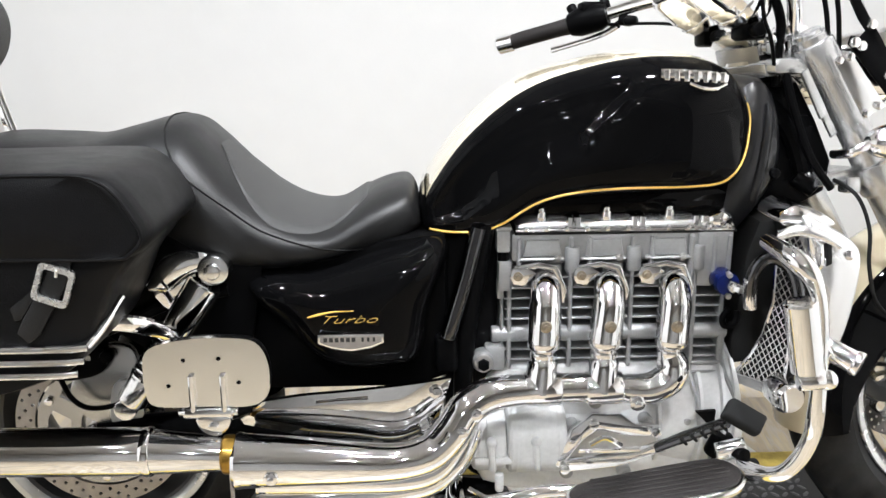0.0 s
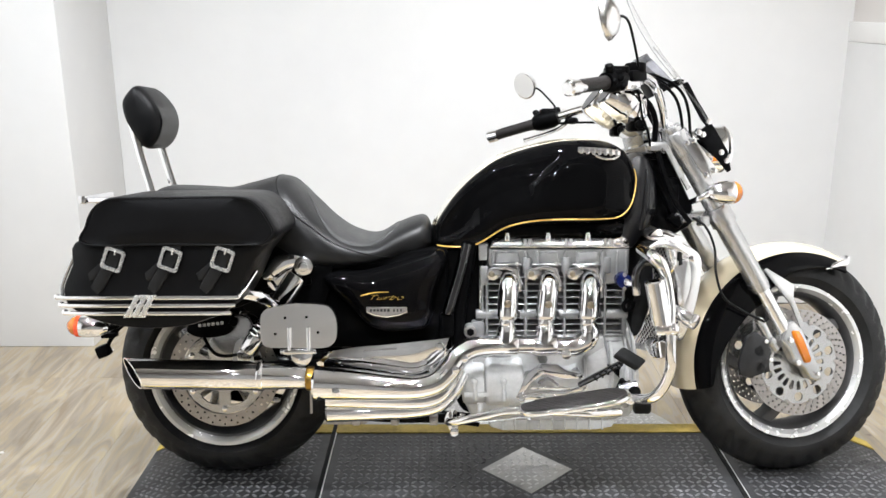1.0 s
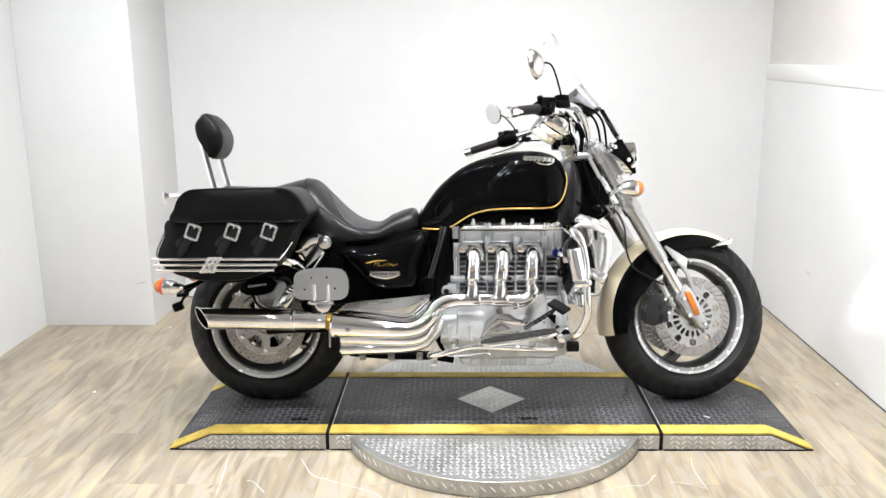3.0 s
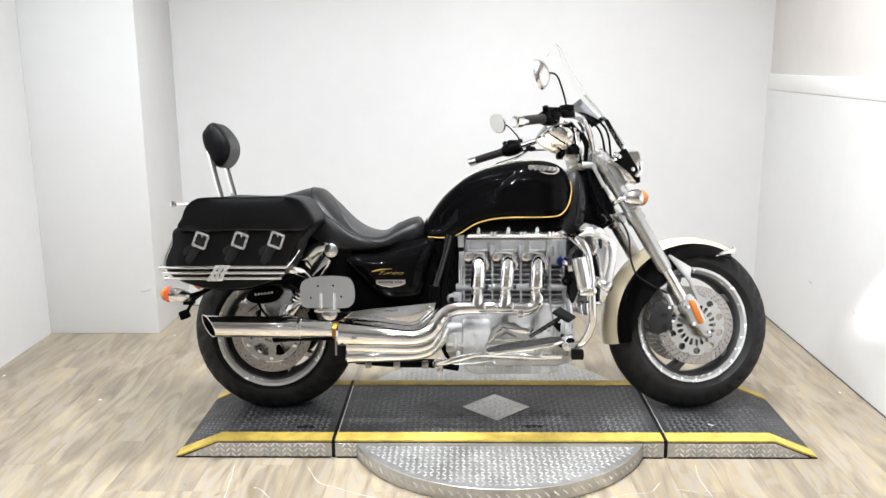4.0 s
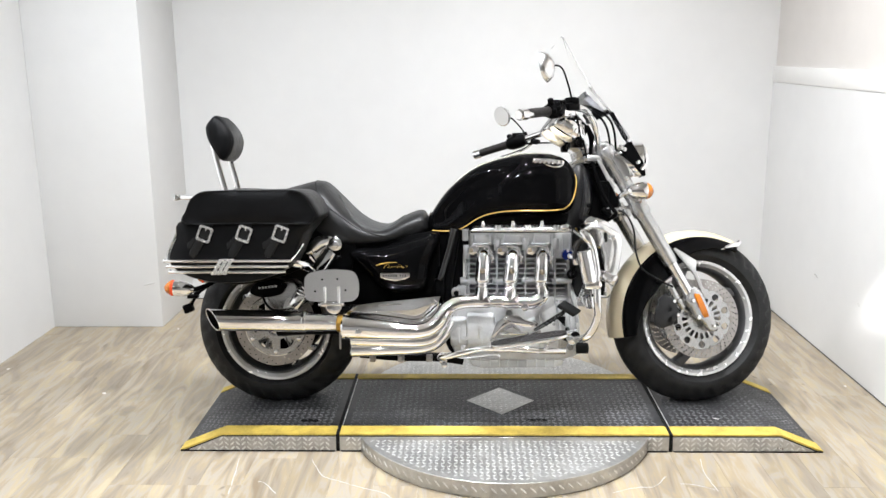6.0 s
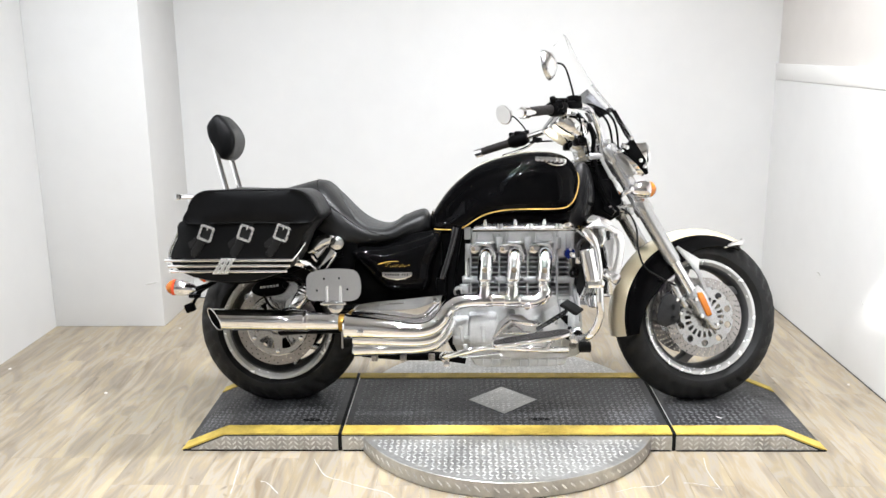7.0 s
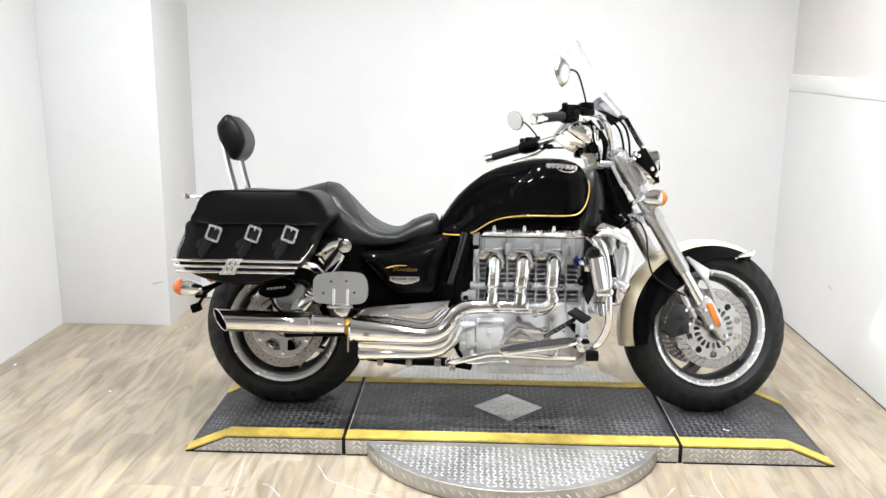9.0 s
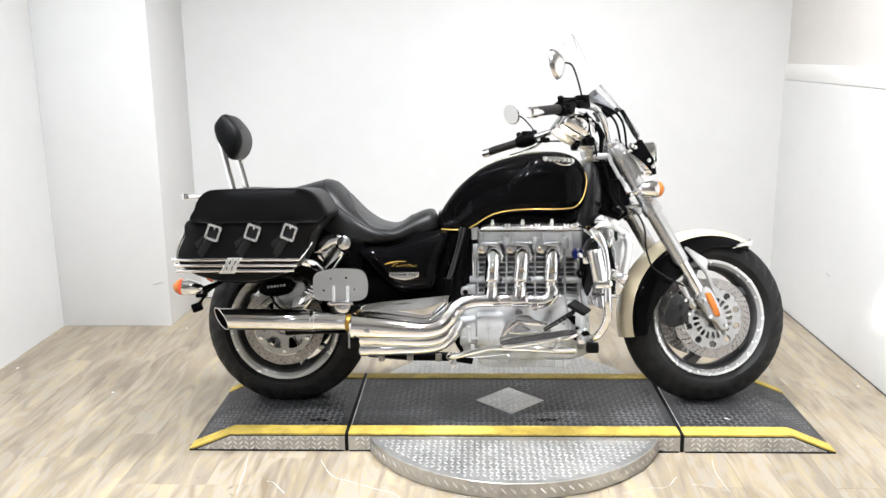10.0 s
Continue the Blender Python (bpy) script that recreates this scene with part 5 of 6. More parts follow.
# shocks, swingarm, rear brake
for s in (-1, 1):
    y = s * 0.200
    top, low = Vector((-0.635, y, 0.645)), Vector((-0.806, y, 0.395))
    d = (low - top).normalized()
    sh = part("shock_absorber", join(cyl(top + d * 0.03, top + d * 0.150, 0.031, 24, 0.004), cyl(top + d * 0.135, low, 0.014, 16)), CHROME, bike, "chrome-covered shock absorber")
    part("top_eye", join(cyl(top - Vector((0, 0.02 * 1, 0)), top + Vector((0, 0.02, 0)), 0.027, 24, 0.004), cyl(top + Vector((0, s * 0.02, 0)), top + Vector((0, s * 0.030, 0)), 0.014, 20, 0.003)), POLISHED, sh, "polished upper eye")
    turns = 7
    helix = []
    for i in range(turns * 14 + 1):
        a = 2 * math.pi * i / 14
        u = d.cross(Vector((0, 1, 0))).normalized()
        v = d.cross(u)
        helix.append(top + d * (0.145 + 0.10 * i / (turns * 14)) + 0.025 * (math.cos(a) * u + math.sin(a) * v))
    part("spring", tube(helix, 0.0045, 8, smooth=False), CHROME, sh, "bright coil spring")
    part("shock_body", cyl(low - d * 0.075, low - d * 0.01, 0.026, 20, 0.004), POLISHED, sh)
    part("low_eye", cyl(low - Vector((0, 0.02, 0)), low + Vector((0, 0.02, 0)), 0.020, 20, 0.003), POLISHED, sh)
    part("shock_bracket", join(tube([(-0.75, s * 0.20, 0.612), (-0.725, s * 0.205, 0.625), (-0.70, s * 0.205, 0.648), (-0.66, s * 0.205, 0.658), (-0.635, s * 0.205, 0.645)], [0.008, 0.022, 0.026, 0.018, 0.014], 14, flat=0.5),
                               prism(smooth_outline([(-0.745, 0.612), (-0.705, 0.652), (-0.665, 0.640), (-0.690, 0.600), (-0.715, 0.570)], 3), s * 0.19, s * 0.207, 0.006, 2)), CHROME, bike, "chrome upper shock bracket")
    part("swingarm", tube([(-0.30, s * 0.14, 0.33), (-0.5, s * 0.16, 0.33), (-0.75, s * 0.165, 0.325), (RX + 0.02, s * 0.16, RZ)], [0.045, 0.042, 0.038, 0.034], 16), SATIN, bike, "black swingarm")
part("caliper_plate", prism(smooth_outline([(-0.92, 0.38), (-0.90, 0.46), (-0.855, 0.495), (-0.805, 0.49), (-0.79, 0.44), (-0.80, 0.38), (-0.84, 0.335)], 4), -0.165, -0.145, 0.005, 2), SILVER, bike, "silver rear brake mounting plate")
part("plate_boss", prism(smooth_outline([(-0.848, 0.345), (-0.846, 0.405), (-0.830, 0.430), (-0.808, 0.430), (-0.794, 0.405), (-0.796, 0.350)], 3), -0.170, -0.163, 0.003, 2), CASTLIGHT, bike, "pale raised boss on the brake plate")
rc = part("rear_caliper", join(prism(smooth_outline([(-0.975, 0.455), (-0.955, 0.49), (-0.90, 0.505), (-0.85, 0.50), (-0.835, 0.475), (-0.86, 0.445), (-0.93, 0.435)], 4), -0.185, -0.125, 0.008, 2), cyl((-0.84, -0.165, 0.482), (-0.84, -0.19, 0.482), 0.012, 12, 0.003)), SATIN, bike, "black rear brake caliper")
for k in range(6):
    part("caliper_mark", box(-0.935 + 0.0125 * k, -0.1856, 0.473 + 0.0015 * k, 0.009, 0.001, 0.009, 0), SILVER, rc)
part("brake_hose", tube([(-0.93, -0.18, 0.45), (-0.905, -0.19, 0.405), (-0.87, -0.185, 0.385), (-0.80, -0.18, 0.40), (-0.70, -0.17, 0.45)], 0.005, 8), SATIN, bike)

# passenger footboard
BOARD = [(-0.739, 0.505), (-0.735, 0.530), (-0.715, 0.546), (-0.66, 0.556), (-0.602, 0.557), (-0.556, 0.549), (-0.537, 0.515), (-0.537, 0.468), (-0.550, 0.446), (-0.578, 0.437), (-0.65, 0.438), (-0.722, 0.440), (-0.738, 0.462)]
loops = [smooth_outline(BOARD, 4)] + [ring_pts(x, z, 0.0038, 10) for x, z in ((-0.673, 0.520), (-0.616, 0.522), (-0.700, 0.476), (-0.586, 0.480))]
fb = part("passenger_footboard", plate(loops, -0.305, -0.293), POLISHED, bike, "folded polished passenger footboard")
part("board_back", prism(smooth_outline(BOARD, 4), -0.2925, -0.285, 0.002), SATIN, fb)
for x in (-0.662, -0.611):
    part("hinge_pin", tube([(x, -0.309, 0.494), (x, -0.310, 0.47), (x, -0.310, 0.432)], 0.005, 10, smooth=False), CHROME, fb)
part("hinge", join(rbox(-0.680, -0.315, 0.420, -0.598, -0.285, 0.436, 0.005), prism(smooth_outline([(-0.656, 0.425), (-0.604, 0.425), (-0.606, 0.402), (-0.626, 0.388), (-0.650, 0.398)], 3), -0.315, -0.29, 0.004), cyl((-0.688, -0.30, 0.427), (-0.592, -0.30, 0.427), 0.008, 14, 0.002), cyl((-0.629, -0.314, 0.408), (-0.629, -0.322, 0.408), 0.008, 10, 0.002)), CHROME, fb, "chrome footboard hinge")
part("hinge_arm", tube([(-0.640, -0.292, 0.412), (-0.620, -0.26, 0.402), (-0.58, -0.20, 0.395)], 0.012, 12), SATIN, fb, "black footboard arm")

# heel cover beside the frame
TOPE = [(-0.585, -0.224, 0.404), (-0.50, -0.234, 0.421), (-0.40, -0.240, 0.431), (-0.30, -0.239, 0.441), (-0.236, -0.227, 0.446)]
CREASE = [(-0.605, -0.226, 0.378), (-0.50, -0.238, 0.384), (-0.40, -0.244, 0.390), (-0.32, -0.244, 0.399), (-0.250, -0.230, 0.405)]
LOWE = [(-0.600, -0.224, 0.366), (-0.50, -0.234, 0.348), (-0.40, -0.238, 0.334), (-0.335, -0.238, 0.326), (-0.270, -0.226, 0.330)]
rows = [catmull(TOPE, 6), [(Vector(a) + Vector(b)) / 2 + Vector((0, -0.0015, 0)) for a, b in zip(catmull(TOPE, 6), catmull(CREASE, 6))], catmull(CREASE, 6),
        [(Vector(a) + Vector(b)) / 2 + Vector((0, 0.0015, 0)) for a, b in zip(catmull(CREASE, 6), catmull(LOWE, 6))], catmull(LOWE, 6)]
back = [[Vector(p) + Vector((0, 0.012, 0)) for p in row] for row in reversed(rows)]
cover = part("heel_cover", loft([list(c) for c in zip(*(rows + back))]), CHROME, bike, "chrome heel cover with a folded crease", sharp=25)
part("cover_groove", tube([(-0.47, -0.2380, 0.412), (-0.44, -0.2400, 0.416), (-0.38, -0.2430, 0.420)], 0.003, 8), CHROME, cover)
for x, z in ((-0.262, 0.424), (-0.279, 0.352)):
    part("cover_bolt", join(cyl((x, -0.226, z), (x, -0.246, z), 0.012, 18, 0.004), cyl((x, -0.244, z), (x, -0.251, z), 0.006, 6, 0.001)), CHROME, cover)

# ---- exhaust ----
muf_y = -0.315
bm = tube([(-1.10, muf_y, 0.372), (-1.04, muf_y, 0.371), (-0.90, muf_y, 0.368), (-0.742, muf_y, 0.365), (-0.738, muf_y, 0.365), (-0.62, muf_y, 0.358), (-0.600, muf_y, 0.357)], [0.041, 0.0405, 0.040, 0.0395, 0.0375, 0.029, 0.029], 40, smooth=False, caps=False)
for v in bm.verts:
    if v.co.x < -1.05:
        v.co.x = -1.082 - (v.co.z - 0.372) * 0.42 - (v.co.y - muf_y) * 0.75
inner = tube([(-1.088, muf_y, 0.372), (-1.0, muf_y, 0.371), (-0.80, muf_y, 0.366)], [0.0385, 0.0375, 0.030], 40, smooth=False, caps=False)
for v in inner.verts:
    if v.co.x < -1.05:
        v.co.x = -1.081 - (v.co.z - 0.372) * 0.42 - (v.co.y - muf_y) * 0.75
muffler = part("muffler", bm, CHROME, bike, "slash-cut chrome muffler")
part("muffler_bore", inner, SATIN, muffler, "plain black bore")
part("muffler_lip", tube([(-1.082 - 0.42 * 0.040 * math.sin(a) - 0.75 * 0.040 * math.cos(a), muf_y + 0.040 * math.cos(a), 0.372 + 0.040 * math.sin(a)) for a in (2 * math.pi * q / 40 for q in range(41))], 0.0022, 8, smooth=False, caps=False), CHROME, muffler)
part("muffler_sleeve", tube([(-0.746, muf_y, 0.365), (-0.741, muf_y, 0.365), (-0.733, muf_y, 0.365), (-0.730, muf_y, 0.365)], [0.0395, 0.0412, 0.0408, 0.0385], 40, smooth=False, caps=False), CHROME, muffler)
part("heat_band", tube([(-0.618, muf_y, 0.357), (-0.614, muf_y, 0.357), (-0.598, muf_y, 0.356), (-0.594, muf_y, 0.356)], [0.029, 0.0325, 0.0325, 0.029], 36, smooth=False), BRONZE, muffler, "bronze heat-tinted clamp band")
part("clamp_screw", cyl((-0.606, muf_y - 0.005, 0.325), (-0.606, muf_y - 0.004, 0.262), 0.0035, 8), STEEL, muffler)
MAIN = [(-0.598, -0.31, 0.342), (-0.50, -0.305, 0.336), (-0.40, -0.30, 0.328), (-0.325, -0.292, 0.324), (-0.272, -0.282, 0.335), (-0.237, -0.270, 0.366), (-0.208, -0.256, 0.404), (-0.165, -0.245, 0.423), (-0.10, -0.240, 0.427), (0.0, -0.238, 0.428), (0.07, -0.236, 0.424)]
shield = part("exhaust_shield", tube(MAIN, [0.046, 0.042, 0.036, 0.032, 0.0325, 0.033, 0.032, 0.030, 0.027, 0.026, 0.025], 28), CHROME, bike, "chrome exhaust shield sweeping from the headers", sharp=50)
part("shield_mouth", tube([(-0.600, -0.31, 0.342), (-0.596, -0.31, 0.342), (-0.586, -0.3095, 0.3415)], [0.044, 0.0475, 0.0465], 32, smooth=False), CHROME, shield)
for x, y, z in ((-0.535, -0.349, 0.330), (-0.222, -0.292, 0.375), (-0.197, -0.280, 0.402)):
    part("shield_bolt", join(cyl((x, y + 0.004, z), (x, y - 0.008, z), 0.012, 18, 0.004), cyl((x, y - 0.006, z), (x, y - 0.013, z), 0.006, 6, 0.001)), CHROME, shield)
part("shield_seam", tube([(-0.259, -0.309, 0.362), (-0.248, -0.305, 0.372), (-0.232, -0.262, 0.392), (-0.245, -0.245, 0.365)], 0.004, 8), CHROME, shield)
P2 = [(-0.570, -0.285, 0.292), (-0.45, -0.282, 0.287), (-0.33, -0.275, 0.282), (-0.27, -0.266, 0.292), (-0.235, -0.25, 0.325), (-0.215, -0.235, 0.36)]
P3 = [(-0.570, -0.270, 0.248), (-0.45, -0.268, 0.250), (-0.34, -0.262, 0.252), (-0.27, -0.252, 0.265), (-0.222, -0.235, 0.305), (-0.200, -0.22, 0.35)]
part("lower_pipe", tube(P2, [0.026, 0.025, 0.024, 0.025, 0.026, 0.024], 24), CHROME, bike, "chrome middle exhaust pipe")
part("lower_pipe", tube(P3, [0.027, 0.025, 0.023, 0.025, 0.026, 0.022], 24), CHROME, bike, "chrome lower exhaust pipe")
part("pipe_end_cap", tube([(-0.574, -0.270, 0.248), (-0.568, -0.270, 0.248)], [0.022, 0.030], 24, smooth=False), CHROME, bike)
part("under_tube", tube([(-0.55, -0.17, 0.215), (-0.40, -0.16, 0.200), (-0.25, -0.15, 0.195), (-0.15, -0.14, 0.18)], 0.018, 12), SATIN, bike, "black under-frame tube")
for k in range(3):
    x = -0.50 + 0.11 * k
    part("hanger_clamp", join(rbox(x - 0.012, -0.20, 0.185, x + 0.012, -0.17, 0.212, 0.004), cyl((x, -0.20, 0.198), (x, -0.21, 0.198), 0.007, 10, 0.002)), STEEL, bike)

HEAD = ((-0.072, -0.076), (0.038, 0.030), (0.152, 0.146))
for i, (xt, xb) in enumerate(HEAD):
    hp = part("header_pipe", tube([(xt + 0.004, -0.150, 0.600), (xt + 0.003, -0.186, 0.600), (xt + 0.002, -0.200, 0.596), (xt + 0.001, -0.210, 0.588), (xt + 0.0005, -0.2155, 0.577), (xt, -0.217, 0.572), (xb + 0.0005, -0.2265, 0.510), (xb, -0.2275, 0.502), (xb, -0.2278, 0.498)], [0.022, 0.0255, 0.0268, 0.0272, 0.0275, 0.0290, 0.0290, 0.0283, 0.0250], 28, smooth=False), CHROME, bike, "chrome header pipe with heat shield", sharp=50)
    zb = 0.545 - 0.002 * i
    part("shield_screw", join(cyl((xt - 0.004, -0.244, zb), (xt - 0.004, -0.254, zb), 0.0105, 18, 0.003), cyl((xt - 0.004, -0.252, zb), (xt - 0.004, -0.257, zb), 0.006, 6, 0.001)), RUSTY, hp, "weathered shield screw")
    part("shield_collar", tube([(xb, -0.228, 0.502), (xb, -0.228, 0.492), (xb, -0.2285, 0.490), (xb - 0.001, -0.229, 0.484), (xb - 0.001, -0.229, 0.482), (xb - 0.001, -0.229, 0.474)], [0.0205, 0.0205, 0.0235, 0.0235, 0.0215, 0.0215], 24, smooth=False), CHROME, hp)
    if i < 2:
        part("header_joint", join(tube([(xb - 0.001, -0.230, 0.478), (xb - 0.001, -0.231, 0.474), (xb - 0.002, -0.233, 0.462), (xb - 0.004, -0.236, 0.446), (xb - 0.006, -0.238, 0.425)], [0.0245, 0.027, 0.027, 0.029, 0.031], 24, smooth=False), tube([(xb - 0.034, -0.239, 0.428), (xb - 0.030, -0.239, 0.428), (xb + 0.026, -0.238, 0.428), (xb + 0.030, -0.238, 0.428)], [0.027, 0.0295, 0.0295, 0.027], 24, smooth=False)), CHROME, hp)
    else:
        part("header_joint", tube([(xb - 0.001, -0.230, 0.482), (xb + 0.004, -0.233, 0.465), (xb - 0.002, -0.236, 0.442), (xb - 0.035, -0.238, 0.424), (xb - 0.08, -0.238, 0.425)], [0.024, 0.028, 0.029, 0.028, 0.026], 24), CHROME, hp)
    part("flange", prism([(xt - 0.052, 0.634), (xt - 0.010, 0.640), (xt + 0.024, 0.634), (xt + 0.042, 0.590), (xt + 0.036, 0.566), (xt + 0.029, 0.571), (xt + 0.031, 0.592), (xt + 0.015, 0.624), (xt - 0.010, 0.630), (xt - 0.046, 0.625)], -0.188, -0.180, 0.002), CHROME, hp, "chrome header flange")
    part("flange_eye", prism([(xt - 0.060, 0.617), (xt - 0.056, 0.632), (xt - 0.030, 0.633), (xt - 0.014, 0.624), (xt - 0.036, 0.601), (xt - 0.054, 0.605)], -0.196, -0.191, 0.001), CHROME, hp)
    part("flange_bolt", join(cyl((xt - 0.046, -0.195, 0.619), (xt - 0.046, -0.198, 0.619), 0.0085, 16, 0.001), cyl((xt - 0.046, -0.197, 0.619), (xt - 0.046, -0.204, 0.619), 0.0055, 6, 0.001)), RUSTY, hp, "weathered flange nut")
part("collector_bolt", join(cyl((0.083, -0.258, 0.408), (0.083, -0.270, 0.408), 0.014, 20, 0.004), cyl((0.083, -0.268, 0.408), (0.083, -0.276, 0.408), 0.008, 6, 0.001)), CHROME, bike)

# ---- engine ----
CASE = [(-0.195, 0.24), (-0.20, 0.33), (-0.165, 0.415), (-0.14, 0.435), (0.255, 0.435), (0.275, 0.38), (0.292, 0.30), (0.30, 0.235), (0.285, 0.195), (0.22, 0.182), (-0.12, 0.182), (-0.175, 0.20)]
engine = part("crankcase", prism(CASE, -0.152, 0.152, 0.014, 3), CASTLIGHT, bike, "large cast aluminium engine crankcase")
part("sump", prism([(-0.13, 0.185), (0.25, 0.185), (0.235, 0.160), (0.19, 0.152), (-0.08, 0.150), (-0.115, 0.160)], -0.145, 0.145, 0.008, 2), CASTLIGHT, engine, "ribbed cast sump")
for k in range(9):
    part("sump_rib", rbox(-0.085 + 0.036 * k, -0.153, 0.155, -0.079 + 0.036 * k, -0.138, 0.188, 0.002, 1), CASTLIGHT, engine)
block = part("cylinder_block", rbox(-0.130, -0.060, 0.42, 0.255, 0.060, 0.66, 0.008), CAST, engine, "finned cast aluminium cylinder block")
for k in range(9):
    z = 0.446 + 0.0195 * k
    part("cooling_fin", rbox(-0.136, -0.146, z - 0.002, 0.260, 0.146, z + 0.002, 0.001, 1), CAST, block)
for x in (-0.128, -0.018, 0.092, 0.206, 0.258):
    part("block_rib", rbox(x - 0.004, -0.152, 0.43, x + 0.004, -0.11, 0.635, 0.002, 1), CAST, block)
for x in (-0.125, 0.0, 0.11, 0.23):
    part("water_gallery", cyl((x - 0.035, -0.138, 0.494), (x + 0.050 if x < 0.2 else x + 0.042, -0.138, 0.494), 0.0155, 20, 0.004), CAST, block)
for pts in ([(0.206, -0.151, 0.53), (0.206, -0.151, 0.45), (0.208, -0.150, 0.418), (0.214, -0.178, 0.385), (0.216, -0.190, 0.35)], [(0.264, -0.149, 0.53), (0.264, -0.151, 0.45), (0.270, -0.164, 0.415), (0.283, -0.188, 0.375), (0.287, -0.198, 0.34)]):
    part("case_web", tube(pts, 0.0042, 8), CAST, block, "cast web running down to the bell housing")
for z in (0.437, 0.418):
    part("case_bridge", rbox(0.208, -0.156, z - 0.0025, 0.264, -0.14, z + 0.0025, 0.001, 1), CAST, block)
hd = part("cylinder_head", rbox(-0.126, -0.152, 0.632, 0.272, 0.152, 0.686, 0.008), CAST, engine, "cast aluminium cylinder head")
for i, (xt, _) in enumerate(HEAD):
    part("port_boss", prism([(xt - 0.034, 0.643), (xt - 0.028, 0.674), (xt + 0.030, 0.674), (xt + 0.036, 0.643)], -0.160, -0.150, 0.004), CAST, hd)
    part("boss_ledge", rbox(xt - 0.040, -0.165, 0.637, xt + 0.040, -0.150, 0.642, 0.002, 1), CAST, hd)
    part("plug_boss", cyl((xt + 0.055, -0.152, 0.66), (xt + 0.055, -0.152, 0.615), 0.013, 18, 0.003), CAST, hd)
part("head_corner", join(rbox(0.19, -0.160, 0.545, 0.200, -0.12, 0.68, 0.003, 1), rbox(0.205, -0.156, 0.582, 0.270, -0.12, 0.685, 0.008)), CAST, hd)
cc = part("cam_cover", loft([[(x, y * k, z if z < 0.69 else 0.686 + (z - 0.686) * h) for y, z in ((-0.150, 0.686), (-0.1505, 0.694), (-0.146, 0.704), (-0.136, 0.711), (-0.10, 0.714), (0.10, 0.714), (0.136, 0.711), (0.146, 0.704), (0.1505, 0.694), (0.150, 0.686))] for x, k, h in ((-0.116, 0.97, 0.5), (-0.112, 0.995, 0.85), (-0.10, 1, 1), (0.20, 1, 0.95), (0.262, 0.995, 0.9), (0.272, 0.96, 0.5))]), SILVER, engine, "bright polished cam cover")
part("cover_gasket", rbox(-0.120, -0.154, 0.682, 0.274, 0.154, 0.6865, 0.001, 1), GAP, cc)
part("cover_lip", tube([(-0.118, -0.1515, 0.690), (0.08, -0.1515, 0.689), (0.270, -0.1515, 0.688)], 0.0032, 8), CHROME, cc)
for x in (-0.072, 0.044, 0.156):
    part("cover_nut", join(cyl((x, -0.138, 0.704), (x, -0.138, 0.722), 0.010, 16, 0.003), ball((x, -0.138, 0.724), 0.0075, 0.0075, 0.008, 14, 8)), CHROME, cc)
for x in (-0.015, 0.100, 0.210):
    part("cover_rib", join(rbox(x - 0.012, -0.150, 0.690, x - 0.002, -0.11, 0.713, 0.002, 1), rbox(x + 0.002, -0.150, 0.690, x + 0.012, -0.11, 0.713, 0.002, 1)), CHROME, cc)
for k in range(11):
    part("cover_screw", cyl((-0.100 + 0.036 * k, -0.146, 0.692), (-0.100 + 0.036 * k, -0.1575, 0.692), 0.0045, 10, 0.0015), CHROME, cc)
for x in (-0.112, -0.020, 0.014, 0.090, 0.124, 0.196, 0.236, 0.262):
    part("head_rib", rbox(x - 0.0035, -0.162, 0.604, x + 0.0035, -0.146, 0.678, 0.002, 1), CAST, hd)
for x in (-0.045, 0.065, 0.178):
    part("head_recess", rbox(x - 0.016, -0.1535, 0.604, x + 0.010, -0.146, 0.630, 0.003, 1), CAST, hd)
    part("head_stud", join(cyl((x, -0.150, 0.640), (x, -0.164, 0.640), 0.0075, 12, 0.002), cyl((x, -0.163, 0.640), (x, -0.168, 0.640), 0.005, 6, 0.001)), STEEL, hd)
part("cover_end", ball((0.245, -0.128, 0.702), 0.028, 0.03, 0.022), CHROME, cc)
rise = part("coolant_riser", join(rbox(-0.152, -0.160, 0.652, -0.128, -0.130, 0.698, 0.003), rbox(-0.154, -0.163, 0.692, -0.126, -0.130, 0.699, 0.002, 1), rbox(-0.148, -0.158, 0.580, -0.126, -0.130, 0.636, 0.004), rbox(-0.150, -0.154, 0.565, -0.138, -0.13, 0.60, 0.003), rbox(-0.144, -0.150, 0.445, -0.138, -0.13, 0.58, 0.002, 1)), CAST, engine, "cast coolant riser")
part("riser_nut", cyl((-0.139, -0.146, 0.634), (-0.139, -0.146, 0.654), 0.0105, 6, 0.002), SATIN, rise)
em = part("engine_mount", join(rbox(-0.172, -0.160, 0.43, -0.135, -0.13, 0.478, 0.006), cyl((-0.176, -0.14, 0.452), (-0.176, -0.176, 0.452), 0.019, 20, 0.004)), CAST, engine, "cast engine mount with bolt")
part("mount_washer", cyl((-0.176, -0.174, 0.452), (-0.176, -0.180, 0.452), 0.017, 20, 0.002), STEEL, em)
part("mount_nut", cyl((-0.176, -0.179, 0.452), (-0.176, -0.190, 0.452), 0.011, 6, 0.002), SATIN, em)
sm = part("starter_motor", join(cyl((-0.135, -0.165, 0.305), (-0.028, -0.165, 0.305), 0.067, 36, 0.010), cyl((-0.198, -0.165, 0.300), (-0.135, -0.165, 0.300), 0.058, 36, 0.010)), CASTLIGHT, engine, "round pale cast starter housing")
for x in (-0.186, -0.172, -0.128, -0.118, -0.046):
    part("housing_rib", tube([(x, -0.165, 0.305), (x + 0.003, -0.165, 0.305)], [0.0685 if x > -0.15 else 0.0598] * 2, 36, smooth=False), CASTLIGHT, sm)
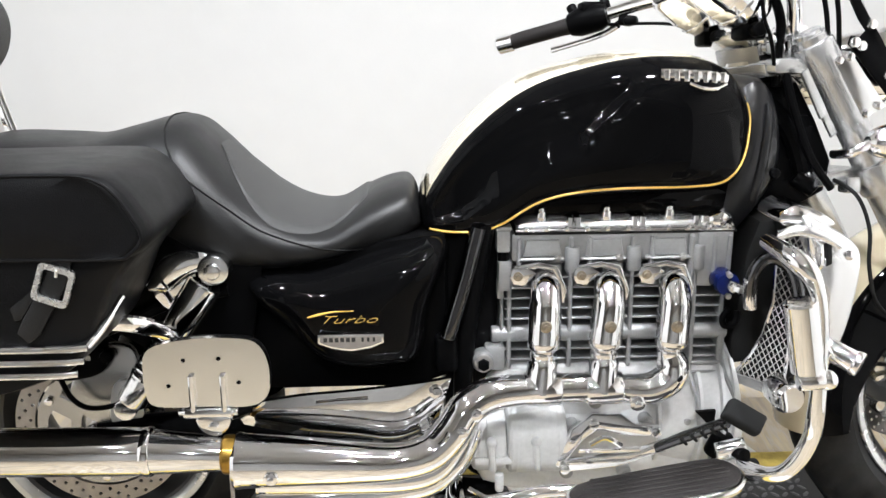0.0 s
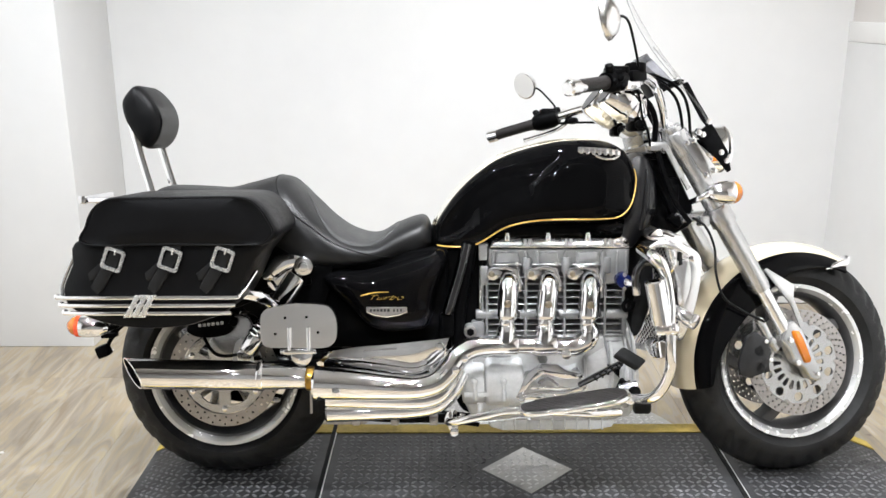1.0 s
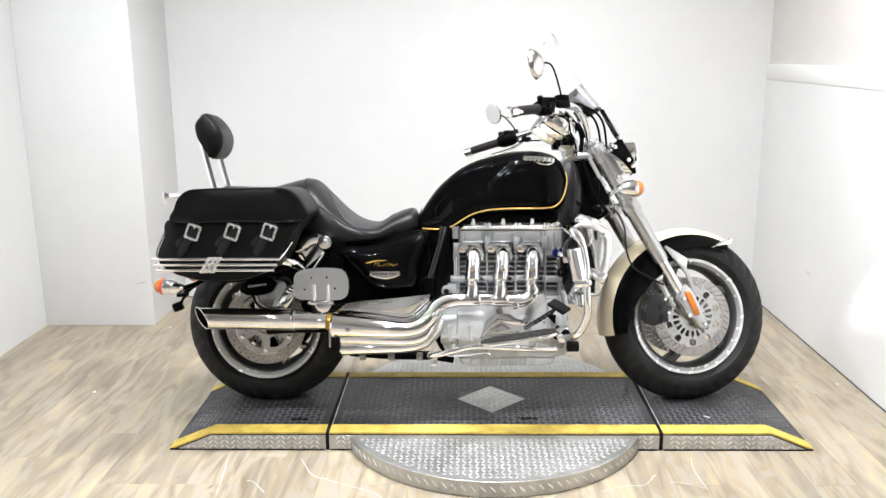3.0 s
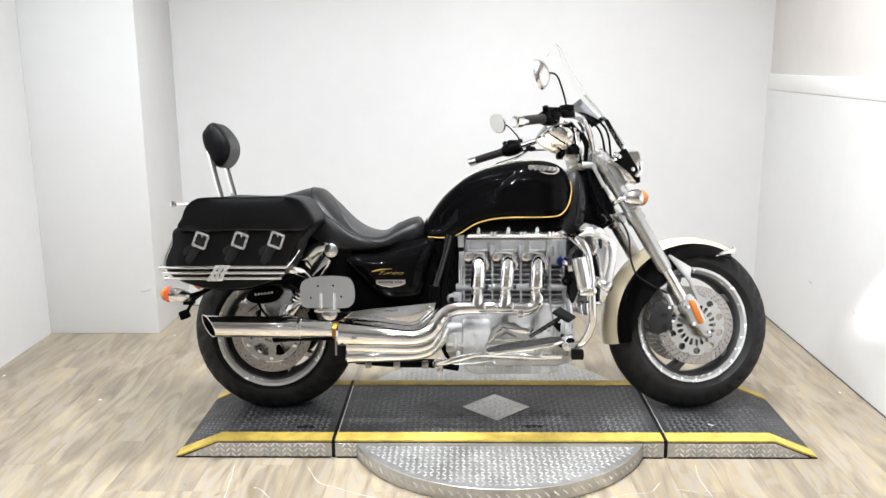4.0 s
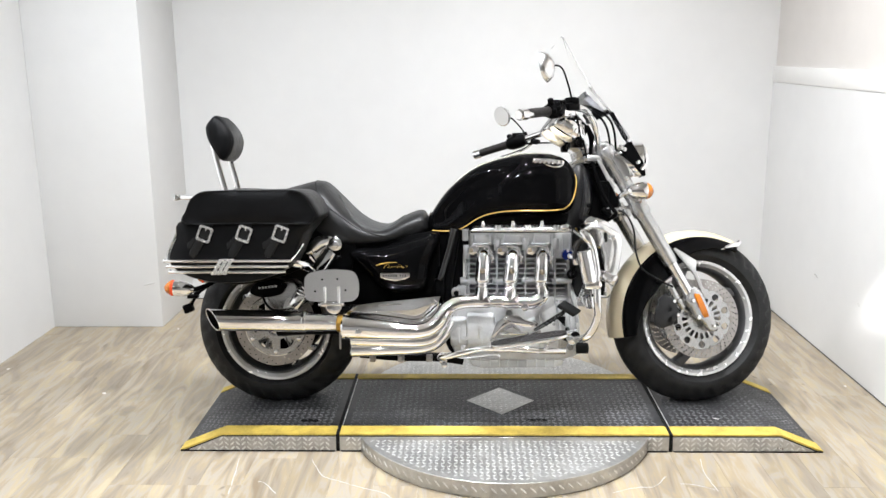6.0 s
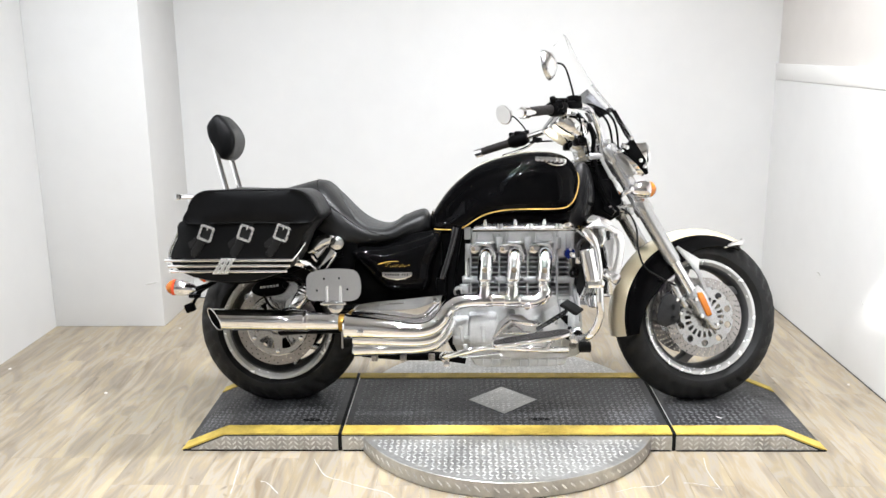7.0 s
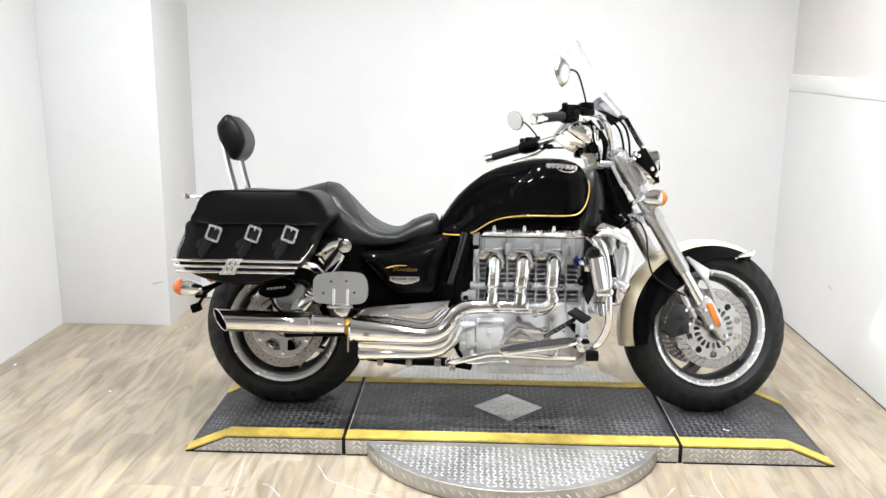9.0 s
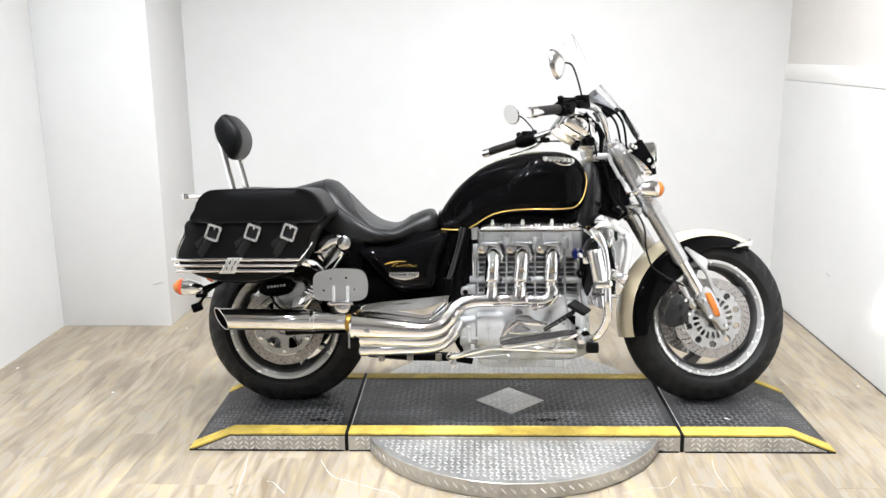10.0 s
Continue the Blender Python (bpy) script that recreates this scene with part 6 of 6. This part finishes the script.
for x, z in ((-0.165, 0.322), (-0.085, 0.322)):
    part("housing_lug", join(ball((x, -0.228, z), 0.010, 0.010, 0.010, 14, 8), tube([(x, -0.229, z), (x + 0.001, -0.233, 0.295), (x + 0.003, -0.226, 0.268)], 0.0065, 10)), CASTLIGHT, sm)
part("housing_band", join(rbox(-0.196, -0.227, 0.276, -0.118, -0.205, 0.290, 0.004), cyl((-0.150, -0.222, 0.258), (-0.150, -0.219, 0.222), 0.008, 14, 0.003)), CASTLIGHT, sm)
BELL = [(-0.03, -0.095, 0.305, 0.066), (0.02, -0.092, 0.305, 0.068), (0.08, -0.088, 0.304, 0.074), (0.14, -0.082, 0.306, 0.090), (0.19, -0.074, 0.312, 0.112), (0.225, -0.064, 0.320, 0.130), (0.262, -0.056, 0.326, 0.139), (0.290, -0.054, 0.328, 0.141)]
bell = part("bell_housing", tube([p[:3] for p in BELL], [p[3] for p in BELL], 48), CASTLIGHT, engine, "flared pale cast bell housing", sharp=50)
for x, y, z, r in ((0.150, -0.080, 0.307, 0.100), (0.222, -0.064, 0.320, 0.135), (0.262, -0.056, 0.326, 0.146), (0.284, -0.054, 0.328, 0.147)):
    part("bell_ridge", tube([(x - 0.005, y, z), (x - 0.003, y, z), (x + 0.003, y, z), (x + 0.005, y, z)], [r - 0.006, r, r, r - 0.006], 48, smooth=False), CASTLIGHT, bell)
# solid black plate: the shade of an opening drawn as colour
part("case_window", prism([(0.205, 0.362), (0.242, 0.364), (0.240, 0.325)], -0.206, -0.198, 0.0005, 1), SATIN, engine, "black triangular plate drawn as a dark opening")
for x, z in ((-0.01, 0.32), (0.03, 0.37), (0.125, 0.33), (0.20, 0.33), (0.265, 0.24), (-0.02, 0.23), (0.09, 0.225)):
    part("case_bolt", join(cyl((x, -0.150, z), (x, -0.178, z), 0.013, 16, 0.004), cyl((x, -0.176, z), (x, -0.182, z), 0.007, 6, 0.001)), CAST, engine)
bl = part("pressure_fitting", join(cyl((0.250, -0.15, 0.598), (0.250, -0.198, 0.598), 0.021, 24, 0.004)), BLUE, engine, "blue anodised pressure fitting")
part("fitting_hose_end", join(cyl((0.252, -0.195, 0.598), (0.256, -0.215, 0.597), 0.010, 12, 0.002), cyl((0.256, -0.21, 0.596), (0.274, -0.222, 0.592), 0.009, 6, 0.002)), POLISHED, bl)
for dz in (-0.02, 0.018):
    part("fitting_screw", cyl((0.250, -0.19, 0.598 + dz), (0.250, -0.204, 0.598 + dz), 0.0055, 10, 0.002), STEEL, bl)
part("braided_hose", tube([(0.276, -0.236, 0.572), (0.273, -0.238, 0.61), (0.278, -0.241, 0.638), (0.296, -0.244, 0.658), (0.318, -0.256, 0.654), (0.332, -0.272, 0.632), (0.338, -0.285, 0.59), (0.342, -0.285, 0.53)], 0.0112, 14), SMOKED, bike, "dark braided hose")
part("hose_fitting", join(cyl((0.272, -0.237, 0.622), (0.276, -0.236, 0.566), 0.0115, 16, 0.003)), CHROME, bike)
part("hose_loop", tube([(0.268, -0.16, 0.54), (0.255, -0.165, 0.525), (0.262, -0.165, 0.51), (0.28, -0.16, 0.515), (0.285, -0.155, 0.535)], 0.006, 8), SATIN, bike)

# ---- radiator, shroud, engine guard ----
rad = part("radiator", prism([(0.285, 0.43), (0.280, 0.468), (0.295, 0.63), (0.315, 0.70), (0.375, 0.705), (0.395, 0.68), (0.355, 0.44)], -0.150, 0.150, 0.006), GAP, bike, "black radiator behind a wire grille")
FACE = [(-0.150, 0.412), (-0.182, 0.460), (-0.202, 0.507), (-0.214, 0.57), (-0.208, 0.63), (-0.203, 0.695), (-0.255, 0.708), (-0.290, 0.690), (-0.297, 0.660), (-0.282, 0.638), (-0.258, 0.618), (-0.258, 0.55), (-0.262, 0.428)]


def on_grille(y, z, out=0.0):
    """The grille lies in a plane that faces backwards and outwards."""
    return (0.2057 - 0.388 * y + 0.065 * z - out, y - 0.39 * out, z)


def inside_poly(x, z, poly):
    hit = False
    for (xa, za), (xb, zb) in zip(poly, poly[1:] + poly[:1]):
        if (za > z) != (zb > z) and x < (xb - xa) * (z - za) / (zb - za) + xa:
            hit = not hit
    return hit


wires = []
for sgn in (1, -1):
    for k in range(-58, 58):
        pts, c = [], k * 0.0165
        for q in range(161):
            y = -0.14 - 0.17 * q / 160
            z = 0.56 + c + sgn * 1.25 * (y + 0.22)
            if inside_poly(y, z, FACE):
                pts.append((y, z))
        if len(pts) > 3:
            wires.append(tube([on_grille(*pts[0]), on_grille(*pts[-1])], 0.0010, 5, smooth=False))
gr = part("grille_mesh", join(*wires), STEEL, bike, "diamond wire radiator grille")
gr["kind"] = "stuff"
part("radiator_side", prism([(0.372, 0.45), (0.352, 0.60), (0.345, 0.70), (0.385, 0.715), (0.425, 0.68), (0.425, 0.50), (0.405, 0.45)], -0.238, 0.238, 0.004), GAP, rad, "black radiator side tank")
part("grille_backing", loft([[on_grille(y, z, -0.012) for y, z in FACE], [on_grille(y, z, -0.02) for y, z in FACE]]), GAP, rad)
part("grille_frame", tube([on_grille(y, z) for y, z in FACE + FACE[:1]], 0.0035, 8, smooth=False, caps=False), CHROME, rad)
part("grille_sill", loft([[on_grille(y, z + dz, 0.004) for y, z, dz in ((-0.146, 0.412, 0.0), (-0.262, 0.430, 0.0), (-0.262, 0.430, -0.020), (-0.146, 0.412, -0.014))], [on_grille(y, z + dz, -0.01) for y, z, dz in ((-0.146, 0.412, 0.0), (-0.262, 0.430, 0.0), (-0.262, 0.430, -0.020), (-0.146, 0.412, -0.014))]]), SILVER, rad, "silver sill below the grille")
part("lower_cup", join(tube([(0.318, -0.262, 0.437), (0.320, -0.275, 0.437), (0.322, -0.315, 0.436), (0.323, -0.325, 0.436)], [0.020, 0.028, 0.028, 0.022], 24, smooth=False)), CHROME, rad, "rounded chrome cup")
SHROUD = mat("brushed_bright_shroud", (0.86, 0.86, 0.86), 0.2, 0.9, rough_var=0.05, scale=10)
SHIFT = Matrix.Translation((-0.006, -0.028, 0.0))
SHR = [(0.345, 0.738), (0.395, 0.714), (0.438, 0.686), (0.449, 0.652), (0.442, 0.573), (0.427, 0.507), (0.402, 0.446), (0.384, 0.462), (0.388, 0.523), (0.374, 0.596), (0.362, 0.655), (0.352, 0.700)]
sh = part("radiator_shroud", dome(smooth_outline(SHR, 4), [(1.0, -0.10), (1.0, -0.228), (0.97, -0.240), (0.90, -0.247), (0.6, -0.251), (0.3, -0.252), (0.0, -0.252)]), SHROUD, bike, "bright polished radiator shroud", sharp=50, m=SHIFT)
part("shroud_crown", dome(smooth_outline([(0.308, 0.726), (0.314, 0.740), (0.332, 0.750), (0.360, 0.745), (0.400, 0.726), (0.405, 0.714), (0.36, 0.712), (0.322, 0.714)], 4), [(1.0, -0.14), (1.0, -0.210), (0.93, -0.226), (0.6, -0.234), (0.0, -0.236)]), CHROME, sh, m=SHIFT)
part("shroud_hood", tube([(0.308, -0.238, 0.700), (0.335, -0.246, 0.712), (0.375, -0.25, 0.702), (0.405, -0.25, 0.685)], [0.007, 0.010, 0.010, 0.007], 12), SHROUD, sh, m=SHIFT)
part("shroud_inset", dome(smooth_outline([(0.368, 0.662), (0.406, 0.670), (0.416, 0.614), (0.401, 0.549), (0.384, 0.545), (0.376, 0.600)], 4), [(1.0, -0.245), (0.98, -0.254), (0.92, -0.259), (0.5, -0.262), (0.0, -0.2625)]), SHROUD, sh, "raised chrome inset", m=SHIFT)
part("inset_bolt", cyl((0.412, -0.262, 0.675), (0.412, -0.274, 0.675), 0.008, 12, 0.003), CHROME, sh, m=SHIFT)
peg_top, peg_low = Vector((0.281, -0.410, 0.636)), Vector((0.304, -0.410, 0.522))
down = (peg_low - peg_top).normalized()
peg = part("highway_peg", tube([peg_top + down * 0.016, peg_top, peg_top, peg_top + down * 0.003, peg_low - down * 0.004, peg_low], [0.010, 0.0115, 0.0225, 0.0255, 0.0255, 0.022], 28, smooth=False), CHROME, bike, "folded chrome footpeg on the engine guard")
part("peg_bolt", cyl(peg_top + down * 0.015, peg_top + down * 0.006, 0.007, 6, 0.001), STEEL, peg)
part("peg_clamp", cyl((0.285, -0.420, 0.510), (0.326, -0.420, 0.513), 0.014, 18, 0.003), CHROME, peg)
part("clamp_ball", ball((0.330, -0.420, 0.513), 0.016, 0.016, 0.016, 16, 10), CHROME, peg)
part("guard_end", join(cyl((0.345, -0.345, 0.545), (0.392, -0.385, 0.524), 0.0185, 24, 0.004), cyl((0.388, -0.381, 0.526), (0.397, -0.389, 0.522), 0.021, 24, 0.003)), CHROME, bike, "capped chrome guard end")
part("engine_guard", tube([(0.268, -0.300, 0.702), (0.283, -0.365, 0.692), (0.301, -0.385, 0.674), (0.313, -0.387, 0.652), (0.323, -0.388, 0.620), (0.331, -0.388, 0.566), (0.333, -0.388, 0.510), (0.335, -0.385, 0.435), (0.337, -0.375, 0.395), (0.325, -0.365, 0.350), (0.302, -0.345, 0.312), (0.275, -0.29, 0.292), (0.250, -0.18, 0.280), (0.22, -0.12, 0.275)],
     [0.013, 0.017, 0.016, 0.013, 0.011, 0.011, 0.012, 0.014, 0.014, 0.014, 0.014, 0.014, 0.014, 0.014], 18), CHROME, bike, "chrome engine guard tube")
part("guard_clamp", cyl((0.248, -0.19, 0.27), (0.262, -0.20, 0.315), 0.020, 18, 0.004), SATIN, bike)
part("rubber_bumper", cyl((0.284, -0.20, 0.241), (0.330, -0.20, 0.241), 0.021, 20, 0.005), GAP, bike, "black rubber bumper below the guard")

# ---- foot controls ----
PADO = [(-0.053, -0.360), (-0.045, -0.392), (-0.012, -0.412), (0.08, -0.424), (0.185, -0.424), (0.226, -0.405), (0.240, -0.368), (0.226, -0.326), (0.19, -0.310), (0.08, -0.312), (-0.012, -0.320), (-0.043, -0.334)]
tilt = Matrix.Translation((0.0, 0, 0.283)) @ pose(0, 0, 0, 0, -9.1)


def flat_board(outline, z0, z1, bevel):
    return prism([(x, -y) for x, y in outline], z0, z1, bevel, 3)


board = part("rider_footboard", flat_board(smooth_outline(PADO, 4), 0.0, 0.014, 0.005), CHROME, bike, "chrome-edged rider footboard with rubber pad", m=tilt @ pose(0, 0, 0, 90))
c = (0.093, -0.367)
inner_pad = [(c[0] + (x - c[0]) * 0.955, c[1] + (y - c[1]) * 0.86) for x, y in PADO]
part("rubber_pad", flat_board(smooth_outline(inner_pad, 4), 0.0125, 0.0170, 0.002), GRIP, board, "black ribbed rubber pad", m=tilt @ pose(0, 0, 0, 90))
for k in range(7):
    y = -0.405 + 0.0128 * k
    part("pad_rib", rbox(-0.030 + 0.008 * abs(k - 3), y - 0.0035, 0.0165, 0.218 - 0.006 * abs(k - 3), y + 0.0035, 0.0186, 0.001, 1), GRIP, board, m=tilt)
for ax in (0.02, 0.17):
    part("board_arm", tube([(ax - 0.01, -0.265, 0.258), (ax, -0.30, 0.268 + 0.10 * ax), (ax, -0.365, 0.276 + 0.14 * ax)], 0.009, 12), CHROME, board, "chrome board support arm")
part("footboard_bracket", join(tube([(-0.235, -0.17, 0.205), (-0.232, -0.25, 0.213), (-0.15, -0.282, 0.240), (-0.07, -0.288, 0.258), (0.05, -0.285, 0.254), (0.15, -0.28, 0.247), (0.235, -0.25, 0.240)], 0.012, 12), cyl((-0.225, -0.14, 0.200), (-0.225, -0.245, 0.200), 0.015, 20, 0.004), cyl((-0.222, -0.235, 0.186), (-0.222, -0.260, 0.186), 0.012, 16, 0.003)), CHROME, bike, "chrome footboard bracket")
arm_o = [(-0.052, 0.275), (-0.022, 0.345), (0.012, 0.372), (0.064, 0.372), (0.09, 0.352), (0.135, 0.345), (0.14, 0.33), (0.085, 0.328), (0.025, 0.343), (-0.005, 0.320), (-0.03, 0.285), (0.10, 0.300), (0.145, 0.318), (0.15, 0.300), (0.06, 0.27), (-0.03, 0.262)]
part("control_plate", join(prism(arm_o, -0.232, -0.214, 0.004, 2), tube([(0.01, -0.235, 0.318), (0.035, -0.238, 0.332), (0.065, -0.238, 0.315)], 0.005, 8), rbox(-0.01, -0.236, 0.300, 0.10, -0.226, 0.308, 0.002, 1)), CHROME, bike, "chrome cast control plate")
for x, z in ((0.015, 0.357), (0.125, 0.340), (-0.035, 0.272)):
    part("plate_bolt", join(cyl((x, -0.230, z), (x, -0.244, z), 0.009, 16, 0.003)), POLISHED, bike)
ped = part("brake_pedal", tube([(0.120, -0.262, 0.322), (0.155, -0.278, 0.347), (0.198, -0.305, 0.380), (0.220, -0.322, 0.398)], [0.007, 0.0085, 0.0085, 0.0085], 12, flat=1.5), SMOKED, bike, "dark metal brake pedal arm")
cp, lv, sv = Vector((0.238, -0.342, 0.416)), Vector((0.068, 0.0, -0.042)), Vector((0.035, 0.050, 0.012))
nv = lv.cross(sv).normalized()
pm = Matrix((lv.normalized(), sv.normalized(), nv)).transposed().to_4x4()
part("pedal_pad", box(0, 0, 0, 0.074, 0.054, 0.018, 0.007, 3), GAP, ped, "black rubber brake pedal pad", m=Matrix.Translation(cp) @ pm)
for k in range(5):
    q = Vector((0.158, -0.280, 0.349)).lerp(Vector((0.212, -0.315, 0.391)), k / 4)
    part("arm_rib", cyl(q + Vector((-0.006, -0.013, 0.006)), q + Vector((0.006, -0.013, -0.006)), 0.0028, 8, 0.001), GAP, ped)
part("pedal_spring_post", join(cyl((0.235, -0.24, 0.30), (0.285, -0.245, 0.315), 0.016, 16, 0.003), cyl((0.26, -0.18, 0.285), (0.26, -0.27, 0.285), 0.018, 18, 0.004)), POLISHED, bike)
part("hinge_end", cyl((0.268, -0.245, 0.30), (0.276, -0.265, 0.30), 0.017, 20, 0.004), SATIN, bike)
part("brake_line", tube([(-0.205, -0.215, 0.225), (-0.16, -0.235, 0.212), (-0.09, -0.24, 0.218), (-0.03, -0.235, 0.224), (-0.01, -0.23, 0.215)], 0.0045, 8), CHROME, bike)

clampb = part("bar_clamp", join(prism([(0.298, 0.992), (0.330, 1.012), (0.358, 0.985), (0.358, 0.958), (0.310, 0.950)], -0.075, 0.075, 0.007), cyl((0.318, -0.07, 0.988), (0.318, -0.092, 0.988), 0.012, 16, 0.003), cyl((0.345, -0.07, 0.968), (0.345, -0.088, 0.968), 0.008, 12, 0.002)), SILVER, bike, "silver handlebar clamp block", m=STEER)
part("switch_plate", rbox(0.306, -0.0785, 0.966, 0.340, -0.074, 0.976, 0.002, 1), SATIN, clampb, "black switch plate", m=STEER)

# ---- cables ----
CABLES = [[(0.24, -0.15, 1.12), (0.294, -0.09, 1.099), (0.322, -0.09, 1.069), (0.336, -0.09, 1.028), (0.333, -0.09, 0.987), (0.330, -0.09, 0.92)],
          [(0.14, 0.32, 1.068), (0.22, 0.26, 1.066), (0.28, 0.19, 1.055), (0.315, 0.12, 1.02), (0.325, 0.08, 0.96)],
          [(0.22, -0.24, 1.128), (0.275, -0.18, 1.140), (0.319, -0.14, 1.131), (0.352, -0.14, 1.112), (0.374, -0.14, 1.087), (0.388, -0.14, 1.047), (0.397, -0.14, 0.975)],
          [(0.22, -0.23, 1.118), (0.285, -0.17, 1.146), (0.338, -0.135, 1.142), (0.376, -0.135, 1.122), (0.402, -0.135, 1.092), (0.415, -0.135, 1.047), (0.420, -0.135, 0.975)],
          [(0.26, -0.14, 1.115), (0.277, -0.12, 1.085), (0.285, -0.12, 1.035), (0.299, -0.12, 1.0), (0.307, -0.12, 0.955)],
          [(0.43, -0.10, 0.76), (0.455, -0.15, 0.73), (0.478, -0.16, 0.67), (0.482, -0.16, 0.60), (0.51, -0.15, 0.53), (0.57, -0.14, 0.49), (0.64, -0.14, 0.455)],
          [(0.33, -0.12, 0.94), (0.345, -0.125, 0.88), (0.375, -0.13, 0.80), (0.42, -0.13, 0.74)]]
for i, pts in enumerate(CABLES):
    part("cable", tube(pts, (0.0085, 0.0034, 0.0044, 0.0044, 0.0034, 0.0036, 0.0075)[i], 10), SATIN if i != 5 else GAP, bike, "black control cable", m=STEER)
part("wiring_loom", join(tube([(0.33, -0.06, 0.90), (0.36, -0.09, 0.84), (0.39, -0.08, 0.78), (0.41, -0.05, 0.74)], 0.016, 10), tube([(0.34, -0.02, 0.88), (0.375, -0.06, 0.80), (0.42, -0.03, 0.75)], 0.018, 10), box(0.38, -0.07, 0.84, 0.04, 0.05, 0.06, 0.008)), SATIN, bike, "black wiring behind the fork", m=STEER)

# ---- chips on the floor and scuffs on the walls ----
random.seed(11)
for x, y in ((-2.294, 0.507), (-1.678, 1.105), (1.523, 0.302), (-1.719, 0.212), (1.352, 0.893)):
    chip = thing("debris_chip", "small pale chip of debris lying on the floor", "debris", None, "chips on the floor")
    n = 6
    outline = [(x + random.uniform(0.004, 0.010) * math.cos(2 * math.pi * q / n), y + random.uniform(0.004, 0.010) * math.sin(2 * math.pi * q / n)) for q in range(n)]
    part("chip", loft([[(px, py, 0.0004) for px, py in outline], [(x + (px - x) * 0.7, y + (py - y) * 0.7, 0.004) for px, py in outline]]), WALLUP, chip)
SCUFF = mat("grey_scuff", (0.50, 0.49, 0.475), 0.6, 0.0, var=0.15, scale=40)
for wall, pts in ((wr, [(X_R - 0.0006, 0.865, 0.342), (X_R - 0.0006, 0.893, 0.352), (X_R - 0.0006, 0.915, 0.349)]), (wr, [(X_R - 0.0006, 0.400, 0.336), (X_R - 0.0006, 0.418, 0.345)]),
                  (pier, [(-1.862, 1.1494, 0.233), (-1.840, 1.1494, 0.238), (-1.800, 1.1494, 0.246)])):
    part("scuff", tube(pts, [0.0012] + [0.0035] * (len(pts) - 2) + [0.0012], 6), SCUFF, wall)

# ---- floor planks ----
PW, PL = 0.152, 1.22


def plank_mesh(w, l):
    bm = rbox(0, 0, -0.006, w - 0.0005, l - 0.0005, 0.0, 0.0004, 1)
    me = bpy.data.meshes.new("plank")
    bm.to_mesh(me)
    bm.free()
    me.materials.append(PLANK)
    return me


full = plank_mesh(PW, PL)
short = {q: plank_mesh(PW, q - 0.08) for q in (0.2, 0.4, 0.6, 0.8, 1.0)}
random.seed(4)
for i in range(-16, 13):
    shift = random.choice((0.0, 0.4, 0.8, 0.2, 0.6, 1.0))
    for j in range(-4, 4):
        x, y = i * PW, j * PL + shift - 0.6
        if x + PW < X_L - 0.1 or x > X_R + 0.1 or y > Y_B + 0.25 or y < -5.55:
            continue
        ob = new("plank", full)
        ob.parent = floor
        ob.location = (x, y, 0.0)
        if j == -4 and shift > 0.1:
            ob = new("plank", short[shift])
            ob.parent = floor
            ob.location = (x, -5.4, 0.0)
far = bmesh.new()
for k in range(-33, 33):
    for y0 in (-5.4, -5.02):
        if not (-2.45 < k * PW < 1.68):
            far = join(far, rbox(k * PW, y0, -0.006, k * PW + PW - 0.0009, y0 + (0.376 if y0 < -5.2 else 2.4), 0.0, 0))
part("plank", far, PLANK, floor)["kind"] = "stuff"

# ---- scuffs and small litter ----
for pts in ([(-0.701, -0.409), (-0.641, -0.531), (-0.583, -0.566), (-0.509, -0.609), (-0.41, -0.658), (-0.36, -0.74)], [(-0.86, -0.572), (-0.83, -0.589), (-0.781, -0.657)],
            [(-0.968, -0.404), (-0.951, -0.555), (-0.941, -0.66)], [(0.351, -0.644), (0.433, -0.608), (0.502, -0.598), (0.552, -0.527)],
            [(0.591, -0.579), (0.64, -0.587), (0.698, -0.62)], [(0.708, -0.393), (0.695, -0.506), (0.704, -0.629)]):
    line = catmull([(x, y, 0.0) for x, y in pts], 6)
    random.seed(len(pts) + int(100 * abs(pts[0][0])))
    rows = []
    for i, p in enumerate(line):
        d = (line[min(i + 1, len(line) - 1)] - line[max(i - 1, 0)]).normalized()
        side, w, j = Vector((-d.y, d.x, 0)), random.uniform(0.0006, 0.0022), random.uniform(-0.0015, 0.0015)
        q = p + side * j
        rows.append([q - side * w + Vector((0, 0, 0.0006)), q + side * w + Vector((0, 0, 0.0006)), q + side * w - Vector((0, 0, 0.001)), q - side * w - Vector((0, 0, 0.001))])
    part("floor_scuff", loft(rows), SCUFF, floor, "thin dark scuff line")
chip = part("paint_chip", box(0.816, -0.192, H + 0.0032, 0.024, 0.005, 0.0012, 0.0004, 1, pose(0, 0, 0, 0, 0, -38)), TRIMW)
tagged(chip, "small white paint chip lying on the ramp", "chip")
random.seed(8)
for name, cx, cy, a, b in (("rubber_smear", -0.74, -0.212, 0.040, 0.014), ("rubber_smear", 0.135, -0.203, 0.048, 0.012)):
    out = [(cx + a * random.uniform(0.75, 1.1) * math.cos(t), cy + b * random.uniform(0.7, 1.15) * math.sin(t)) for t in (2 * math.pi * k / 22 for k in range(22))]
    smear = part(name, loft([[(x, y, H - 0.001) for x, y in out], [(x, y, H + 0.0013) for x, y in out]]), GAP)
    tagged(smear, "dark rubber smear on the worn tread plate", "smear", group="rubber smears")
